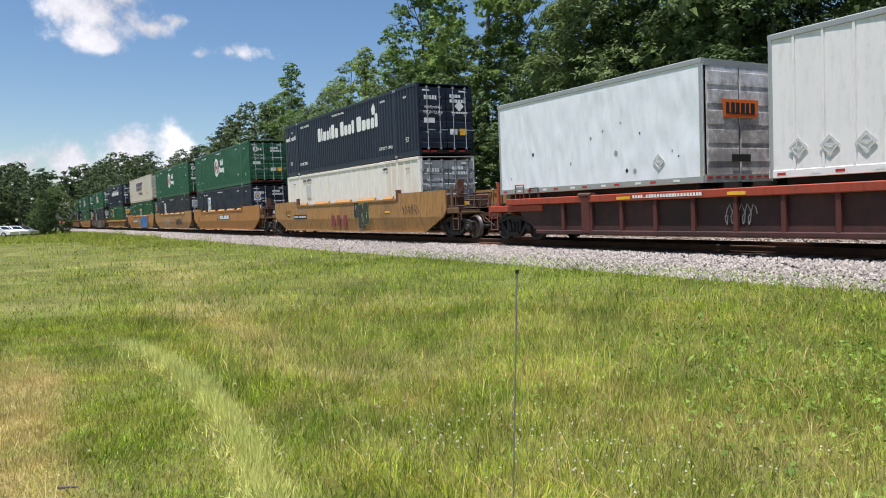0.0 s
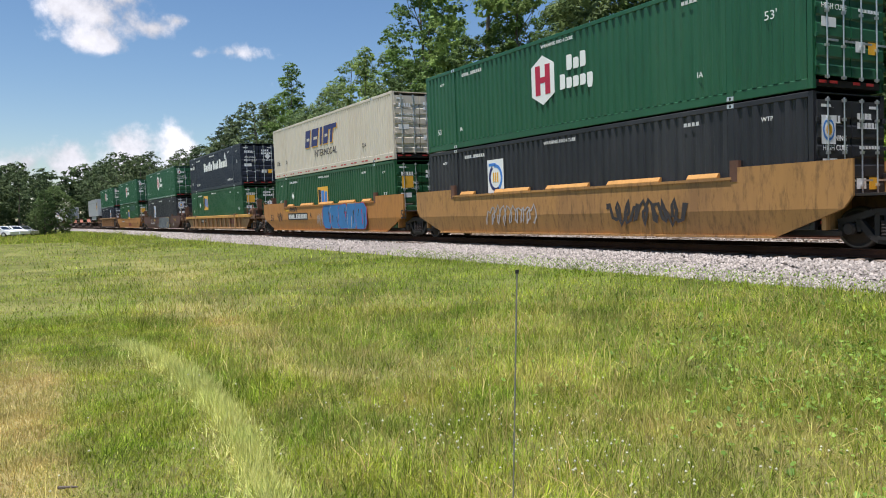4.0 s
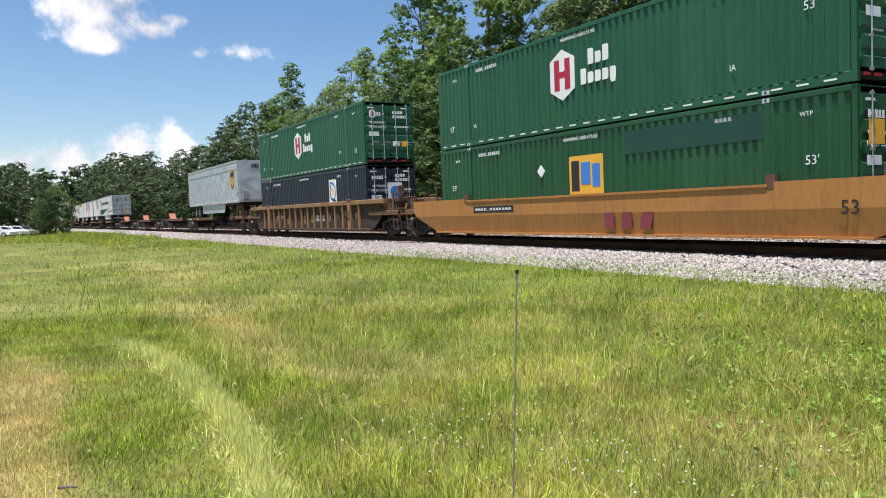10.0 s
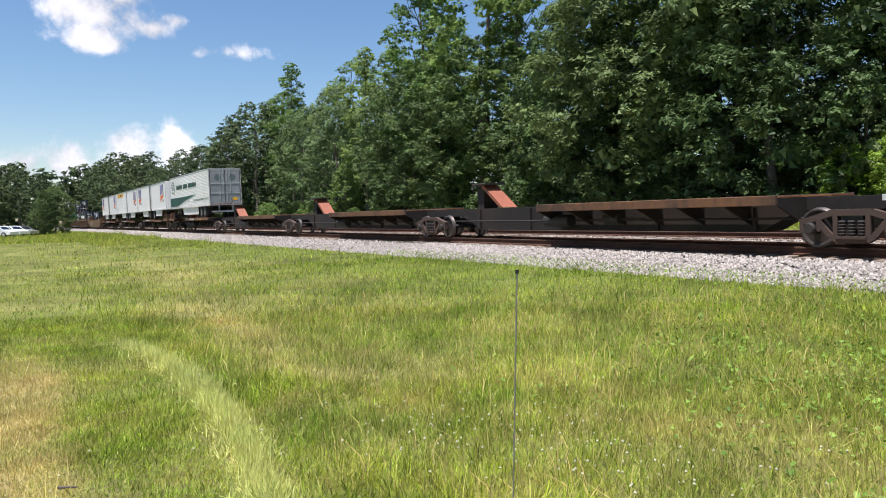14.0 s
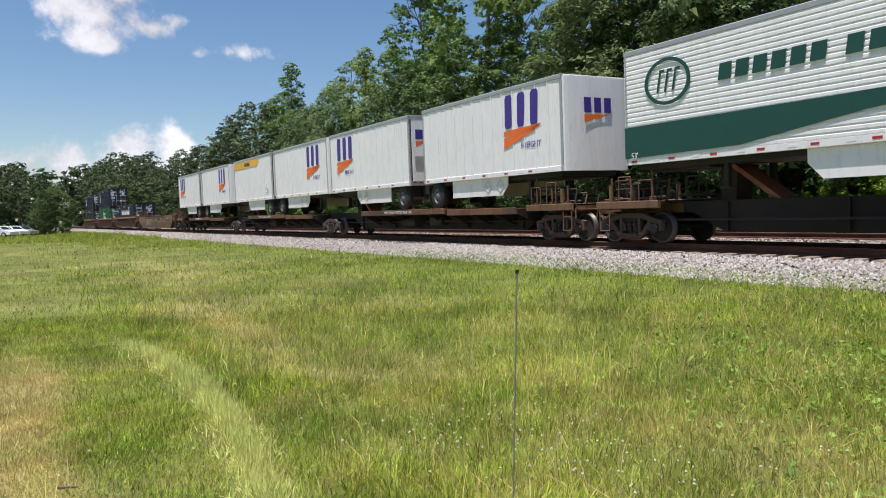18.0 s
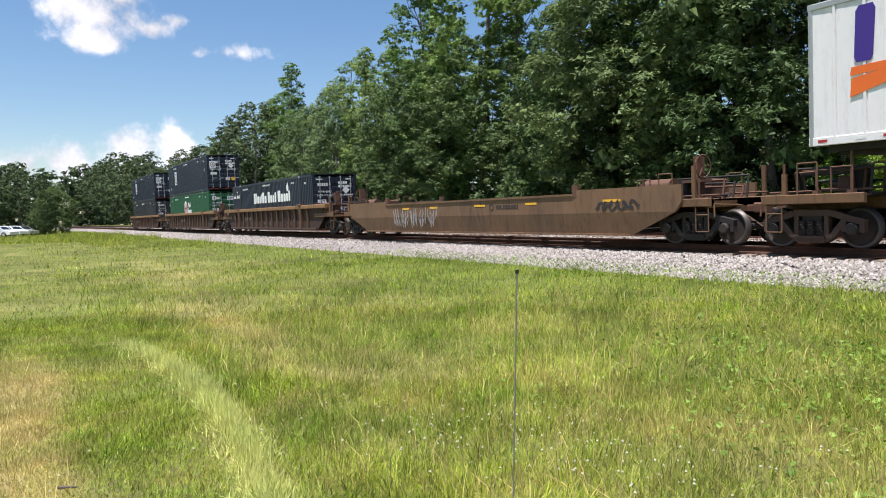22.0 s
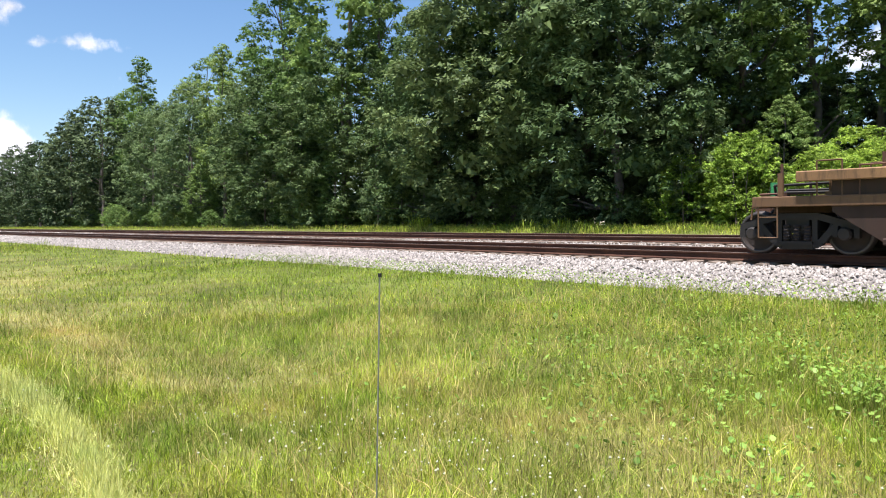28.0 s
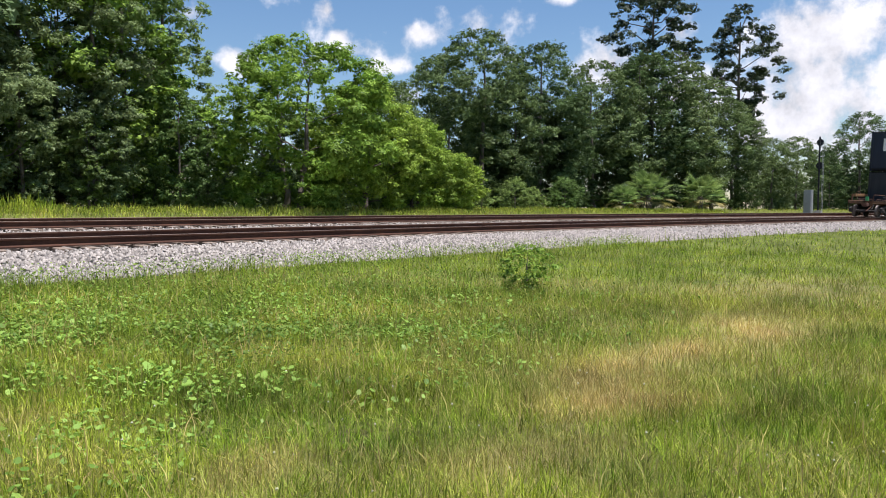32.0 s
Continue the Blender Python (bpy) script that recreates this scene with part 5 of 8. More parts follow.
ALU = paint("trailer_rail_metal", (0.45, 0.46, 0.45), 0.45, metal=0.5, vary=0.2, dirt=(0.25, 0.24, 0.2))
ORANGE_CAR = paint("faded_orange_car_paint", (0.45, 0.195, 0.045), 0.6, vary=0.25, dirt=(0.29, 0.12, 0.038), grain=1.6, streak=True, dirty=0.7, grime=0.38)
YELLOW_CAR = paint("faded_yellow_car_paint", (0.58, 0.30, 0.060), 0.6, vary=0.25, dirt=(0.36, 0.18, 0.05), grain=1.6, streak=True, dirty=0.7, grime=0.5)
DUSTY_CAR = paint("dusty_tan_car_paint", (0.44, 0.225, 0.070), 0.65, vary=0.3, dirt=(0.21, 0.11, 0.05), grain=1.6, streak=True, dirty=0.8, grime=0.7)
TAN_BROWN = paint("grimy_tan_brown_car_paint", (0.21, 0.115, 0.058), 0.7, vary=0.3, dirt=(0.10, 0.06, 0.038), grain=1.8, streak=True, dirty=0.8, grime=0.6)
TAN_PANEL = paint("grimy_tan_side_panels", (0.34, 0.185, 0.070), 0.7, vary=0.3, dirt=(0.17, 0.095, 0.05), grain=1.8, streak=True, dirty=0.8, grime=0.7)
GREY_FADE = paint("faint_grey_patch", (0.56, 0.54, 0.52), 0.55, vary=0.1)
MAROON_CAR = paint("maroon_car_paint", (0.092, 0.032, 0.023), 0.6, vary=0.3, dirt=(0.055, 0.030, 0.025), grain=1.6, streak=True, dirty=0.75, grime=0.6)
BROWN_CAR = paint("rust_brown_car_side", (0.052, 0.026, 0.016), 0.85, vary=0.4, dirt=(0.028, 0.017, 0.012), grain=3, streak=True, dirty=0.8, grime=0.7)
RIB_TAN = paint("rusty_tan_ribs", (0.31, 0.165, 0.068), 0.7, vary=0.3, dirt=(0.14, 0.07, 0.035), grain=3, streak=True, dirty=0.7, grime=0.75)
RED_CAR = paint("red_car_paint", (0.40, 0.060, 0.026), 0.6, vary=0.3, dirt=(0.19, 0.045, 0.03), grain=2.5, dirty=0.7, grime=0.6)
RED_DARK = paint("grimy_dark_red_panels", (0.050, 0.020, 0.018), 0.75, vary=0.4, dirt=(0.11, 0.035, 0.03), grain=3, dirty=0.7, grime=0.6)
SPINE_DARK = paint("grimy_brown_spine", (0.015, 0.011, 0.009), 0.85, vary=0.4, dirt=(0.036, 0.021, 0.015), grain=3, dirty=0.7)
DECK_RUST = paint("orange_rust_deck", (0.33, 0.13, 0.045), 0.8, vary=0.35, dirt=(0.13, 0.06, 0.035), grain=4, dirty=0.8, grime=0.6)
DECK_EDGE = paint("worn_brown_deck_edge", (0.085, 0.042, 0.024), 0.8, vary=0.35, dirt=(0.20, 0.085, 0.032), grain=3, dirty=0.9, grime=0.5)
HITCH = paint("red_hitch_paint", (0.30, 0.095, 0.05), 0.65, vary=0.3, dirt=(0.15, 0.05, 0.035), grain=4, grime=0.5)
PADC = paint("yellow_pad_paint", (0.50, 0.25, 0.065), 0.6, vary=0.2, dirt=(0.4, 0.2, 0.06), grime=0.35)
BLUE_LOGO = paint("blue_logo", (0.05, 0.21, 0.60), 0.5, vary=0.08)
INDIGO = paint("indigo_logo", (0.02, 0.025, 0.13), 0.5, vary=0.08)
GOLD = paint("gold_logo", (0.80, 0.42, 0.04), 0.5, vary=0.12)
ORANGE_LOGO = paint("orange_logo", (0.85, 0.16, 0.02), 0.5, vary=0.06)
PURPLE = paint("deep_violet_logo", (0.055, 0.025, 0.24), 0.5, vary=0.06)
CRIMSON = paint("crimson_logo", (0.45, 0.015, 0.05), 0.5, vary=0.08)
BROWN_LOGO = paint("dark_brown_logo", (0.035, 0.024, 0.020), 0.5, vary=0.1)
PINE_LOGO = paint("dark_green_logo", (0.008, 0.065, 0.05), 0.5, vary=0.1)
WINE = paint("faded_wine_logo", (0.20, 0.035, 0.045), 0.65, vary=0.25)
TEAL = paint("blue_spray_paint", (0.025, 0.14, 0.33), 0.6, vary=0.35, grain=2)
SLATE = paint("slate_spray_paint", (0.085, 0.10, 0.115), 0.6, vary=0.3, grain=2)
SPRAY_F = paint("faded_spray_paint", (0.17, 0.14, 0.125), 0.75, vary=0.35)
SPRAY_G = paint("pale_green_spray_paint", (0.34, 0.50, 0.24), 0.7, vary=0.2)
SPRAY_W = paint("white_spray_paint", (0.36, 0.33, 0.31), 0.7, vary=0.25)
SPRAY_D = paint("black_spray_paint", (0.035, 0.03, 0.03), 0.7, vary=0.25)
SPRAY_Y = paint("yellow_spray_paint", (0.60, 0.40, 0.08), 0.7, vary=0.3)
SPRAY_M = paint("magenta_spray_paint", (0.36, 0.03, 0.09), 0.7, vary=0.3)
SPRAY_O = paint("olive_black_spray_paint", (0.04, 0.042, 0.02), 0.7, vary=0.4)
MASK_D = paint("dark_green_patch", (0.008, 0.058, 0.040), 0.5, vary=0.1)

RIM = paint("dull_wheel_steel", (0.17, 0.17, 0.18), 0.5, metal=0.3, vary=0.2)
RIB_BROWN = paint("rusty_brown_ribs", (0.10, 0.050, 0.027), 0.8, vary=0.35, dirt=(0.09, 0.045, 0.026), grain=4, dirty=0.8, grime=0.6)
RUST_DARK = paint("dark_truck_rust", (0.075, 0.045, 0.033), 0.85, vary=0.4, dirt=(0.04, 0.026, 0.02), grain=6)
GRIMY_TAN = paint("grimy_platform_paint", (0.17, 0.088, 0.040), 0.75, vary=0.35, dirt=(0.09, 0.05, 0.03), grain=4, dirty=0.8, grime=0.7)
MARK = paint("worn_white_marking", (0.60, 0.60, 0.58), 0.6, vary=0.15)

# ---------- boxes ----------
BOX_L, BOX_H, BOX_W = 16.15, 2.88, 1.30
MESH = {}


def shared(key, make, name, mat, smooth=False):
    if (key, mat.name) not in MESH:
        MESH[(key, mat.name)] = make().mesh(name, mat, smooth)
    return MESH[(key, mat.name)]


def corrugated(length, z0, z1, period, depth, flat=0.5):
    """A side wall of upright folds, outer face at y = 0, facing -y."""
    n = int(length / period)
    p = length / n
    xs = []
    for i in range(n):
        x = -length / 2 + i * p
        xs += [(x, 0.0), (x + p * flat * 0.8, 0.0), (x + p * (flat * 0.8 + 0.15), depth), (x + p * 0.85, depth)]
    xs.append((length / 2, 0.0))
    sh = Shape()
    v = [(x, y, z) for x, y in xs for z in (z0, z1)]
    f = [(2 * i, 2 * i + 2, 2 * i + 3, 2 * i + 1) for i in range(len(xs) - 1)]
    sh.add(v, f)
    # closed behind
    k = len(sh.v)
    sh.add([(-length / 2, 0.07, z0), (length / 2, 0.07, z0), (length / 2, 0.07, z1), (-length / 2, 0.07, z1)], [(0, 1, 2, 3)])
    return sh


def post_wall(length, z0, z1):
    """A flat side wall behind narrow proud posts, whose outer face is y = 0."""
    return Shape().box(-length / 2, length / 2, 0.022, 0.07, z0, z1)


def door_set(ob, mat, x, style="fold"):
    """Two door leaves with rods on the forward end."""
    s = 1 if x > 0 else -1
    for y0, y1 in ((-1.2, -0.02), (0.02, 1.2)):
        def leaf():
            o = [(-0.05, 0.28), (0.045, 0.28)]
            for i in range(5):
                z = 0.62 + i * 0.42
                o += [(0.045, z - 0.14), (0.015, z - 0.10), (0.015, z + 0.02), (0.045, z + 0.06)]
            return Shape().slab_y(o + [(0.045, 2.70), (-0.05, 2.70)], y0, y1)
        d = part("door", shared(("leaf", y0), leaf, "door", mat), None, ob, at=Matrix.Translation((x - s * 0.0, 0, 0)) @ (Matrix.Identity(4) if s > 0 else Matrix.Rotation(math.pi, 4, "Z")))
        for ry in (y0 + 0.3, y1 - 0.3):
            def rod():
                sh = Shape().tube((0.075, 0, 0.2), (0.075, 0, 2.76), 0.018, n=8)
                for z in (0.25, 0.9, 1.6, 2.3, 2.7):
                    sh.box(0.04, 0.10, -0.045, 0.045, z - 0.03, z + 0.03)
                sh.box(0.085, 0.11, 0.0, 0.34, 0.98, 1.02)
                return sh
            part("lock_rod", shared("rod", rod, "lock_rod", CHROME), None, d, "bright lock rod", at=(0, ry, 0))
        for hz in (0.5, 1.1, 1.7, 2.3):
            hy = y0 if y0 < -1 else y1
            part("hinge", shared("hinge", lambda: Shape().box(0.02, 0.06, -0.05, 0.05, -0.05, 0.05, 0.01), "hinge", mat), None, d, at=(0, hy, hz))
    # reflectors and notices on the doors
    if s > 0:
        for i, (a, b) in enumerate(((-1.1, -0.9), (-0.75, -0.5), (0.1, 0.3), (0.6, 0.8))):
            part("reflector", shared("refl", lambda: Shape().box(0.03, 0.036, -0.13, 0.13, 0.10, 0.16), "reflector", REDR), None, ob, "red reflector", at=(x, (a + b) / 2, 0.02))
        bars(ob, -1.1, 2.55, 0.45, 0.06, 1, WHITE, end_x=x + 0.056, seed=3)
        bars(ob, 0.62, 2.55, 0.45, 0.06, 1, WHITE, end_x=x + 0.056, seed=3)
        bars(ob, -1.02, 2.22, 0.62, 0.16, 5, WHITE, end_x=x + 0.056, seed=4)
        bars(ob, 0.18, 2.32, 0.55, 0.13, 4, WHITE, end_x=x + 0.056, seed=5)
        bars(ob, 0.18, 2.12, 0.8, 0.13, 6, WHITE, end_x=x + 0.056, seed=6)
        words(ob, "WARNING", x + 0.056, -0.62, 1.90, 0.17, WHITE, end=True)
        words(ob, "HIGH CUBE", x + 0.056, -0.62, 1.70, 0.17, WHITE, end=True)
        bars(ob, 0.25, 1.68, 0.8, 0.07, 7, WHITE, end_x=x + 0.056, seed=7)
        part("notice", Shape().box(0.045, 0.05, 0.62, 0.95, 0.80, 1.06), YELR, ob, "small yellow warning plate", at=(x, 0, 0))
        part("notice", Shape().box(0.045, 0.05, -1.05, -0.55, 1.28, 1.48), WHITE, ob, "white data plate", at=(x, 0, 0))
        part("notice", Shape().box(0.045, 0.05, 0.15, 0.5, 0.82, 1.05), WHITE, ob, "white data plate", at=(x, 0, 0))


CONTAINERS = []


def container(mat, label, u, h, dashes=False, ribs="fold", door=None):
    """A 53-foot box. u: its middle along the train; h: its floor over the rails."""
    ob = thing("container", label, "container", "containers on the train")
    L = BOX_L
    for s in (-1, 1):
        if ribs == "fold":
            wall = shared("fold", lambda: corrugated(L - 0.24, 0.22, BOX_H - 0.12, 0.262, 0.045), "side_wall", mat)
        elif ribs == "post":
            wall = shared("post", lambda: post_wall(L - 0.24, 0.22, BOX_H - 0.12), "side_wall", mat)
        else:
            wall = shared("wide", lambda: corrugated(L - 0.24, 0.30, BOX_H - 0.12, 0.225, 0.032, 0.6), "side_wall", mat)
        part("side_wall", wall, None, ob, at=Matrix.Translation((0, -s * -1.295 if s < 0 else 1.295, 0)) @ (Matrix.Identity(4) if s < 0 else Matrix.Rotation(math.pi, 4, "Z")))
        if ribs == "post":
            for i in range(27):
                part("wall_post", shared("wall_post", lambda: Shape().box(-0.032, 0.032, -0.015, 0.015, 0.22, BOX_H - 0.12, 0.006), "wall_post", mat), None, ob, at=(-L / 2 + 0.17 + i * (L - 0.34) / 26, s * 1.280, 0))
        part("top_rail", shared("toprail", lambda: Shape().box(-L / 2, L / 2, -0.05, 0.05, BOX_H - 0.12, BOX_H, 0.012), "top_rail", mat), None, ob, at=(0, s * 1.25, 0))
        low = shared(("lowrail", ribs), lambda: Shape().box(-L / 2, L / 2, -0.05, 0.05, 0.0, 0.22 if ribs != "wide" else 0.30, 0.015), "bottom_rail", mat)
        part("bottom_rail", low, None, ob, at=(0, s * (1.235 if ribs == "fold" else 1.25), 0))
        for x in (-L / 2 + 0.06, L / 2 - 0.06):
            part("corner_post", shared("cpost", lambda: Shape().box(-0.06, 0.06, -0.07, 0.07, 0.0, BOX_H, 0.015), "corner_post", mat), None, ob, at=(x, s * 1.23, 0))
        for x in (-6.05, 6.05):
            part("lifting_post", shared("lpost", lambda: Shape().box(-0.085, 0.085, -0.06, 0.06, 0.0, BOX_H, 0.01), "lifting_post", mat), None, ob, at=(x, s * 1.25, 0))
            for z in (0.0, BOX_H - 0.12):
                part("corner_casting", shared("cast", lambda: Shape().box(-0.09, 0.09, -0.08, 0.08, 0.0, 0.125, 0.02), "corner_casting", CHROME), None, ob, "pale steel casting", at=(x, s * 1.235, z))
                part("casting_hole", shared("hole", lambda: Shape().slab_y(disc(0, 0.062, 0.028, 0.036, 12), -0.0835, -0.0795), "casting_hole", BLACKP), None, ob, at=(x, 1.235 * s if s < 0 else 1.235 * s + 0.163, z))
    part("roof", shared("roof", lambda: Shape().box(-L / 2 + 0.02, L / 2 - 0.02, -1.22, 1.22, BOX_H - 0.04, BOX_H - 0.01), "roof", mat), None, ob)
    part("floor", shared("cfloor", lambda: Shape().box(-L / 2 + 0.02, L / 2 - 0.02, -1.2, 1.2, 0.06, 0.20), "floor", STEEL_DARK), None, ob)
    part("front_wall", shared("fwall", lambda: Shape().box(-L / 2 + 0.02, -L / 2 + 0.08, -1.2, 1.2, 0.1, BOX_H - 0.1), "front_wall", mat), None, ob)
    door_set(ob, door or mat, L / 2)
    if dashes:
        for i in range(26):
            x = -L / 2 + 0.35 + i * 0.61
            if abs(abs(x) - 6.05) < 0.2:
                continue
            part("reflective_strip", shared("dash", lambda: Shape().box(-0.14, 0.14, -0.004, 0.0, 0.08, 0.12), "reflective_strip", WHITE), None, ob, at=(x, -1.287 if ribs == "fold" else -1.303, 0))
    CONTAINERS.append((ob, u, h))
    return ob


def mark_box(ob, marks=True, seed=1, ink=None, warn=True, num=True, num_z=0.68):
    """The small readable markings that these boxes share."""
    ink = ink or WHITE
    L = BOX_L
    y = -1.303
    if num:
        words(ob, "53'", -L / 2 + 0.95, y, num_z, 0.28, ink)
        words(ob, "53'", L / 2 - 0.95, y, num_z if seed % 2 or num_z > 1 else 1.7, 0.28, ink)
    if marks:
        bars(ob, -5.45, 2.50, 1.30, 0.11, 11, MARK if ink is WHITE else ink, seed=seed)
        bars(ob, L / 2 - 3.4, 2.50, 0.5, 0.09, 4, MARK if ink is WHITE else ink, seed=seed + 1)
        words(ob, "WTP", -6.85, y, 2.42, 0.14, ink)
        words(ob, "WTP", 7.0, y, 2.42, 0.14, ink)
    if warn:
        words(ob, "WARNING HIGH CUBE", -0.1, y, 2.62, 0.145, ink)


def coast_box(u, h, label, big=True, seed=1):
    """Navy box with one long line of white lettering drawn as plain shapes."""
    ob = container(NAVY, label, u, h)
    mark_box(ob, seed=seed)
    if big:
        x = -2.88
        widths = [0.40, 0.17, 0.42, 0.27, 0.16, 0.42, 0.38, 0, 0.40, 0.38, 0.34, 0.28, 0, 0.50, 0.42, 0.38, 0.34, 0.28]
        for i, w in enumerate(widths):
            if w == 0:
                x += 0.22
                continue
            hgt = 0.69 if i in (0, 1, 5, 8, 13) else (0.62 if i in (4, 11, 17) else 0.47)
            o = [(x + 0.07, 1.52), (x + w - 0.07, 1.52), (x + w, 1.59), (x + w, 1.52 + hgt - 0.07), (x + w - 0.07, 1.52 + hgt), (x + 0.07, 1.52 + hgt), (x, 1.52 + hgt - 0.07), (x, 1.59)]
            part("logo_stroke", Shape().slab_y(o, -1.304, -1.298), WHITE, ob)
            x += w + 0.085
        patch(ob, "logo_mark", [(x - 0.62, 2.10), (x - 0.34, 2.12), (x - 0.30, 2.36), (x - 0.46, 2.62), (x - 0.70, 2.38)], WHITE)
        bars(ob, -7.9, 2.0, 1.6, 0.17, 9, WHITE, seed=seed, high=0.4)
        words(ob, "TOP LIFT ONLY", -5.15, -1.303, 0.55, 0.20, WHITE)
        words(ob, "TOP LIFT ONLY", 5.1, -1.303, 0.52, 0.20, WHITE)
    else:
        badge(ob, -5.1, 1.02)
        end_badge(ob)
    patch_end(ob, "diamond_plate", diamond(0.62, 1.98, 0.22), WHITE, BOX_L / 2 + 0.058)
    return ob


def patch_end(ob, name, outline, mat, x, label=""):
    sh = Shape().slab_x(outline, x - 0.005, x)
    return part(name, sh, mat, ob, label)


def badge(ob, x, z, y=-1.302):
    """A white square with a blue open ring and a yellow middle, drawn plainly."""
    b = patch(ob, "badge", rect(x, x + 0.95, z, z + 1.22), WHITE, y, "white square badge with a blue open ring")
    ring(b, "badge_ring", x + 0.48, z + 0.6, 0.30, 0.40, BLUE_LOGO, y - 0.005, -60, 100, 14, 1.15)
    ring(b, "badge_ring", x + 0.48, z + 0.6, 0.30, 0.40, INDIGO, y - 0.006, 120, 300, 14, 1.15)
    part("badge_bar", Shape().slab_y(rect(x + 0.08, x + 0.5, z + 1.0, z + 1.10), y - 0.005, y - 0.001), BLUE_LOGO, b)
    part("badge_bar", Shape().slab_y(rect(x + 0.5, x + 0.86, z + 0.1, z + 0.2), y - 0.005, y - 0.001), INDIGO, b)
    sh = Shape()
    for i in range(3):
        sh.slab_y(rect(x + 0.32 + i * 0.12, x + 0.40 + i * 0.12, z + 0.45, z + 0.78), y - 0.005, y - 0.001)
    part("badge_letters", sh, GOLD, b)


def end_badge(ob, y=-0.86, z=2.08):
    """The same badge, small, on the door end."""
    x = BOX_L / 2 + 0.064
    b = patch_end(ob, "badge", rect(y - 0.24, y + 0.24, z - 0.30, z + 0.30), WHITE, x, "white badge with a blue ring")
    for k, (r_, m) in enumerate(((0.20, BLUE_LOGO), (0.15, WHITE), (0.10, GOLD))):
        part("badge_ring", Shape().slab_x(disc(y, z, r_, r_ * 1.15), x, x + 0.004 + 0.004 * k), m, b)


def hub_box(u, h, label, dashes=True, mat=None, seed=1):
    """Green box with a white hexagon, a crimson emblem in it, and two rows of white bars."""
    ob = container(mat or GREEN, label, u, h, dashes=dashes)
    mark_box(ob, seed=seed)
    x = -0.8
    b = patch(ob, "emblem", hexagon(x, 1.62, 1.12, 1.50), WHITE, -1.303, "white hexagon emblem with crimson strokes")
    sh = Shape().slab_y([(x - 0.36, 1.18), (x - 0.12, 1.18), (x - 0.12, 1.54), (x + 0.12, 1.54), (x + 0.12, 1.18), (x + 0.36, 1.18), (x + 0.36, 2.08), (x + 0.12, 2.08), (x + 0.12, 1.72), (x - 0.12, 1.72), (x - 0.12, 2.08), (x - 0.36, 2.08)], -1.308, -1.304)
    part("emblem_stroke", sh, CRIMSON, b)
    for row, (x0, z0, n) in enumerate(((0.34, 1.72, 3), (0.02, 1.20, 5))):
        for i in range(n):
            hgt = 0.44 if (i == 0 or (row == 0 and i == 2)) else 0.31
            drop = 0.11 if row == 1 and i == 4 else 0.0
            w, a = 0.235, x0 + i * 0.30
            o = [(a + 0.04, z0 - drop), (a + w - 0.04, z0 - drop), (a + w, z0 + 0.05), (a + w, z0 + hgt - 0.05), (a + w - 0.05, z0 + hgt), (a, z0 + hgt), (a, z0)]
            part("logo_stroke", Shape().slab_y(o, -1.305, -1.299), WHITE, ob)
    words(ob, "DA" if seed % 2 else "IA", -5.6, -1.303, 0.65, 0.20, WHITE)
    words(ob, "DA" if seed % 2 else "IA", 5.2, -1.303, 0.75, 0.20, WHITE)
    e = patch_end(ob, "emblem", [(y, z) for y, z in hexagon(-0.86, 2.3, 0.32, 0.42)], WHITE, BOX_L / 2 + 0.060)
    patch_end(ob, "emblem_stroke", rect(-0.93, -0.79, 2.2, 2.4), CRIMSON, BOX_L / 2 + 0.065)
    return ob


def gold_box(u, h, label, logo_x, seed=1, masked=False, lift=0.0):
    """Dark green box with a gold square of dark strokes."""
    ob = container(GREEN_EMP, label, u, h)
    mark_box(ob, seed=seed, num_z=1.45 - 0.15 * (lift > 0))
    b = patch(ob, "gold_square", rect(logo_x, logo_x + 1.45, 0.98, 2.12), GOLD, -1.303, "gold square with black and blue strokes")
    b.matrix_basis = Matrix.Translation((0, 0, lift))
    for k_, (a_, w_, lo_, m_) in enumerate(((0.10, 0.34, 1.10, BLACKP), (0.52, 0.40, 1.28, BLUE_LOGO), (1.00, 0.32, 1.20, BLUE_LOGO))):
        part("logo_stroke", Shape().slab_y(rect(logo_x + a_, logo_x + a_ + w_, lo_, 1.98 - 0.06 * k_), -1.309, -1.304), m_, b)
    patch(ob, "diamond_plate", diamond(logo_x - 1.35 if seed % 2 else -5.0, 1.78, 0.20), WHITE)
    patch_end(ob, "gold_square", rect(-1.0, -0.45, 1.7, 2.2), GOLD, BOX_L / 2 + 0.060)
    patch_end(ob, "diamond_plate", diamond(0.62, 1.62, 0.22), WHITE, BOX_L / 2 + 0.060)
    if masked:
        patch(ob, "painted_over_patch", rect(1.7, 6.0, 2.0, 2.62), MASK_D, -1.302, "darker painted-over strip")
    return ob


# ---------- trailers ----------


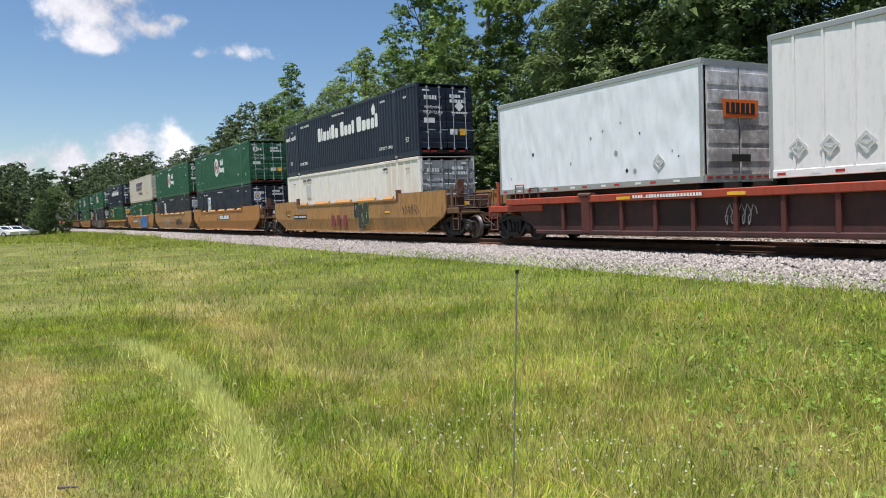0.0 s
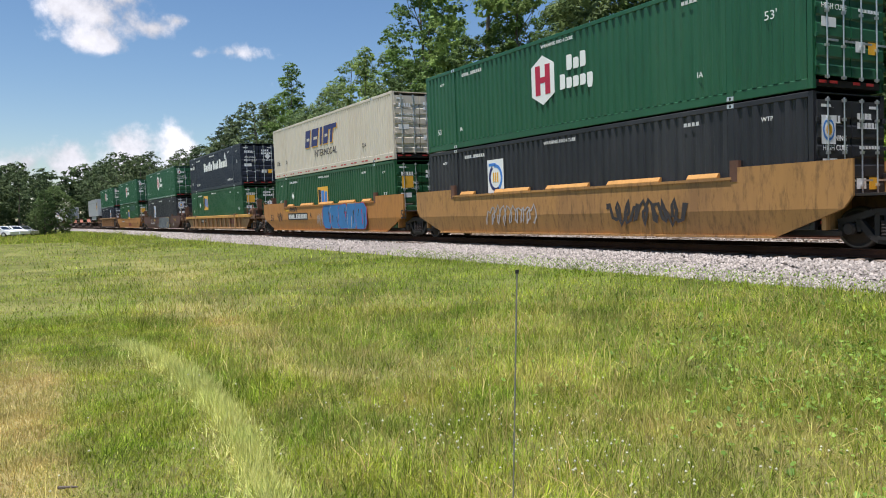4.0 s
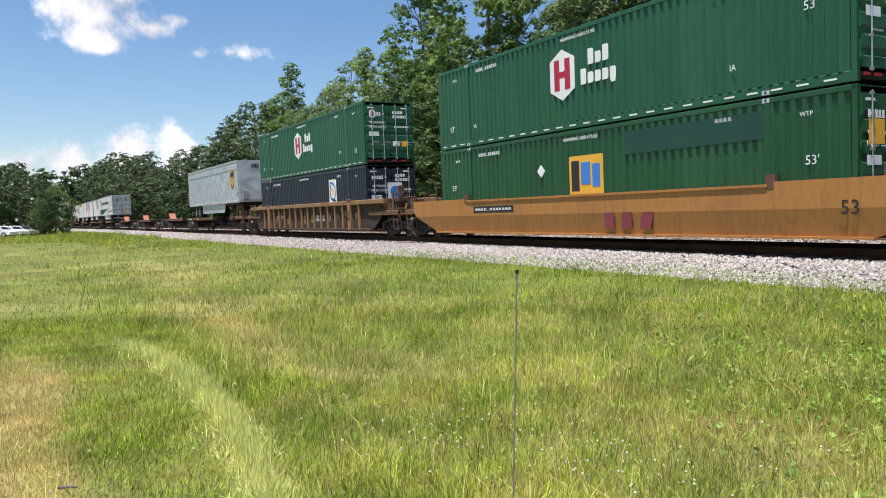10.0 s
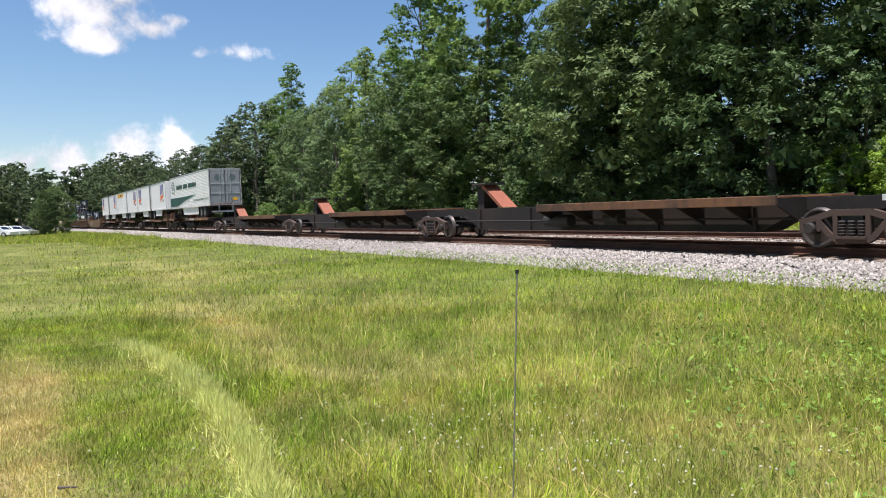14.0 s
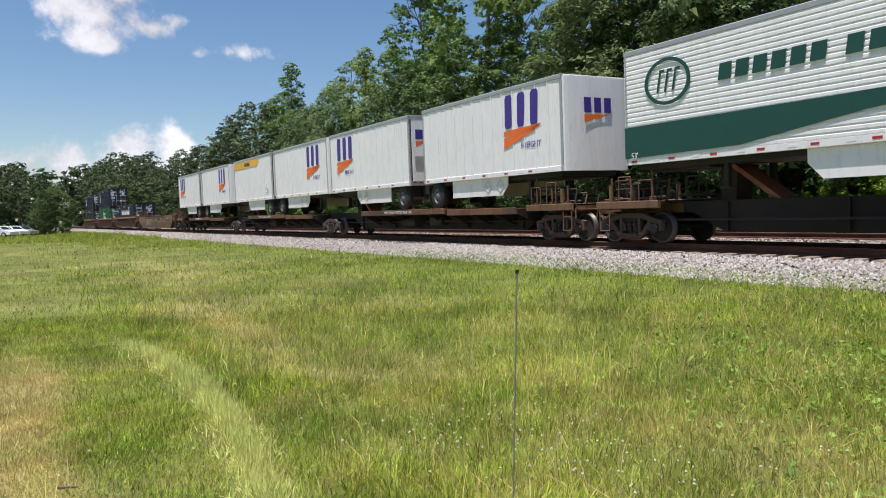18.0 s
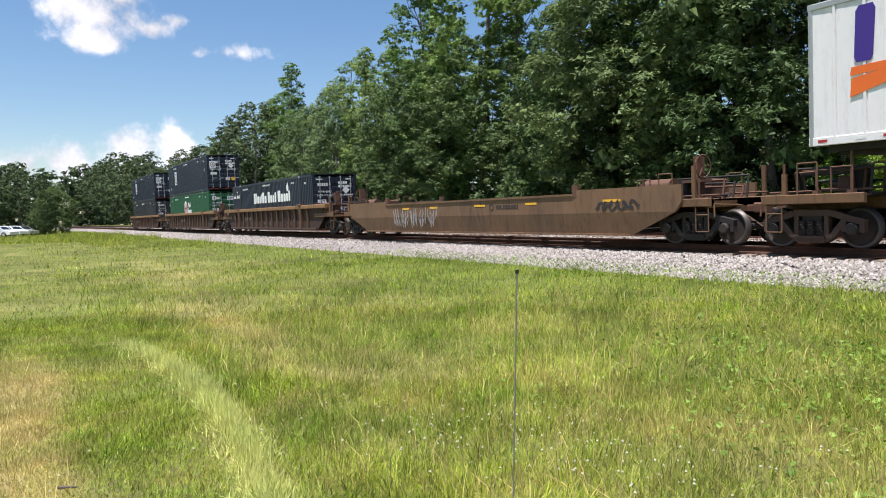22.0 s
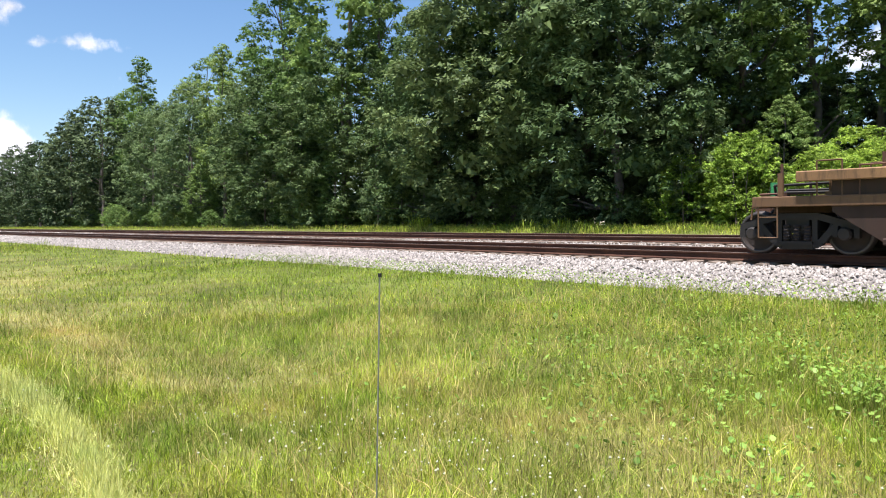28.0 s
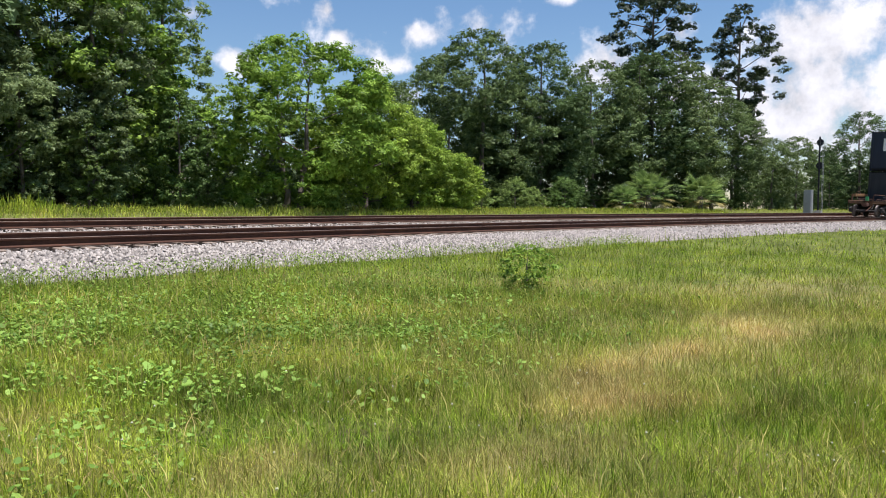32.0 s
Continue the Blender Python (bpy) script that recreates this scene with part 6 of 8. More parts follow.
def tyre_wheel(parent, x, y, z, r=0.5, w=0.26):
    t = part("tyre", shared(("tyre", r), lambda: Shape().lathe_y(0, 0, [(r * 0.56, -w / 2), (r * 0.93, -w / 2), (r, -w / 2 + 0.035), (r, w / 2 - 0.035), (r * 0.93, w / 2), (r * 0.56, w / 2)], 28), "tyre", RUBBER, True), None, parent, "black rubber tyre", at=(x, y, z))
    part("rim", shared(("rim", r), lambda: Shape().lathe_y(0, 0, [(r * 0.58, -w / 2 + 0.01), (r * 0.55, -w / 2 + 0.02), (r * 0.48, -w / 2 + 0.10), (r * 0.30, -w / 2 + 0.09), (r * 0.24, -w / 2 + 0.01), (r * 0.10, -w / 2 - 0.01), (0.001, -w / 2 - 0.01)], 24), "rim", RIM, True), None, t, "dull steel rim")
    for i in range(8):
        a = i * math.pi / 4
        part("wheel_hole", shared("whole", lambda: Shape().slab_y(disc(0, 0, 0.035, 0.035, 8), 0, 0.01), "wheel_hole", BLACKP), None, t, at=(0.40 * r * math.cos(a), -w / 2 + 0.082, 0.40 * r * math.sin(a)))


TRAILERS = []


def trailer(kind, label, u, length, nose=1, floor=2.13, top=5.02, deck=1.13, skin=None, tandem=False, skirt=True, round_nose=False, wheels=True, group="trailers on the train"):
    """A road trailer riding on the train. nose: +1 forward, -1 backward. Heights over the rails."""
    skin = skin or TRAILER_W
    ob = thing("semi_trailer" if length > 10 else "pup_trailer", label, "trailer", group)
    h = length / 2
    f = nose
    z0, z1 = floor - deck, top - deck
    for s in (-1, 1):
        if kind == "ribbed":
            def wall():
                n = 22
                step = (z1 - z0 - 0.3) / n
                o = [(0.04, z0 + 0.16)]
                for i in range(n):
                    a = z0 + 0.16 + step * i
                    o += [(0.0, a), (-0.013, a + step * 0.10), (-0.013, a + step * 0.62), (0.0, a + step * 0.78)]
                o += [(0.0, z1 - 0.14), (0.04, z1 - 0.14)]
                return Shape().slab_x(o, -h, h)
            me = shared(("ribwall", length), wall, "side_wall", skin)
        elif kind == "panel":
            def wall():
                n = int(length / 0.61)
                o = [(-h, 0.04)]
                for i in range(n):
                    x = -h + i * length / n
                    p = length / n
                    o += [(x, 0.0), (x + p - 0.105, 0.010), (x + p - 0.092, 0.030), (x + p - 0.080, -0.012), (x + p - 0.026, -0.012), (x + p - 0.014, 0.030)]
                o += [(h, 0.0), (h, 0.04)]
                return Shape().prism([(x, y, z0 + 0.16) for x, y in o], [(x, y, z1 - 0.12) for x, y in o])
            me = shared(("panelwall", length, z0, z1), wall, "side_wall", skin)
        else:
            me = shared(("plain", length, z0, z1), lambda: Shape().box(-h, h, 0.0, 0.04, z0 + 0.16, z1 - 0.12), "side_wall", skin)
        part("side_wall", me, None, ob, at=Matrix.Translation((0, s * 1.295, 0)) @ (Matrix.Identity(4) if s < 0 else Matrix.Rotation(math.pi, 4, "Z")))
        part("top_rail", shared(("ttop", length, s), lambda: Shape().box(-h, h, -0.04, 0.046, -0.14, 0.0, 0.02) if s > 0 else Shape().box(-h, h, -0.046, 0.04, -0.14, 0.0, 0.02), "top_rail", ALU), None, ob, "dull metal rail", at=(0, s * 1.268, z1))
        part("bottom_rail", shared(("tbot", length, skin.name), lambda: Shape().box(-h, h, -0.045, 0.045, 0.0, 0.17, 0.012), "bottom_rail", skin if kind != "old" else ALU), None, ob, at=(0, s * 1.262, z0))
        for x in (-h + 0.05, h - 0.05):
            part("corner_post", shared(("tpost", z0, z1), lambda: Shape().box(-0.05, 0.05, -0.05, 0.05, z0, z1, 0.02), "corner_post", ALU), None, ob, at=(x, s * 1.262, 0))
        n = int(length / 1.25) * 2
        for i in range(n):
            x = -h + 0.3 + (length - 0.6) * (i + (0.2 if i % 2 else 0)) / n
            part("reflector", shared(("tr", i % 2), lambda: Shape().box(-0.10, 0.10, -0.004, 0, 0, 0.055), "reflector", REDR if i % 2 == 0 else WHITE), None, ob, at=(x, -1.308 if s < 0 else 1.312, z0 + 0.06))
    part("roof", Shape().box(-h, h, -1.26, 1.26, z1 - 0.05, z1 - 0.01), skin, ob)
    part("floor", Shape().box(-h + 0.05, h - 0.05, -1.24, 1.24, z0 + 0.02, z0 + 0.15), STEEL_DARK, ob)
    # nose
    if round_nose:
        o = [(1.27 * math.sin(a), 0.32 * (math.cos(a * 0.9) - math.cos(0.9 * math.pi / 2))) for a in np.linspace(-math.pi / 2, math.pi / 2, 13)]
        sh = Shape().prism([(f * (h + b * 0.45), a, z0) for a, b in o] + [(f * (h - 0.1), 1.27, z0), (f * (h - 0.1), -1.27, z0)], [(f * (h + b * 0.45), a, z1 - 0.06) for a, b in o] + [(f * (h - 0.1), 1.27, z1 - 0.06), (f * (h - 0.1), -1.27, z1 - 0.06)])
        part("nose", sh, skin, ob)
    else:
        part("nose", Shape().box(min(f * h, f * (h + 0.04)), max(f * h, f * (h + 0.04)), -1.24, 1.24, z0 + 0.02, z1 - 0.02, 0.02), skin, ob)
        part("nose_sill", Shape().box(min(f * h, f * (h + 0.05)), max(f * h, f * (h + 0.05)), -1.2, 1.2, z0 + 0.03, z0 + 0.2), ALU, ob)
    # tail: doors
    door_mat = DOOR_GREY if kind in ("ribbed",) else (DOOR_PEEL if kind == "old" else skin)
    for y0, y1 in ((-1.18, -0.02), (0.02, 1.18)):
        d = part("door", Shape().box(min(-f * h, -f * (h + 0.03)), max(-f * h, -f * (h + 0.03)), y0, y1, z0 + 0.2, z1 - 0.18, 0.01), door_mat, ob)
        if kind == "old":
            for zr in (1.55, 2.0, 2.45, 2.95, 3.4):
                part("door_slat", Shape().box(min(-f * (h + 0.03), -f * (h + 0.045)), max(-f * (h + 0.03), -f * (h + 0.045)), y0 + 0.04, y1 - 0.04, z0 + zr - 1.05, z0 + zr - 0.72, 0.006), door_mat, d)
            continue
        for ry in ((y1 - 0.12, y1 - 0.4) if y0 < -1 else (y0 + 0.12, y0 + 0.4)):
            part("lock_rod", Shape().tube((-f * (h + 0.06), ry, z0 + 0.15), (-f * (h + 0.06), ry, z1 - 0.15), 0.018, n=8), CHROME, d)
    part("tail_frame", Shape().box(min(-f * h, -f * (h + 0.035)), max(-f * h, -f * (h + 0.035)), -1.25, 1.25, z1 - 0.18, z1 - 0.02).box(min(-f * h, -f * (h + 0.045)), max(-f * h, -f * (h + 0.045)), -1.25, 1.25, z0, z0 + 0.2), ALU, ob)
    sh = Shape()
    for i in range(8):
        a = -1.2 + i * 0.3
        sh.box(min(-f * (h + 0.045), -f * (h + 0.05)), max(-f * (h + 0.045), -f * (h + 0.05)), a, a + 0.17, z0 + 0.10, z0 + 0.15)
    part("reflector", sh, REDR, ob)
    if wheels:
        xs = [-f * (h - 0.85)] if not tandem else [-f * (h - 2.2), -f * (h - 3.45)]
        for x in xs:
            for s in (-1, 1):
                tyre_wheel(ob, x, s * 1.10, 0.5)
                if tandem:
                    tyre_wheel(ob, x, s * 0.80, 0.5)
            part("axle", Shape().tube((x, -0.95, 0.5), (x, 0.95, 0.5), 0.07), STEEL_DARK, ob)
        xa = sum(xs) / len(xs)
        part("bogie_frame", Shape().box(xa - 1.3, xa + 1.3, -0.62, -0.48, 0.62, z0).box(xa - 1.3, xa + 1.3, 0.48, 0.62, 0.62, z0).box(xa - 0.1, xa + 0.1, -0.6, 0.6, 0.55, 0.75), STEEL_DARK, ob)
        part("underride_guard", Shape().box(min(-f * h, -f * (h - 0.1)), max(-f * h, -f * (h - 0.1)), -1.15, 1.15, 0.42, 0.54).box(min(-f * (h - 0.02), -f * (h - 0.1)), max(-f * (h - 0.02), -f * (h - 0.1)), -0.6, -0.5, 0.5, z0).box(min(-f * (h - 0.02), -f * (h - 0.1)), max(-f * (h - 0.02), -f * (h - 0.1)), 0.5, 0.6, 0.5, z0), ALU if tandem else STEEL_DARK, ob)
        xl = f * (h - (2.9 if tandem else 2.2))
        for s in (-1, 1):
            part("landing_leg", Shape().box(xl - 0.07, xl + 0.07, s * 0.85 - 0.07, s * 0.85 + 0.07, 0.28, z0, 0.01).box(xl - 0.14, xl + 0.14, s * 0.85 - 0.13, s * 0.85 + 0.13, 0.25, 0.29), STEEL_DARK, ob)
    part("underframe", Shape().box(-h + 0.3, h - 0.3, -1.1, 1.1, z0 - 0.13, z0 + 0.015), STEEL_DARK, ob, "dark steel underframe")
    if wheels:
        xm = max(abs(v) for v in xs) + 0.62
        for s in (-1, 1):
            part("mud_flap", Shape().box(-f * xm - 0.012, -f * xm + 0.012, s * 0.95 - 0.30, s * 0.95 + 0.30, 0.20, z0 - 0.1, 0.004), RUBBER, ob, "black rubber mud flap")
        part("upper_coupler", Shape().box(min(f * (h - 0.4), f * (h - 2.4)), max(f * (h - 0.4), f * (h - 2.4)), -0.9, 0.9, z0 - 0.20, z0 - 0.05, 0.02), STEEL_DARK, ob)
    if skirt:
        a, b = (-f * (h - 4.6), f * (h - 4.2)) if tandem else (-f * (h - 2.0), f * (h - 3.0))
        if tandem and kind == "ribbed":
            b = f * (h - 5.2)
        low = 0.33 if tandem else 0.38
        top_in = b
        for s in (-1, 1):
            o = [(a, low), (b - f * 0.35, low), (b, z0 - 0.30), (b, z0), (a, z0)]
            part("side_skirt", Shape().slab_y(o, s * 1.20 - 0.015, s * 1.20 + 0.015), skin, ob)
    TRAILERS.append((ob, u, deck))
    return ob

# ---------- running gear ----------
RED_RIB = paint("grimy_maroon_ribs", (0.10, 0.024, 0.018), 0.7, vary=0.35, dirt=(0.06, 0.025, 0.02), grain=3, dirty=0.7)
CARS = []


def coil_spring():
    """A ribbed column that reads as a coil: rings of changing radius along z."""
    sh = Shape()
    n, k = 10, 13
    for j in range(k):
        r = 0.078 if j % 2 else 0.058
        sh.v += [(r * math.cos(2 * math.pi * i / n), r * math.sin(2 * math.pi * i / n), j * 0.031) for i in range(n)]
    for j in range(k - 1):
        sh.f += [(j * n + i, j * n + (i + 1) % n, (j + 1) * n + (i + 1) % n, (j + 1) * n + i) for i in range(n)]
    return sh


def truck(parent, x, heavy=False, lattice=False):
    """A three-piece freight truck at x, rolling on the rails at height 0."""
    r = 0.42
    t = part("truck", shared("bolster", lambda: Shape().box(-0.22, 0.22, -1.05, 1.05, 0.42, 0.72, 0.04).tube((0, 0, 0.7), (0, 0, 0.82), 0.28, n=16), "truck", STEEL_DARK), None, parent, "grimy cast-steel truck", at=(x, 0, 0))

    def strut(sh, p, q, w, y0=-0.07, y1=0.07):
        dx, dz = q[0] - p[0], q[1] - p[1]
        ln = math.hypot(dx, dz)
        nx, nz = -dz / ln * w / 2, dx / ln * w / 2
        sh.slab_y([(p[0] - nx, p[1] - nz), (q[0] - nx, q[1] - nz), (q[0] + nx, q[1] + nz), (p[0] + nx, p[1] + nz)], y0, y1)

    def frame_():
        """An open cast frame: arched top, sagging bottom, columns round the spring nest, jaws at the ends."""
        sh = Shape()
        top_ = [(-1.14, 0.55), (-0.80, 0.63), (-0.42, 0.75), (0.42, 0.75), (0.80, 0.63), (1.14, 0.55)]
        low_ = [(-0.70, 0.56), (-0.46, 0.27), (-0.30, 0.18), (0.30, 0.18), (0.46, 0.27), (0.70, 0.56)]
        for line_, w in ((top_, 0.13), (low_, 0.12)):
            for p, q in zip(line_[:-1], line_[1:]):
                strut(sh, p, q, w)
        for x_ in (-0.34, 0.34):
            strut(sh, (x_, 0.2), (x_, 0.74), 0.10)
        for e in (-1, 1):
            strut(sh, (e * 1.09, 0.58), (e * 1.09, 0.34), 0.10)
            strut(sh, (e * 0.72, 0.62), (e * 0.70, 0.36), 0.09)
        strut(sh, (-0.32, 0.24), (0.32, 0.24), 0.06, -0.14, 0.14)
        return sh
    for s in (-1, 1):
        part("side_frame", shared("sframe", frame_, "side_frame", RUST_DARK if lattice else STEEL_DARK), None, t, at=(0, s * 1.02, 0))
        for i in range(3):
            part("spring", shared("spring", coil_spring, "spring", WHEEL_RUST), None, t, at=(-0.2 + i * 0.2, s * 1.07, 0.22))
        for wx in (-0.889, 0.889):
            def wheel_():
                return Shape().lathe_y(0, 0, [(0.12, -0.07), (0.16, -0.075), (0.30, -0.03), (r - 0.07, -0.045), (r - 0.055, -0.068), (r, -0.065), (r + 0.004, 0.03), (r + 0.028, 0.045), (r + 0.026, 0.065), (r - 0.05, 0.068), (0.25, 0.05), (0.10, 0.07)], 32)
            me = shared(("wheel",), wheel_, "wheel", WHEEL_RUST, True)
            if len(me.materials) < 2:
                me.materials.append(TREAD)
                for face in me.polygons:
                    far_out = [math.hypot(me.vertices[i].co.x, me.vertices[i].co.z) for i in face.vertices]
                    if min(far_out) > r - 0.06:
                        face.material_index = 1
            w = part("wheel", me, None, t, at=Matrix.Translation((wx, s * 0.755, r)) @ (Matrix.Identity(4) if s < 0 else Matrix.Rotation(math.pi, 4, "Z")))
            part("bearing_cap", shared("bcap", lambda: Shape().lathe_y(0, 0, [(0.001, -0.1), (0.10, -0.1), (0.13, -0.06), (0.13, 0.06), (0.001, 0.06)], 14), "bearing_cap", STEEL_DARK), None, t, at=(wx, s * 1.06, r))
    for wx in (-0.889, 0.889):
        part("axle", shared("axle", lambda: Shape().tube((0, -1.1, r), (0, 1.1, r), 0.08, n=10), "axle", STEEL_DARK), None, t, at=(wx, 0, 0))
    return t


def coupler(ob, x, s):
    part("coupler", Shape().box(min(x, x + s * 0.75), max(x, x + s * 0.75), -0.08, 0.08, 0.78, 0.95, 0.02).box(min(x + s * 0.62, x + s * 0.95), max(x + s * 0.62, x + s * 0.95), -0.14, 0.14, 0.74, 1.0, 0.04).tube((x + s * 0.3, -0.3, 0.85), (x + s * 0.85, -0.1, 0.42), 0.025, n=6), RUST, ob, "rusty knuckle coupler")


def ladder(ob, x, y, z0, z1, mat, w=0.38):
    sh = Shape()
    for a in (-w / 2, w / 2):
        sh.tube((x + a, y, z0), (x + a, y, z1), 0.016, n=6)
    n = max(2, int((z1 - z0) / 0.3))
    for i in range(n + 1):
        z = z0 + (z1 - z0) * i / n
        sh.tube((x - w / 2, y, z), (x + w / 2, y, z), 0.013, n=6)
    part("ladder", sh, mat, ob)


def grab(ob, x, y, z, w, hgt, mat):
    sh = Shape().tube((x, y, z), (x, y, z + hgt), 0.016, n=6).tube((x, y, z + hgt), (x + w, y, z + hgt), 0.016, n=6).tube((x + w, y, z + hgt), (x + w, y, z), 0.016, n=6)
    part("grab_iron", sh, mat, ob)


def platform_end(ob, s, mat, x_in, x_out, brake=False, top=1.05, joint=False):
    """The open deck over a truck, with posts, rails, ladders, pipes and the brake gear."""
    if mat not in (RED_CAR,):
        mat = GRIMY_TAN
    a, b = min(s * x_in, s * x_out), max(s * x_in, s * x_out)
    part("end_sill", Shape().box(a, b, -0.45, 0.45, 0.80, 1.08, 0.03), mat, ob)
    part("deck", Shape().box(a, b, -1.25, 1.25, 1.08, 1.13), STEEL_DARK, ob)
    if joint:
        return
    part("end_beam", Shape().box(min(s * (x_out - 0.12), s * x_out), max(s * (x_out - 0.12), s * x_out), -1.35, 1.35, 0.92, 1.14, 0.02), mat, ob)
    for y in (-1.32, 1.32):
        part("side_sill", Shape().box(a, b, y - 0.05, y + 0.05, 0.95, 1.15, 0.015), mat, ob)
        ladder(ob, s * (x_out - 0.3), y * 1.02, 0.35, 1.15, mat)
        for k in range(2):
            grab(ob, s * (x_in + 0.25 + k * 0.75), y, 1.13, s * 0.45, 0.55 + 0.12 * k, mat if k else RUST)
        part("post", Shape().box(s * (x_out - 0.55) - 0.05, s * (x_out - 0.55) + 0.05, y - 0.04, y + 0.04, 0.95, 1.95 if brake else 1.6, 0.01), mat, ob)
    R = random.Random(int(x_out * 100) + (7 if brake else 0) + (3 if s > 0 else 0))
    for k in range(3):
        px = s * (x_in + 0.35 + k * (x_out - x_in - 0.5) / 2.4)
        hi = R.uniform(1.55, 2.0)
        part("stanchion", Shape().tube((px, -1.18, 1.1), (px, -1.18, hi), 0.03, n=6).box(px - 0.07, px + 0.07, -1.24, -1.12, 1.1, 1.22), mat if k == 1 else RUST, ob)
    for k in range(5):
        z, y = R.uniform(1.2, 1.75), R.uniform(-1.15, 0.2)
        x0, x1 = sorted((s * (x_in + R.uniform(0.05, 0.5)), s * (x_out - R.uniform(0.1, 0.7))))
        part("brake_pipe", Shape().tube((x0, y, z), (x1, y, z + R.uniform(-0.06, 0.06)), 0.028, n=6).tube((x0, y, z), (x0, y + 0.1, 1.1), 0.028, n=6).tube((x1, y, z), (x1, y - 0.1, 1.1), 0.028, n=6), RUST if k % 2 else STEEL_DARK, ob)
    for k in range(2):
        bx, by = s * (x_in + R.uniform(0.4, 1.6)), R.uniform(-0.9, -0.3)
        part("valve_body", Shape().box(bx - 0.14, bx + 0.14, by - 0.12, by + 0.12, 1.13, R.uniform(1.4, 1.65), 0.03).tube((bx, by, 1.3), (bx + s * 0.3, by, 1.32), 0.06, n=8), STEEL_DARK if k else RUST, ob)
    part("cut_lever", Shape().tube((s * (x_out + 0.02), -1.3, 1.0), (s * (x_out + 0.04), -0.3, 0.95), 0.018, n=6).tube((s * (x_out + 0.02), -1.3, 1.0), (s * (x_out + 0.05), -1.32, 0.7), 0.018, n=6), mat, ob)
    part("hose", Shape().tube((s * x_out, -0.4, 0.9), (s * (x_out + 0.25), -0.42, 0.6), 0.03, n=6).tube((s * (x_out + 0.25), -0.42, 0.6), (s * (x_out + 0.5), -0.4, 0.55), 0.03, n=6), STEEL_DARK, ob)
    part("pipe_run", Shape().tube((a, -1.05, 1.2), (b, -1.05, 1.22), 0.025, n=6), RUST, ob)
    part("pipe_run", Shape().tube((a, 0.7, 1.25), (b, 0.7, 1.25), 0.025, n=6), RUST, ob)
    if brake:
        part("air_tank", Shape().tube((s * (x_in + 0.1), -0.75, 1.45), (s * (x_in + 1.0), -0.75, 1.45), 0.24, n=14).box(s * (x_in + 0.5) - 0.1, s * (x_in + 0.5) + 0.1, -0.9, -0.6, 1.1, 1.3), RUST, ob, "brown air reservoir", smooth=False)
        w = Shape()
        cx, cz = s * (x_out - 0.75), 1.95
        for i in range(20):
            t0, t1 = 2 * math.pi * i / 20, 2 * math.pi * (i + 1) / 20
            w.tube((cx, -0.75 + 0.28 * math.cos(t0), cz + 0.28 * math.sin(t0)), (cx, -0.75 + 0.28 * math.cos(t1), cz + 0.28 * math.sin(t1)), 0.016, n=5)
        for i in range(3):
            t0 = 2 * math.pi * i / 3
            w.tube((cx, -0.75, cz), (cx, -0.75 + 0.28 * math.cos(t0), cz + 0.28 * math.sin(t0)), 0.012, n=5)
        part("brake_wheel", w, RUST, ob)
        part("brake_stand", Shape().box(cx - s * 0.12 - 0.06, cx - s * 0.12 + 0.06, -0.9, -0.6, 1.1, 2.2, 0.02).box(cx - 0.5, cx + 0.1, -0.95, -0.55, 1.55, 1.62), RUST, ob)
        part("valve_box", Shape().box(s * (x_in + 1.2) - 0.2, s * (x_in + 1.2) + 0.2, 0.2, 0.8, 1.13, 1.65, 0.04), RUST, ob)


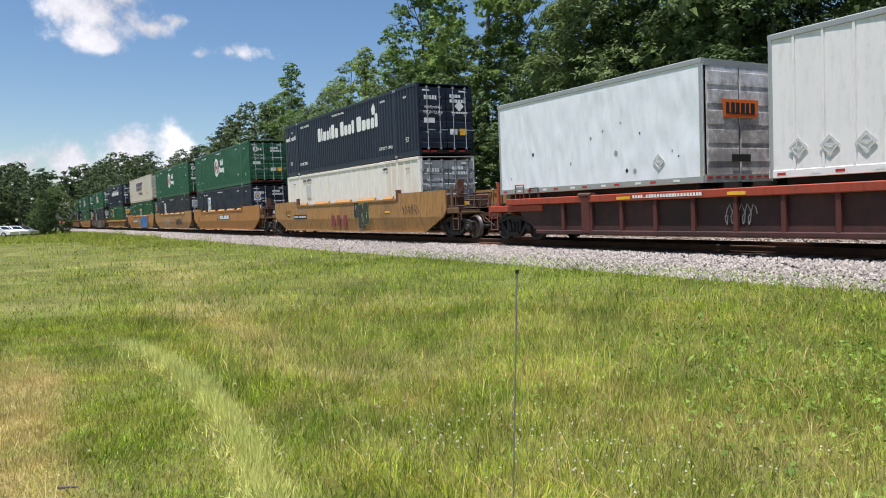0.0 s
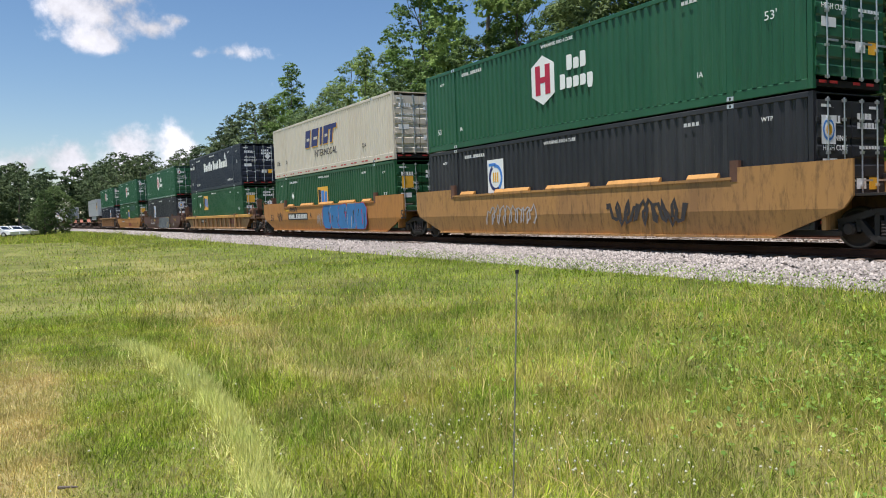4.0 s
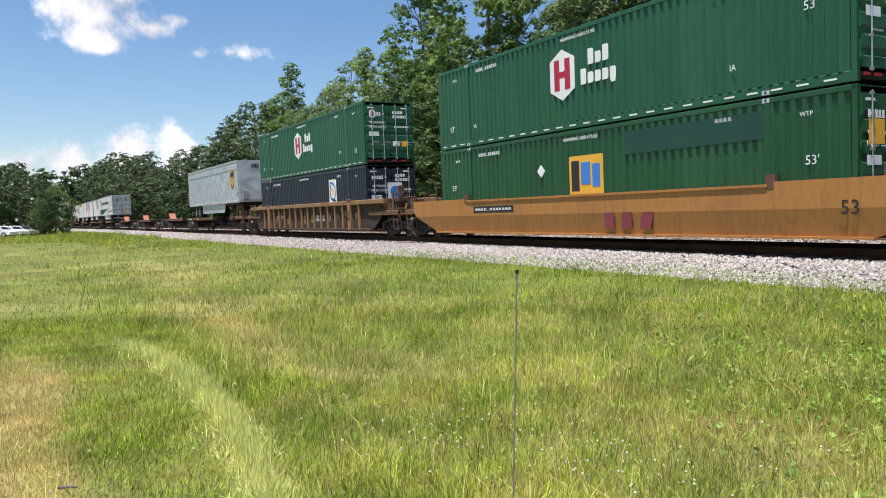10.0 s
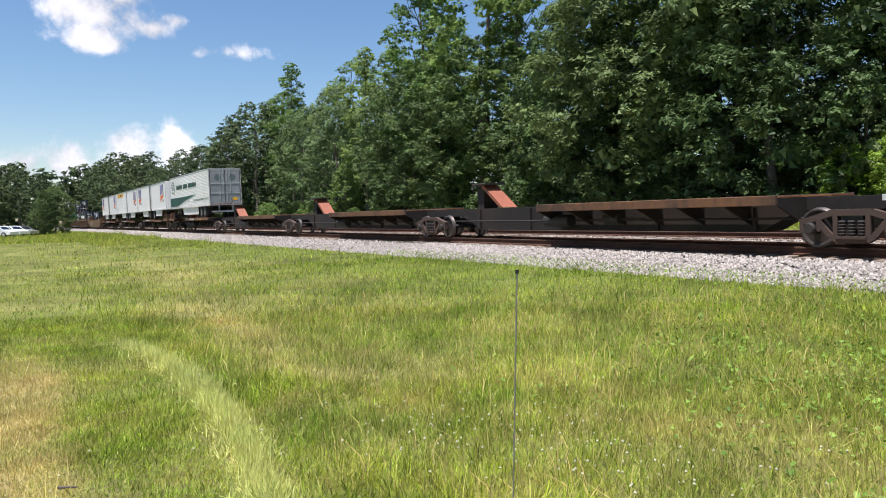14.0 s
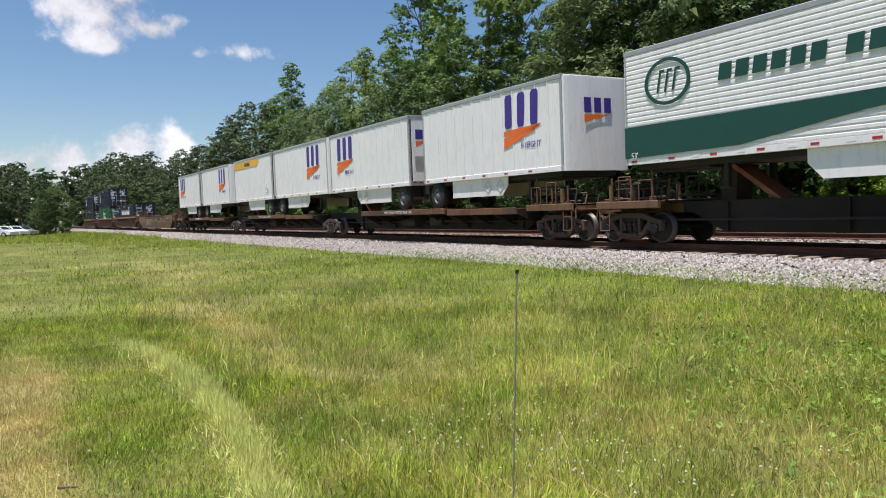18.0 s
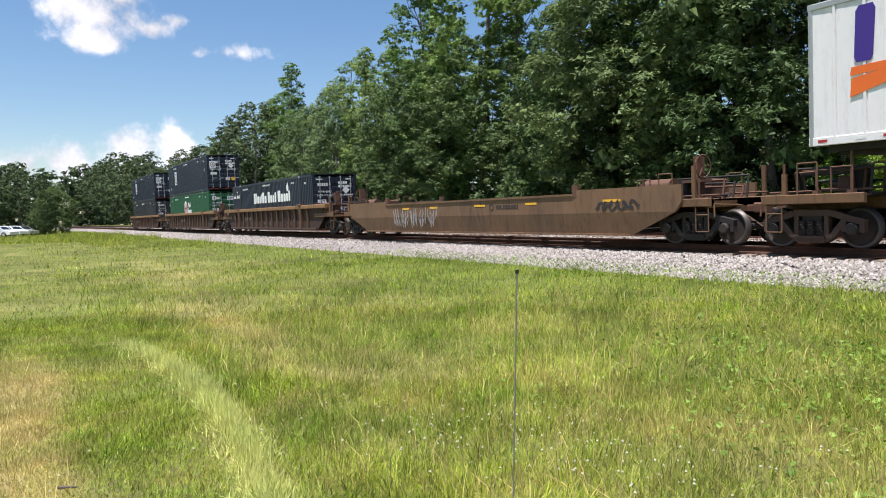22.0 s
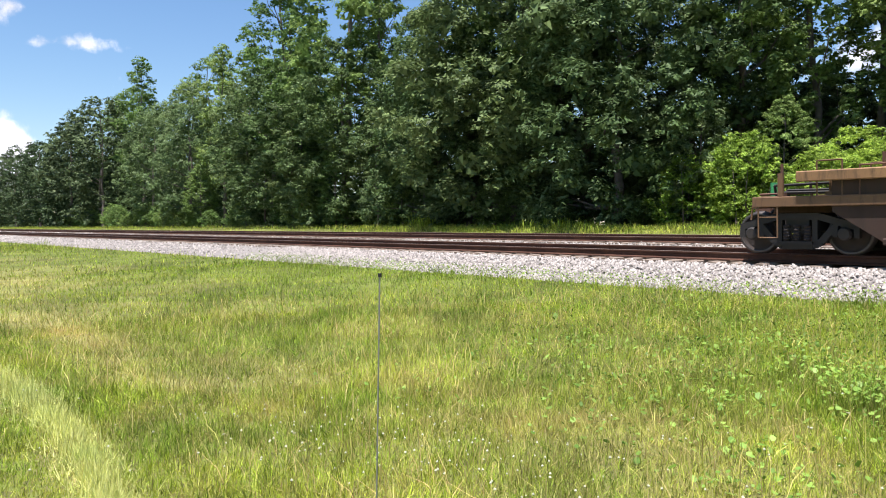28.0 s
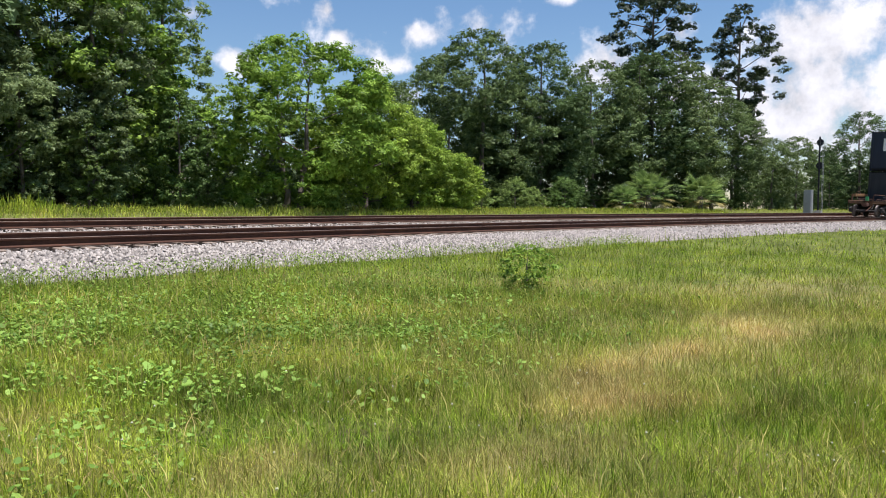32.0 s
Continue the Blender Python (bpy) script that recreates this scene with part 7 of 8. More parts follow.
def well_smooth(name_label, u, mat, top=1.60, rise=0.22, half=11.6, trucks=(-10.3, 10.3), ends=("open", "open"), pads=True, seed=1, brake=(False, True), crease=0.84, mark53=0):
    """A well car with folded plate sides."""
    ob = thing("well_car", name_label, "rail car", "cars of the train")
    te = top + rise
    xe = trucks[1] - 0.1 if ends[1] == "open" else trucks[1] - 0.62
    xs = trucks[0] + 0.1 if ends[0] == "open" else trucks[0] + 0.62
    for s in (-1, 1):
        y0, y1 = (-1.43, -1.36) if s < 0 else (1.36, 1.43)
        o = [(xs + 0.2, crease), (xe - 0.2, crease), (xe, crease + 0.25), (xe, te), (6.25, te), (6.15, top), (-6.15, top), (-6.25, te), (xs, te), (xs, crease + 0.25)]
        part("side_panel", Shape().slab_y(o, y0, y1), mat, ob)
        yo, yi = s * 1.43, s * 1.345
        lo = [(xs + 1.75, 0.25), (xe - 1.75, 0.25)]
        hi = [(xs + 0.2, crease), (xe - 0.2, crease)]
        sh = Shape().add([(lo[0][0], yi, 0.25), (lo[1][0], yi, 0.25), (hi[1][0], yo, crease), (hi[0][0], yo, crease), (lo[0][0], yi - s * 0.03, 0.25), (lo[1][0], yi - s * 0.03, 0.25), (hi[1][0], yo - s * 0.07, crease), (hi[0][0], yo - s * 0.07, crease)],
                         [(0, 1, 2, 3), (7, 6, 5, 4), (0, 4, 5, 1), (3, 2, 6, 7), (0, 3, 7, 4), (1, 5, 6, 2)])
        part("lower_side", sh, mat, ob)
        part("bottom_lip", Shape().box(lo[0][0], lo[1][0], min(yi, yi + s * 0.08), max(yi, yi + s * 0.08), 0.22, 0.27), mat, ob)
        part("top_lip", Shape().box(-6.15, 6.15, min(y0, y0 - 0.03 * (s < 0)), y1 + (0.03 if s > 0 else 0), top - 0.06, top + 0.004), mat, ob)
        if pads:
            for i, x in enumerate((-5.2, -2.5, 0.3, 3.0, 5.3)):
                w = 0.95 if i in (1, 2, 3) else 0.45
                o = [(s * 1.455, top - 0.03), (s * 1.455, top + 0.025), (s * 1.375, top + 0.125), (s * 1.335, top + 0.125), (s * 1.335, top - 0.03)]
                part("guide_pad", Shape().slab_x(o, x - w, x + w), PADC, ob, "yellow container guide")
        for x in (-6.2, 6.2):
            part("pedestal", Shape().box(x - 0.12, x + 0.12, min(s * 1.44, s * 1.28), max(s * 1.44, s * 1.28), top - 0.1, te + 0.16, 0.03), RUST, ob)
    for x in (-7.6, 7.6):
        part("floor", Shape().box(x - 1.0, x + 1.0, -1.2, 1.2, 0.28, 0.38), STEEL_DARK, ob)
    part("floor_beam", Shape().box(-8.2, 8.2, -1.2, -0.9, 0.28, 0.40).box(-8.2, 8.2, 0.9, 1.2, 0.28, 0.40), STEEL_DARK, ob)
    for i in range(7):
        x = -6 + i * 2
        part("cross_beam", shared("xbeam", lambda: Shape().box(-0.15, 0.15, -1.2, 1.2, 0.26, 0.40), "cross_beam", STEEL_DARK), None, ob, at=(x, 0, 0))
    for s, kind, x in ((-1, ends[0], trucks[0]), (1, ends[1], trucks[1])):
        part("bulkhead", Shape().box(s * 8.32 - 0.05, s * 8.32 + 0.05, -1.35, 1.35, 0.4, 1.12), mat, ob)
        if kind == "open":
            platform_end(ob, s, mat, 8.37, half - 0.55, brake=brake[0] if s < 0 else brake[1])
            coupler(ob, s * (half - 0.95), s)
            truck(ob, x)
        else:
            platform_end(ob, s, mat, 8.37, abs(x) + 0.0, joint=True)
            if kind == "shared":
                truck(ob, x)
    CARS.append((ob, u))
    return ob


def well_ribbed(label, u, panel, chord, rib, top=1.62, half=11.6, trucks=(-10.3, 10.3), brake=(False, True), ribs=15, tail=False):
    """A well car whose sides are panels between upright ribs under a top chord."""
    ob = thing("well_car", label, "rail car", "cars of the train")
    xe = trucks[1] - 0.75
    for s in (-1, 1):
        part("side_panel", Shape().slab_y([(-xe + 0.9, 0.27), (xe - 0.9, 0.27), (xe, 0.85), (xe, top - 0.1), (-xe, top - 0.1), (-xe, 0.85)], s * 1.30 - 0.02, s * 1.30 + 0.02), panel, ob)
        part("top_chord", Shape().box(-xe - 0.6, xe + 0.6, min(s * 1.25, s * 1.46), max(s * 1.25, s * 1.46), top - 0.20, top, 0.02), chord, ob)
        part("bottom_chord", Shape().box(-xe + 0.9, xe - 0.9, min(s * 1.25, s * 1.44), max(s * 1.25, s * 1.44), 0.24, 0.36, 0.02), panel, ob)
        for i in range(ribs):
            x = -7.35 + 14.7 * i / (ribs - 1)
            part("rib", shared(("rib", s, top), lambda: Shape().box(-0.06, 0.06, min(s * 1.31, s * 1.43), max(s * 1.31, s * 1.43), 0.34, top - 0.2, 0.02), "rib", rib), None, ob, at=(x, 0, 0))
        for x in (-6.3, 6.3):
            part("pedestal", Shape().box(x - 0.17, x + 0.17, min(s * 1.29, s * 1.475), max(s * 1.29, s * 1.475), 0.30, top + 0.03, 0.03), rib, ob)
            part("pedestal_cap", Shape().box(x - 0.26, x + 0.26, min(s * 1.27, s * 1.49), max(s * 1.27, s * 1.49), top - 0.03, top + 0.07, 0.03), RUST, ob)
    part("floor_beam", Shape().box(-8.2, 8.2, -1.2, -0.9, 0.28, 0.40).box(-8.2, 8.2, 0.9, 1.2, 0.28, 0.40), STEEL_DARK, ob)
    for i in range(7):
        part("cross_beam", shared("xbeam", lambda: Shape().box(-0.15, 0.15, -1.2, 1.2, 0.26, 0.40), "cross_beam", STEEL_DARK), None, ob, at=(-6 + i * 2, 0, 0))
    for s, x in ((-1, trucks[0]), (1, trucks[1])):
        part("bulkhead", Shape().box(s * 8.32 - 0.05, s * 8.32 + 0.05, -1.28, 1.28, 0.4, 1.12), panel, ob)
        platform_end(ob, s, chord, 8.37, half - 0.55, brake=brake[0] if s < 0 else brake[1])
        coupler(ob, s * (half - 0.95), s)
        truck(ob, x)
    CARS.append((ob, u))
    return ob


def spine_unit(label, u, half, left_truck, right_truck, decks, hitch=None, end=None, marks=0):
    """One unit of a spine car: a narrow box beam, wheel decks at its sides, a trailer hitch, trucks it shares."""
    ob = thing("spine_car", label, "rail car", "cars of the train")
    part("centre_beam", Shape().slab_y([(-half, 0.80), (-half + 1.6, 0.80), (-half + 2.6, 0.30), (half - 2.6, 0.30), (half - 1.6, 0.80), (half, 0.80), (half, 1.08), (-half, 1.08)], -0.42, 0.42), SPINE_DARK, ob)
    for a, b, z in decks:
        d = part("wheel_deck", Shape().box(a, b, -1.42, -0.55, z - 0.035, z).box(a, b, 0.55, 1.42, z - 0.035, z), DECK_RUST, ob, "rust-orange wheel deck")
        for s in (-1, 1):
            part("deck_edge", Shape().box(a, b, min(s * 1.42, s * 1.47), max(s * 1.42, s * 1.47), z - 0.20, z + 0.02, 0.012), DECK_EDGE if s < 0 else SPINE_DARK, ob, "worn dark brown deck edge")
        n = max(2, int((b - a) / 1.3))
        for i in range(n + 1):
            x = a + (b - a) * i / n
            part("deck_bracket", Shape().slab_x([(-1.42, z - 0.2), (-1.42, z - 0.04), (1.42, z - 0.04), (1.42, z - 0.2), (0.42, 0.45), (-0.42, 0.45)], x - 0.03, x + 0.03), SPINE_DARK, ob)
    part("train_line", Shape().tube((-half + 1.2, -0.62, 0.62), (half - 1.2, -0.62, 0.62), 0.03, n=6), STEEL_DARK, ob)
    part("air_tank", Shape().tube((-1.6, -0.75, 0.62), (-0.4, -0.75, 0.62), 0.19, n=14), STEEL_DARK, ob)
    part("brake_cylinder", Shape().tube((1.1, -0.72, 0.66), (1.7, -0.72, 0.66), 0.15, n=14).tube((1.7, -0.72, 0.66), (2.6, -0.72, 0.66), 0.03, n=6), STEEL_DARK, ob)
    for x in (-half + 2.7, -half * 0.33, half * 0.33, half - 2.7):
        part("web_stiffener", Shape().box(x - 0.04, x + 0.04, -0.50, 0.50, 0.34, 1.04), SPINE_DARK, ob)
    if hitch:
        x, s, raised = hitch
        z = 1.95 if raised else 1.95
        part("hitch_strut", Shape().prism([(x + s * 1.35, -0.32, 1.10), (x + s * 1.35, 0.32, 1.10), (x + s * 1.15, 0.32, 1.10), (x + s * 1.15, -0.32, 1.10)], [(x + s * 0.1, -0.32, z), (x + s * 0.1, 0.32, z), (x - s * 0.1, 0.32, z), (x - s * 0.1, -0.32, z)]), HITCH, ob, "faded red hitch strut")
        part("hitch_post", Shape().slab_y([(x - s * 0.32, 1.08), (x + s * 0.1, 1.08), (x + s * 0.15, z - 0.1), (x - s * 0.32, z - 0.05)], -0.30, 0.30), SPINE_DARK, ob)
        part("hitch_plate", Shape().box(x - 0.45, x + 0.45, -0.45, 0.45, z, z + 0.07, 0.02), STEEL_DARK, ob)
    for x, s, kind in ((-half, -1, left_truck), (half, 1, right_truck)):
        if kind:
            truck(ob, x, lattice=True)
        if kind == "end":
            platform_end(ob, s, RIB_TAN, half - 1.3, half + 1.0, top=1.1)
            coupler(ob, s * (half + 0.55), s)
    CARS.append((ob, u))
    return ob


def scrawl(ob, x0, z0, w, h, mat, seed, y=-1.437, r=0.014, n=5):
    """One continuous sprayed ribbon, not readable."""
    R = random.Random(seed)
    pts = []
    m = 9 * n
    f1, f2 = R.uniform(0.8, 1.6), R.uniform(2.2, 3.6)
    p1, p2 = R.uniform(0, 6), R.uniform(0, 6)
    for i in range(m + 1):
        t = i / m
        a = 2 * math.pi * n * t
        x = x0 + w * (0.06 + 0.88 * t) + (w / n) * 0.42 * math.sin(a + p1)
        z = z0 + h * (0.5 + 0.34 * math.sin(a * f1 + p2) + 0.16 * math.sin(a * f2 + p1))
        pts.append((x, z))
    v, f = [], []
    for i, (a, b) in enumerate(pts):
        c, d = pts[min(i + 1, m)]
        e, g = pts[max(i - 1, 0)]
        ln = max(1e-4, math.hypot(c - e, d - g))
        nx, nz = -(d - g) / ln * r, (c - e) / ln * r
        yy = y - 0.002 - 0.004 * (i % 2) / 4 - 0.003 * i / m
        v += [(a - nx, yy, b - nz), (a + nx, yy, b + nz)]
        if i:
            f.append((2 * i - 2, 2 * i, 2 * i + 1, 2 * i - 1))
    part("graffiti", Shape().add(v, f), mat, ob)


def wild_letter(ob, x, z, w, h, fill, rim, seed, y):
    """One bulky sprayed form with a lighter rim."""
    R = random.Random(seed)
    n = 14
    o = []
    for i in range(n):
        a = 2 * math.pi * i / n
        k = R.uniform(0.72, 1.12)
        o.append((x + w / 2 * max(-1, min(1, 1.25 * math.cos(a))) * k, z + h / 2 * max(-1, min(1, 1.3 * math.sin(a))) * (0.85 + 0.15 * k)))
    big = [(x + (a - x) * 1.06, z + (b - z) * 1.04) for a, b in o]
    part("graffiti", Shape().slab_y(big, y + 0.001, y + 0.004), rim, ob)
    part("graffiti", Shape().slab_y(o, y - 0.003, y), fill, ob)
    for k in range(3):
        a, c, t = R.uniform(-0.3, 0.3) * w, R.uniform(-0.25, 0.25) * h, R.uniform(-0.12, 0.12) * w
        d = R.uniform(0.12, 0.3) * h
        part("graffiti", Shape().slab_y([(x + a, z + c - d), (x + a + 0.05, z + c - d), (x + a + t + 0.07, z + c + d), (x + a + t, z + c + d)], y - 0.006 - 0.001 * k, y - 0.0035), rim if k == 1 else SPRAY_D, ob)


def car_plate(ob, x, z, w=2.1, h=0.30, y=-1.437, seed=1, dark=True):
    if dark:
        b = patch(ob, "plate", rect(x, x + w, z, z + h), BLACKP, y, "dark stencil panel")
        bars(b, x + 0.12, z + 0.07, w - 0.2, h - 0.14, 12, MARK, y=y - 0.005, seed=seed)
    else:
        bars(ob, x, z + h * 0.15, w, h * 0.7, 11, SPRAY_W, y=y, seed=seed)


def triple_logo(ob, x, z, w, h, mat, y):
    """The three-stroke builder's mark, as plain bars."""
    for i in range(3):
        a = x + i * w * 0.35
        lean = w * 0.06 * (i == 2)
        part("logo_stroke", Shape().slab_y([(a, z), (a + w * 0.20, z), (a + w * 0.20 + lean, z + h * 0.8), (a + lean, z + h * 0.8)], y - 0.004, y), mat, ob)


# ---------- the train, from its head to its tail ----------


def build_train():
    # red car with two short boxes
    c = well_ribbed("grimy red well car with white sprayed scrawls", -10.2, RED_DARK, RED_CAR, RED_RIB, top=1.36, half=11.9, ribs=13, brake=(True, False))
    scrawl(c, -1.6, 0.5, 0.9, 0.5, SPRAY_W, 3, y=-1.335)
    scrawl(c, 3.1, 0.5, 1.3, 0.6, SPRAY_W, 4, y=-1.335, n=6)
    bars(c, -4.4, 1.22, 2.3, 0.08, 24, WHITE, y=-1.465, seed=9)
    part("reflective_strip", Shape().box(-5.0, -4.5, -1.467, -1.462, 1.2, 1.28).box(-1.4, -0.9, -1.467, -1.462, 1.2, 1.28).box(2.5, 3.0, -1.467, -1.462, 1.2, 1.28), YELR, c)
    a = trailer("old", "dented bluish-white short trailer with an orange sign on peeling doors", -16.65, 8.5, nose=-1, floor=1.52, top=4.50, deck=0.42, skin=TRAILER_OLD, skirt=False)
    patch_end(a, "orange_sign", [(-0.62, 2.68), (0.62, 2.68), (0.68, 3.12), (-0.68, 3.12)], ORANGE_LOGO, 4.25 + 0.075, "orange trapezoid sign with black bars")
    bars(a, -0.54, 2.76, 1.1, 0.28, 6, BLACKP, end_x=4.25 + 0.081, seed=2)
    for x, z, r in ((-2.4, 2.3, 0.05), (1.3, 2.05, 0.07), (0.8, 2.7, 0.025), (0.3, 2.55, 0.04), (1.5, 2.85, 0.03), (2.2, 2.5, 0.025), (-0.6, 1.9, 0.04), (3.3, 1.95, 0.03), (3.5, 1.8, 0.025), (-3.6, 1.6, 0.03), (1.7, 1.55, 0.05), (2.0, 1.52, 0.06)):
        patch(a, "patch_plate", [(x + r * math.cos(i * 0.9), z + r * math.sin(i * 0.9) * 1.2) for i in range(7)], BLACKP if 0.045 < r < 0.055 or r == 0.025 else ALU, -1.300)
    placard(a, 2.85, 1.72, r=0.20)
    patch_end(a, "door_plate", rect(-0.35, 0.35, 1.60, 1.78), BLACKP, 4.25 + 0.075)
    b = trailer("panel", "white short trailer with empty placard frames", -6.35, 8.5, nose=-1, floor=1.52, top=4.62, deck=0.42, skin=TRAILER_W, skirt=False)
    for x in (-3.55, -2.85, -2.1):
        placard(b, x, 1.72, r=0.22)
    # navy over cream
    c = well_smooth("dusty tan-orange well car with graffiti and folded sides", -34.55, DUSTY_CAR, top=1.62, seed=2, brake=(False, True))
    triple_logo(c, -1.2, 0.46, 2.1, 0.68, WINE, -1.436)
    car_plate(c, -6.9, 0.86, 2.1, 0.24)
    wild_letter(c, 1.95, 1.22, 0.62, 0.72, SPRAY_D, SPRAY_G, 5, -1.44)
    wild_letter(c, 2.45, 0.92, 0.55, 1.15, SPRAY_D, SPRAY_G, 6, -1.452)
    wild_letter(c, 3.05, 1.05, 0.70, 1.05, SPRAY_O, SPRAY_G, 7, -1.464)
    scrawl(c, -8.3, 0.9, 1.0, 0.5, SPRAY_D, 7)
    scrawl(c, 6.5, 0.9, 1.6, 0.5, SPRAY_D, 8)
    scrawl(c, -6.0, 1.2, 1.2, 0.3, SPRAY_W, 9)
    part("reflective_strip", Shape().box(2.3, 2.8, -1.443, -1.44, 1.05, 1.13).box(5.0, 5.5, -1.443, -1.44, 1.05, 1.13).box(-8.0, -7.5, -1.443, -1.44, 1.05, 1.13), YELR, c)
    w = container(CREAM, "cream-white ribbed container with rust stains and grey door end", -34.55, 0.40, ribs="post", door=DOOR_GREY)
    mark_box(w, ink=BLACKP, warn=False, num=False, seed=4)
    patch(w, "painted_over_patch", rect(-5.0, -4.3, 1.6, 2.3), GREY_FADE, -1.301, "faint grey painted-over patch")
    coast_box(-34.55, 3.33, "navy container with a long line of white lettering shapes", seed=1)
    # three joined units
    c = well_smooth("orange well car unit with dark stencilled sides", -58.3, ORANGE_CAR, top=1.60, trucks=(-9.6, 10.3), ends=("joint", "open"), brake=(False, True))
    b = patch(c, "plate", rect(-0.3, 2.9, 0.92, 1.30), SLATE, -1.437, "grey stencil panel")
    bars(b, -0.1, 1.0, 2.7, 0.24, 10, WHITE, y=-1.442, seed=3)
    words(c, "B", -0.75, -1.437, 0.98, 0.34, BLACKP)
    words(c, "53", -7.2, -1.437, 1.0, 0.5, BLACKP)
    part("reflective_strip", Shape().box(-4.6, -4.1, -1.437, -1.434, 1.25, 1.33).box(0, 0.5, -1.437, -1.434, 1.25, 1.33), YELR, c)
    n = container(NAVY, "dark navy container with a white square badge", -58.3, 0.40)
    mark_box(n, seed=5, num=False)
    badge(n, -4.2, 1.12)
    end_badge(n)
    hub_box(-58.3, 3.33, "green container with a white hexagon emblem", dashes=False, seed=1)
    c = well_smooth("dusty orange well car unit with black graffiti, middle of three", -77.5, DUSTY_CAR, top=1.60, trucks=(-9.6, 9.6), ends=("joint", "shared"))
    scrawl(c, 2.0, 0.5, 3.0, 0.7, SPRAY_D, 12, n=8, r=0.05)
    scrawl(c, -4.0, 0.5, 3.0, 0.7, SPRAY_W, 13, n=8, r=0.03)
    n = container(BLACKISH, "charcoal-navy container with a white square badge", -77.5, 0.40)
    mark_box(n, seed=6, num=False)
    badge(n, -4.0, 1.12)
    end_badge(n)
    hub_box(-77.5, 3.33, "green container with a white hexagon emblem", dashes=False, seed=2)
    c = well_smooth("orange well car unit with a large blue and magenta graffiti", -96.65, ORANGE_CAR, top=1.60, trucks=(-10.3, 9.6), ends=("open", "shared"), brake=(True, False))
    car_plate(c, -5.6, 0.82, 3.2, 0.38, seed=5)
    words(c, "A", -1.9, -1.437, 1.05, 0.4, BLACKP)
    words(c, "53", -8.6, -1.437, 0.95, 0.55, BLACKP)
    words(c, "53", 9.0, -1.437, 0.95, 0.55, BLACKP)
    for i in range(5):
        wild_letter(c, 0.55 + i * 1.05, 0.95, 1.3, 1.2, TEAL, SPRAY_M if i % 2 == 0 else SPRAY_W, 20 + i, -1.44 - 0.012 * i)
    scrawl(c, -5.4, 1.25, 1.5, 0.35, SPRAY_D, 22, n=5, r=0.02)
    scrawl(c, -7.6, 0.7, 1.0, 0.6, SPRAY_D, 23, n=4, r=0.02)
    scrawl(c, -1.0, 0.4, 0.9, 0.8, SPRAY_W, 24, n=5)
    part("reflective_strip", Shape().box(-6.0, -5.5, -1.437, -1.434, 1.32, 1.40).box(1.2, 1.7, -1.449, -1.446, 1.32, 1.40).box(4.4, 4.9, -1.449, -1.446, 1.32, 1.40), YELR, c)
    gold_box(-96.65, 0.40, "dark green container with a gold square emblem", -1.05, seed=2)
    s = container(BEIGE, "cream-beige container with slanted navy lettering shapes", -96.65, 3.33, ribs="wide")
    mark_box(s, ink=BLACKP, warn=False, marks=False, num=False)
    words(s, "53ft", -7.3, -1.303, 0.85, 0.36, BLACKP)
    words(s, "IA", -5.8, -1.303, 0.85, 0.3, BLACKP)
    words(s, "DA", 5.1, -1.303, 0.85, 0.3, BLACKP)
    words(s, "INTERMODAL", 0.3, -1.303, 0.95, 0.5, BLACKP)
    for i, w_ in enumerate((0.8, 1.05, 0.35, 0.75, 0.9)):
        x = (-2.6, -1.65, -0.45, 0.05, 0.95)[i]
        o = [(x, 1.38), (x + w_ * 0.82, 1.38), (x + w_ + 0.14, 2.28), (x + 0.18, 2.28)]
        if i == 4:
            o = [(x, 1.38), (x + 0.32, 1.38), (x + 0.52, 2.05), (x + 0.95, 2.05), (x + 1.0, 2.28), (x - 0.1, 2.28), (x - 0.15, 2.05), (x + 0.2, 2.05)]
        part("logo_shadow", Shape().slab_y([(a_ + 0.05, b_ - 0.05) for a_, b_ in o], -1.304, -1.300), GOLD, s)
        part("logo_stroke", Shape().slab_y(o, -1.309, -1.3045), INDIGO, s)
        if i in (0, 1, 3):
            part("logo_gap", Shape().slab_y([(x + w_ * 0.35, 1.72), (x + w_ * 0.85, 1.72), (x + w_ * 0.88, 1.86), (x + w_ * 0.38, 1.86)], -1.312, -1.3095), BEIGE, s)
    for i in range(13):
        for k in (0, 0.38):
            part("reflector", shared("sr", lambda: Shape().box(-0.13, 0.13, -0.004, 0, 0.1, 0.16), "reflector", REDR), None, s, at=(-7.6 + i * 1.25 + k, -1.302, 0))
    # navy over green, yellow ribbed car
    c = well_ribbed("yellow ribbed well car with dark stencils", -120.25, TAN_PANEL, YELLOW_CAR, TAN_PANEL, top=1.27, ribs=12, brake=(False, True))
    car_plate(c, -5.2, 0.72, 2.1, 0.28, y=-1.325)
    words(c, "53", 1.4, -1.325, 0.85, 0.5, BLACKP)
    triple_logo(c, 4.2, 0.62, 1.5, 0.45, WINE, -1.325)
    gold_box(-120.25, 0.40, "green container with a gold square emblem", -3.55, seed=1, lift=0.38)
    coast_box(-120.25, 3.33, "navy container with a long line of white lettering shapes", seed=2)
    # maroon car
    c = well_smooth("maroon well car with a wide grey and yellow graffiti", -143.4, MAROON_CAR, top=1.38, rise=0.06, pads=False, crease=0.75, brake=(False, True))
    car_plate(c, -5.6, 0.62, 2.2, 0.24, seed=8, dark=False)
    for i in range(4):
        wild_letter(c, 0.0 + i * 1.42, 0.80, 1.75, 1.05, SLATE, SPRAY_Y if i == 3 else SPRAY_W, 40 + i, -1.44 - 0.012 * i)
    scrawl(c, -5.9, 0.9, 1.1, 0.3, SPRAY_W, 41)
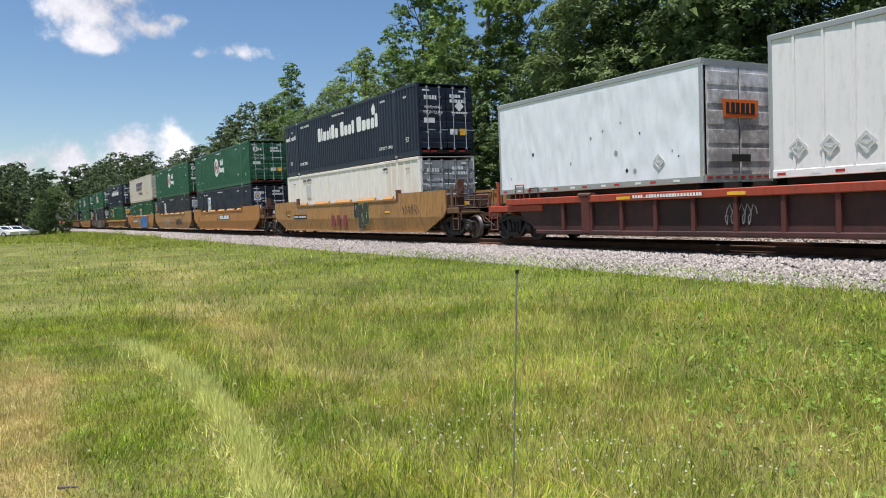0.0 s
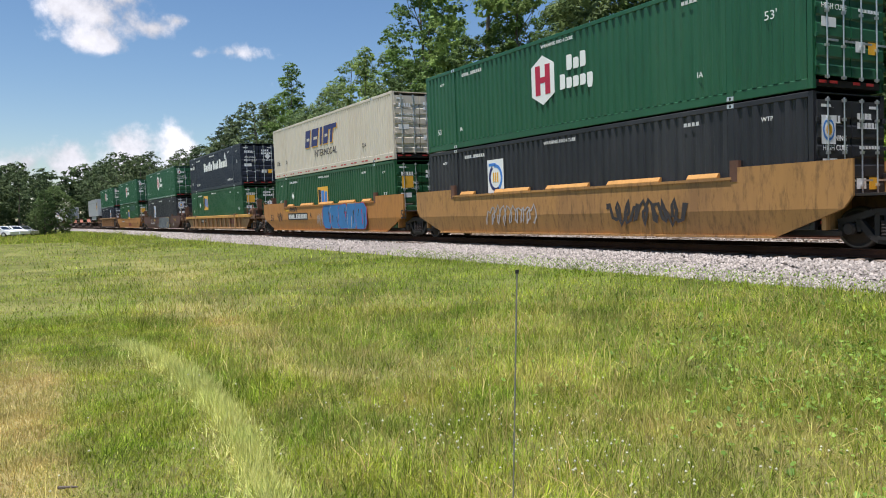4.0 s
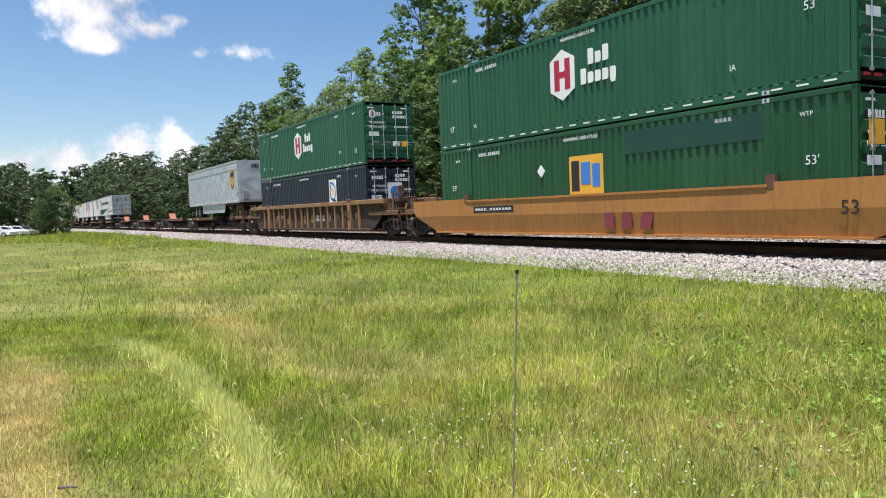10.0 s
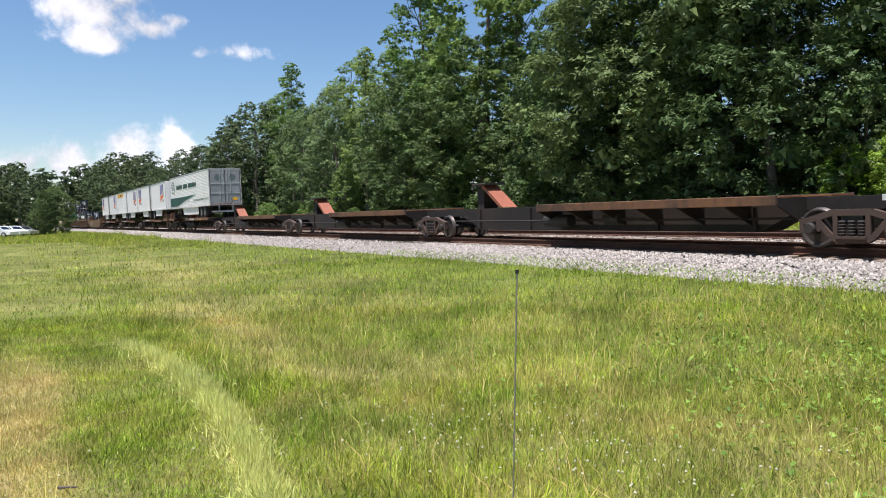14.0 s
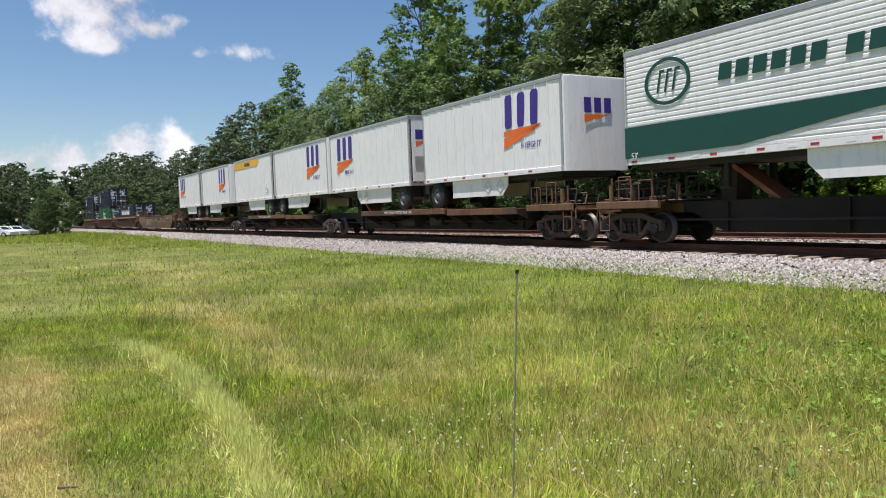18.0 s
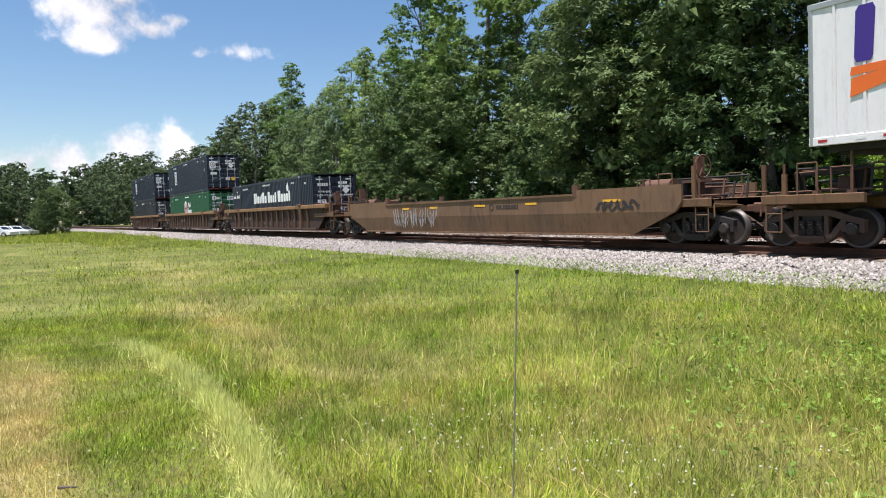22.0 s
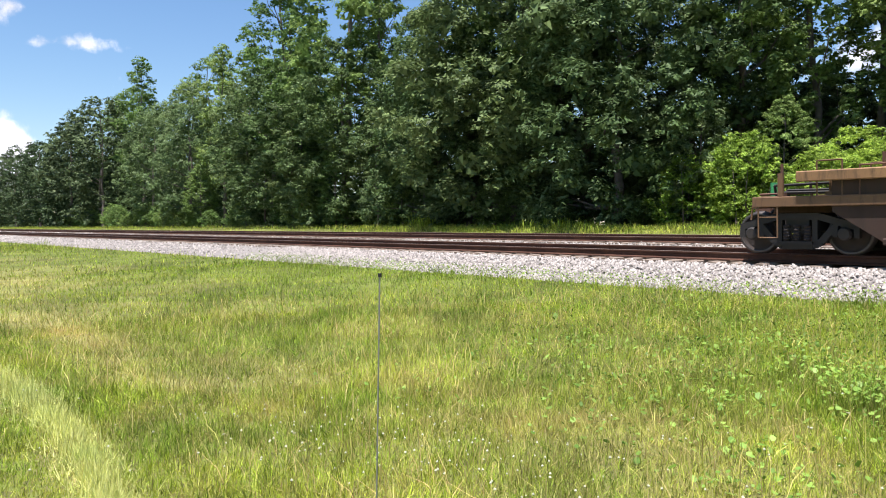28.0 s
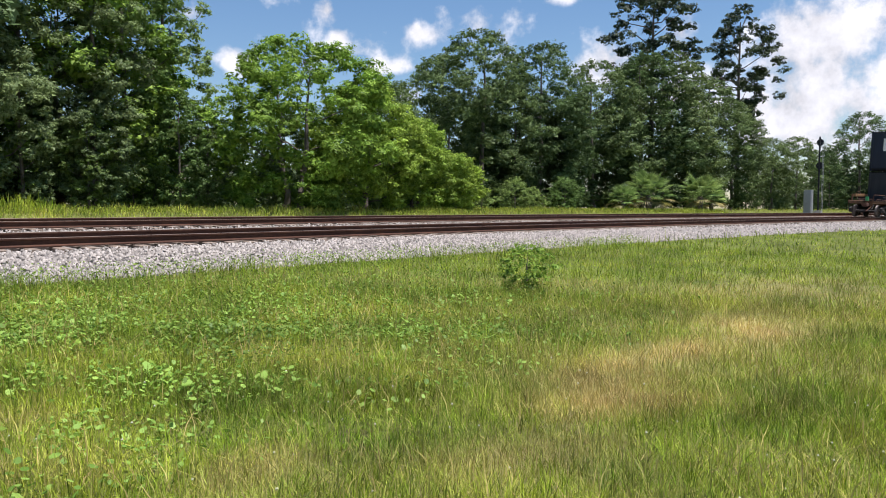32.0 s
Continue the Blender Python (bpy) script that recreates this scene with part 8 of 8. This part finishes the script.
    scrawl(c, -3.9, 0.9, 1.0, 0.3, SPRAY_Y, 42)
    scrawl(c, -1.9, 0.35, 1.2, 0.35, SPRAY_W, 43)
    scrawl(c, 7.2, 0.9, 1.2, 0.35, SPRAY_Y, 44)
    words(c, "53", 7.0, -1.437, 0.58, 0.42, SPRAY_W)
    n = container(BLACKISH, "charcoal container with a white square badge", -143.4, 0.40)
    mark_box(n, seed=7, num=False)
    badge(n, -4.15, 1.0)
    end_badge(n)
    hub_box(-143.4, 3.33, "green container with white dashes and a hexagon emblem", seed=3)
    # green over green
    c = well_smooth("orange well car with a faded wine-red mark", -167.0, ORANGE_CAR, top=1.40, rise=0.05, pads=False, crease=0.85, brake=(False, True))
    triple_logo(c, 1.0, 0.42, 1.9, 0.55, WINE, -1.436)
    car_plate(c, -5.7, 0.95, 2.4, 0.22, seed=9)
    words(c, "53", 8.0, -1.437, 0.85, 0.42, BLACKP)
    gold_box(-167.0, 0.40, "dark green container with a gold square and a painted-over strip", -0.6, seed=3, masked=True)
    hub_box(-167.0, 3.33, "green container with white dashes and a hexagon emblem", seed=4)
    # green over navy, brown ribbed car
    c = well_ribbed("brown ribbed well car with orange top chord and rust", -190.05, BROWN_CAR, RIB_TAN, RIB_TAN, top=1.68, half=11.9, ribs=16, brake=(False, True))
    wear = random.Random(31)
    for x in (-6.9, -5.1, -4.2, -2.9, -0.2, 1.0, 3.4, 4.6, 5.6, 6.9):
        w, h, z = wear.uniform(0.16, 0.34), wear.uniform(0.14, 0.34), wear.uniform(0.75, 1.15)
        patch(c, "worn_patch", [(x + w * math.cos(i * 0.785) * wear.uniform(0.6, 1.1), z + h * math.sin(i * 0.785) * wear.uniform(0.6, 1.1)) for i in range(8)], RIB_TAN, -1.324, "worn tan patch of older paint")
    car_plate(c, -5.0, 0.85, 1.4, 0.26, y=-1.325, dark=False)
    words(c, "53", 5.0, -1.325, 0.95, 0.6, BLACKP)
    words(c, "20\n40", 6.3, -1.48, 0.95, 0.3, BLACKP)
    triple_logo(c, 1.6, 0.72, 2.2, 0.40, SPRAY_W, -1.325)
    n = container(NAVY, "dark navy container with a white square badge", -190.05, 0.40)
    mark_box(n, seed=9, num=False)
    badge(n, 3.55, 1.2)
    patch_end(n, "badge", rect(-0.25, 0.5, 1.2, 2.05), WHITE, BOX_L / 2 + 0.118)
    patch_end(n, "badge_middle", disc(0.12, 1.62, 0.24, 0.28), BLUE_LOGO, BOX_L / 2 + 0.124)
    hub_box(-190.05, 3.33, "green container with white dashes and a hexagon emblem", seed=5)
    # five spine units
    D = 1.13
    spine_unit("dark spine car unit with rust-orange wheel decks", -212.25, 8.64, "shared", "end", [(-6.7, 1.4, D), (6.6, 7.6, D)], hitch=(5.6, -1, True))
    for u in (-229.53, -246.81, -264.09):
        spine_unit("empty dark spine car unit with a raised red hitch", u, 8.64, "shared", None, [(-1.2, 7.2, D)], hitch=(-6.0, 1, True))
    spine_unit("dark spine car unit with rust-orange wheel decks", -281.36, 8.64, "end", None, [(-1.4, 7.3, D)], hitch=(-5.9, 1, True))
    for car, x in ((CARS[-5][0], -4.6), (CARS[-1][0], 3.6)):
        words(car, "53", x, -1.473, D - 0.09, 0.19, MARK)
        bars(car, x - 3.2, D - 0.15, 1.6, 0.12, 10, MARK, y=-1.472, seed=3)
        part("reflective_strip", Shape().box(x + 0.6, x + 1.1, -1.475, -1.471, D - 0.14, D - 0.05), YELR, car)
    p = trailer("plain", "long pale grey trailer with a brown and gold shield", -211.6, 16.15, nose=1, floor=2.13, top=5.12, skin=TRAILER_GREY, tandem=True)
    shield(p, 6.57, 2.62)
    words(p, "53'", 7.7, -1.302, 1.55, 0.3, BLACKP)
    part("marker_light", Shape().box(-1.2, -1.08, -1.32, -1.29, 1.03, 1.09), YELR, p)
    bars(p, -0.3, 3.45, 0.55, 0.28, 6, BLACKP, end_x=8.12, seed=3)
    part("nose_vent", Shape().box(8.115, 8.14, -0.98, -0.62, 1.25, 1.8, 0.02), ALU, p)
    part("nose_vent", Shape().box(8.115, 8.14, 0.42, 0.86, 1.25, 1.8, 0.02), ALU, p)
    part("roof_strip", Shape().box(-8.0, 8.0, -1.312, -1.30, 3.35, 3.42, 0.004), ALU, p)
    q = trailer("ribbed", "long ribbed white refrigerated trailer with green swoosh", -281.85, 16.0, nose=-1, floor=2.10, top=5.10, skin=TRAILER_W, tandem=True)
    reefer_marks(q)
    # three units of two short trailers each
    for i, u in enumerate((-302.3, -320.9, -339.5)):
        spine_unit("dark spine car unit with two short trailers on rust decks", u, 9.3, "end" if i == 2 else "shared", "end" if i == 0 else None, [(-4.6, 3.0, D), (3.2, 7.6, D - 0.06)], hitch=(-7.2, 1, True))
        words(CARS[-1][0], "TWIN 28' ALL PURPOSE SPINE CAR", -0.9, -1.473, D - 0.09, 0.165, MARK)
    pups = [(-296.75, 1, "panel", True), (-306.5, -1, "panel", True), (-315.5, 1, "panel", True), (-324.7, -1, "panel", False), (-334.8, 1, "panel", True), (-344.4, -1, "panel", True)]
    for u, nose, kind, violet in pups:
        t = trailer(kind, "white short trailer with violet and orange lettering shapes" if violet else "white short trailer with a faded yellow band", u, 8.55, nose=nose, round_nose=violet and nose > 0)
        if violet:
            violet_logo(t, 2.1 if nose > 0 else -2.55, nose)
            for dx in (0.0, 0.75):
                placard(t, (0.1 if nose > 0 else -1.0) + dx, 0.72, y=-1.222, r=0.24)
        else:
            part("yellow_band", Shape().slab_y([(-4.2, 3.25), (1.2, 3.25), (1.6, 3.45), (1.6, 3.72), (-4.2, 3.72)], -1.308, -1.303), GOLD, t, "faded yellow band with black bars")
            bars(t, -1.6, 3.38, 1.3, 0.22, 6, BLACKP, y=-1.313, seed=5)
            placard(t, 3.2, 1.7)
    # empty well car
    c = well_smooth("empty dusty tan well car with pale graffiti", -362.2, TAN_BROWN, top=1.42, rise=0.1, pads=False, crease=0.85, brake=(True, True))
    for i in range(5):
        scrawl(c, -5.6 + i * 0.75, 0.4, 0.7, 0.85, SPRAY_W, 60 + i, n=3, r=0.02)
    scrawl(c, 7.0, 0.9, 1.8, 0.3, SPRAY_D, 66, n=6, r=0.03)
    part("reflective_strip", Shape().box(-4.7, -4.1, -1.437, -1.434, 1.15, 1.22).box(0.8, 1.5, -1.437, -1.434, 1.15, 1.22).box(3.8, 4.4, -1.437, -1.434, 1.15, 1.22).box(7.4, 8.1, -1.437, -1.434, 1.15, 1.22).box(-2.4, -1.8, -1.437, -1.434, 1.15, 1.22), YELR, c)
    ring(c, "logo_stroke", 1.9, 1.12, 0.08, 0.13, SPRAY_D, -1.437)
    bars(c, 2.15, 1.05, 1.3, 0.13, 15, SPRAY_D, y=-1.437, seed=4)
    # three brown ribbed cars
    for u, k in ((-385.7, 0), (-409.3, 1), (-433.75, 2)):
        c = well_ribbed("rusty brown ribbed well car with orange top chord", u, BROWN_CAR, RIB_TAN, RIB_BROWN, top=1.62, ribs=15, brake=(False, k != 2))
        car_plate(c, -5.6 if k != 1 else -3.0, 0.8, 1.9, 0.3, y=-1.325, dark=False, seed=k)
        words(c, "20\n40", -6.3, -1.48, 0.95, 0.3, BLACKP)
        part("yellow_plate", Shape().box(-8.0, -7.45, -1.327, -1.322, 0.95, 1.15), RIB_TAN, c)
        if k < 2:
            for i in range(10):
                scrawl(c, -6.9 + i * 1.4, 0.45, 0.75, 0.7, SPRAY_F, 70 + i + 20 * k, y=-1.325, n=2, r=0.013)
    coast_box(-385.7, 0.40, "navy container with a long line of white lettering shapes", seed=3)
    hub_box(-409.3, 0.40, "green container with a white hexagon emblem", dashes=False, seed=7)
    coast_box(-409.3, 3.33, "navy container with a white square badge", big=False, seed=4)
    k = coast_box(-433.75, 3.33, "dark navy container with a white square badge", big=False, seed=5)
    patch_end(k, "badge", rect(-0.45, 0.45, 1.45, 2.35), WHITE, -8.058)
    patch_end(k, "badge_middle", disc(0.0, 1.9, 0.30, 0.30), BLUE_LOGO, -8.064)
    n = container(BLACKISH, "charcoal-navy container, plain sided", -433.75, 0.40)
    mark_box(n, seed=11, num=False)
    tail_end(c, n)


def placard(ob, x, z, y=-1.309, r=0.28):
    sh = Shape()
    o = [(x, z - r), (x + r, z), (x, z + r), (x - r, z)]
    i_ = [(x, z - r * 0.72), (x + r * 0.72, z), (x, z + r * 0.72), (x - r * 0.72, z)]
    for k in range(4):
        j = (k + 1) % 4
        sh.slab_y([o[k], o[j], i_[j], i_[k]], y - 0.012, y)
    sh.slab_y(rect(x - r * 0.55, x + r * 0.55, z - 0.03, z + 0.03), y - 0.010, y)
    part("placard_frame", sh, MARK, ob, "metal placard frame")


def shield(ob, x, z):
    w, h = 0.55, 0.70
    o = [(-w, h), (-w * 0.5, h * 1.10), (0, h * 1.14), (w * 0.5, h * 1.10), (w, h), (w, -h * 0.2), (w * 0.75, -h * 0.65), (0, -h * 1.05), (-w * 0.75, -h * 0.65), (-w, -h * 0.2)]
    b = patch(ob, "shield", [(x + a, z + c) for a, c in o], GOLD, -1.301, "gold-edged dark brown shield")
    i_ = [(x + a * 0.88, z + (c * 0.90 if c < h * 0.9 else c * 0.72 + (a + w) * 0.12)) for a, c in o]
    part("shield_field", Shape().slab_y(i_, -1.306, -1.302), BROWN_LOGO, b)
    for a, lo in ((-0.40, -0.28), (-0.11, -0.46), (0.18, -0.28)):
        part("shield_bar", Shape().slab_y([(x + a, z + lo + 0.05), (x + a + 0.05, z + lo), (x + a + 0.17, z + lo), (x + a + 0.22, z + lo + 0.05), (x + a + 0.22, z + 0.18), (x + a + 0.17, z + 0.23), (x + a, z + 0.23)], -1.311, -1.307), GOLD, b)


def reefer_marks(ob):
    part("green_swoosh", Shape().slab_y([(-8.0, 1.14), (-4.4, 1.20), (-1.5, 1.62), (3.1, 2.03), (3.1, 2.06), (-2.0, 1.98), (-8.0, 1.96)], -1.331, -1.326), PINE_LOGO, ob, "dark green swoosh")
    ring(ob, "round_emblem", -6.50, 2.98, 0.64, 0.75, PINE_LOGO, -1.333, 0, 360, 32, 0.78)
    words(ob, "53'", -7.65, -1.336, 1.20, 0.22, WHITE)
    sh = Shape()
    for i in range(3):
        x = -6.85 + i * 0.25
        sh.slab_y([(x, 2.72), (x + 0.06, 2.72), (x + 0.18, 3.28), (x + 0.12, 3.28)], -1.333, -1.328)
        sh.slab_y(rect(x + 0.12, x + 0.28, 3.21, 3.28), -1.3335, -1.3285)
    part("emblem_stroke", sh, PINE_LOGO, ob)
    x = -4.95
    for word in (6, 4, 7):
        for i in range(word):
            part("logo_stroke", Shape().slab_y([(x, 2.74), (x + 0.34, 2.74), (x + 0.40, 3.12), (x + 0.06, 3.12)], -1.333, -1.328), PINE_LOGO, ob)
            x += 0.46
        x += 0.30
    words(ob, "Refrigerated Transportation Solutions for Over 65 Years", 4.9, -1.333, 1.58, 0.25, PINE_LOGO)
    for y in (-0.6, 0.6):
        o = [(y + 0.26 * math.cos(i * math.pi / 10), 3.25 + 0.26 * math.sin(i * math.pi / 10)) for i in range(20)]
        patch_end(ob, "round_emblem", o, paint("dull_teal_emblem", (0.13, 0.17, 0.17), 0.5), 8.0 + 0.036)
    patch_end(ob, "notice", rect(0.55, 0.95, 1.35, 1.6), YELR, 8.0 + 0.037, "yellow notice")
    for z in (1.95, 2.75):
        part("door_band", Shape().box(8.03, 8.05, -1.2, 1.2, z - 0.04, z + 0.04), CHROME, ob)


def violet_logo(ob, x, nose):
    """Three violet strokes, two orange wedges and a small word beneath."""
    y = -1.303
    z = 2.55
    g = 0.11
    k = 0.84

    def at(pts):
        return [(x + a_ * k, z + b_) for a_, b_ in pts]
    for j in range(3):
        c = -0.98 + j * 0.82
        o = [(c + 0.14, 0.0), (c + 0.46, 0.0), (c + 0.52, 0.10), (c + 0.58, 0.98), (c + 0.52, 1.08), (c + 0.20, 1.08), (c + 0.12, 0.98), (c + 0.08, 0.10)]
        part("logo_stroke", Shape().slab_y(at(o), y - 0.009, y), PURPLE, ob)
    for a, b in ((-0.24, -0.08), (-0.66, -0.30)):
        part("orange_wedge", Shape().slab_y(at([(-1.0, a), (-0.97, b), (1.40, 0.0), (0.95, -0.16 + 0.1 * b)]), y - 0.007, y), ORANGE_LOGO, ob)
    words(ob, "FREIGHT", x + 0.62, y, z - 0.62, 0.27, PURPLE)
    h = 4.275
    if nose > 0:
        sh = Shape()
        for k in range(3):
            sh.slab_x(rect(-0.55 + k * 0.4, -0.28 + k * 0.4, 2.75, 3.2), h + 0.142, h + 0.147)
        part("logo_stroke", sh, PURPLE, ob)
        part("orange_wedge", Shape().slab_x([(-0.55, 2.45), (-0.55, 2.68), (0.5, 2.70)], h + 0.142, h + 0.147), ORANGE_LOGO, ob)
    else:
        patch_end(ob, "logo_stroke", rect(-1.0, -0.4, 2.9, 3.3), PURPLE, h + 0.036)
        patch_end(ob, "orange_wedge", [(-1.0, 2.6), (-1.0, 2.82), (-0.3, 2.84)], ORANGE_LOGO, h + 0.036)
        patch_end(ob, "notice", rect(-1.05, -0.6, 1.6, 2.2), ALU, h + 0.036)


def tail_end(car, box):
    part("tail_lamp", Shape().box(-11.3, -11.15, -0.1, 0.1, 1.15, 1.45, 0.03), paint("green_tail_box", (0.05, 0.30, 0.10), 0.5), car, "small green end-of-train box")


# ---------- things beside the line ----------


def build_rod():
    """It stands in the grass a few steps off."""
    ob = thing("marker_rod", "thin grey metal rod with a small round cap", "rod")
    foot, tip = Vector((-2.6036, 1.8605, 0.0)), Vector((-2.588, 1.882, 1.334))
    part("shaft", Shape().tube(foot, tip, 0.0034, n=10), paint("grey_rod", (0.30, 0.29, 0.28), 0.45, metal=0.6), ob)
    part("cap", Shape().tube(tip - Vector((0, 0, 0.004)), tip + Vector((0, 0, 0.012)), 0.008, n=12), STEEL_DARK, ob)


def build_twig():
    ob = thing("twig", "short broken brown stick lying in mown grass", "stick")
    part("stem", Shape().tube((-4.74, 0.24, 0.06), (-4.68, 0.30, 0.072), 0.010, 0.007, n=7).tube((-4.68, 0.30, 0.072), (-4.62, 0.33, 0.085), 0.008, 0.004, n=7), BARK, ob)


def build_signal():
    ob = thing("railway_signal", "dark railway signal mast with round target heads", "signal", at=Matrix.Translation((71.0, 18.1, 0.9)))
    part("mast", Shape().tube((0, 0, -0.1), (0, 0, 6.9), 0.07, n=12), BLACKP, ob)
    part("base", Shape().box(-0.3, 0.3, -0.3, 0.3, -0.2, 0.5, 0.05), ALU, ob)
    part("cabinet", Shape().box(-0.4, 0.4, 0.5, 1.1, -0.1, 2.3, 0.04), DOOR_GREY, ob, "grey relay cabinet")
    for z in (6.4, 4.4):
        h = part("signal_head", Shape().lathe_y(0, 0, [(0.001, 0.12), (0.30, 0.12), (0.30, 0.16), (0.001, 0.16)], 24), BLACKP, ob, at=Matrix.Translation((0, 0, z)) @ Matrix.Rotation(radians(-90), 4, "Z"))
        part("lens", Shape().lathe_y(0, 0, [(0.001, 0.24), (0.10, 0.24), (0.12, 0.1)], 16), CHROME, h)
    ladder(ob, 0.0, -0.3, 0.0, 6.4, ALU, 0.4)


def parked_car(label, x, y, turn, mat, van=False):
    ob = thing("parked_car", label, "car", "parked cars", at=Matrix.Translation((x, y, float(ground_z(x, y)))) @ Matrix.Rotation(turn, 4, "Z"))
    hgt = 1.75 if van else 1.45
    o = [(-2.3, 0.35), (2.3, 0.35), (2.35, 0.75), (1.3, 0.95), (0.6, hgt), (-1.3 if not van else -2.1, hgt), (-2.2, 0.95), (-2.35, 0.7)]
    part("body", Shape().slab_y(o, -0.88, 0.88), mat, ob)
    gl = paint("car_glass", (0.02, 0.025, 0.03), 0.08)
    g = [(1.05, 1.03), (0.52, hgt - 0.12), (-1.15 if not van else -1.9, hgt - 0.12), (-1.75, 1.03)]
    for s in (-1, 1):
        part("side_window", Shape().slab_y(g, s * 0.885 - 0.003, s * 0.885 + 0.003), gl, ob)
    part("windscreen", Shape().prism([(1.22, -0.75, 1.0), (1.22, 0.75, 1.0), (0.64, 0.7, hgt - 0.06), (0.64, -0.7, hgt - 0.06)], [(1.25, -0.75, 1.01), (1.25, 0.75, 1.01), (0.67, 0.7, hgt - 0.05), (0.67, -0.7, hgt - 0.05)]), gl, ob)
    for wx in (-1.4, 1.4):
        for s in (-1, 1):
            w = part("wheel", Shape().lathe_y(wx, 0.33, [(0.2, s * 0.92), (0.31, s * 0.92), (0.33, s * 0.88), (0.33, s * 0.70)], 18), RUBBER, ob)
            part("rim", Shape().lathe_y(wx, 0.33, [(0.001, s * 0.91), (0.2, s * 0.91)], 14), CHROME, w)
    return ob


def build_beside():
    build_rod()
    build_twig()
    build_signal()
    white = paint("white_car_paint", (0.84, 0.85, 0.86), 0.3, vary=0.03)
    silver = paint("silver_car_paint", (0.42, 0.44, 0.46), 0.25, metal=0.5, vary=0.03)
    for i, (x, y, t, m) in enumerate(((-112, -2.6, 0.85, white), (-114, -0.5, 0.95, white), (-118, 1.0, 0.80, white), (-111, -5.0, 0.8, white), (-121, 2.1, 0.9, silver))):
        parked_car("white parked car on the grass" if m is white else "silver parked car on the grass", x, y, t, m)


# ---------- what moves ----------


def motions():
    times = [0, 3, 6, 8, 10, 12, 14, 16, 18, 20, 22, 24, 26, 27, 28, 28.5, 29, 29.5, 30, 30.5, 31, 31.5, 32]
    for ob, u in CARS:
        walk(ob, [(t, on_line(u + run(t))) for t in times])
    for ob, u, h in CONTAINERS + TRAILERS:
        walk(ob, [(t, on_line(u + run(t), h)) for t in times])


build_track()
build_ballast()
build_trees()
build_train()
build_beside()
build_grass()
build_bank_weeds()
build_weeds()
motions()
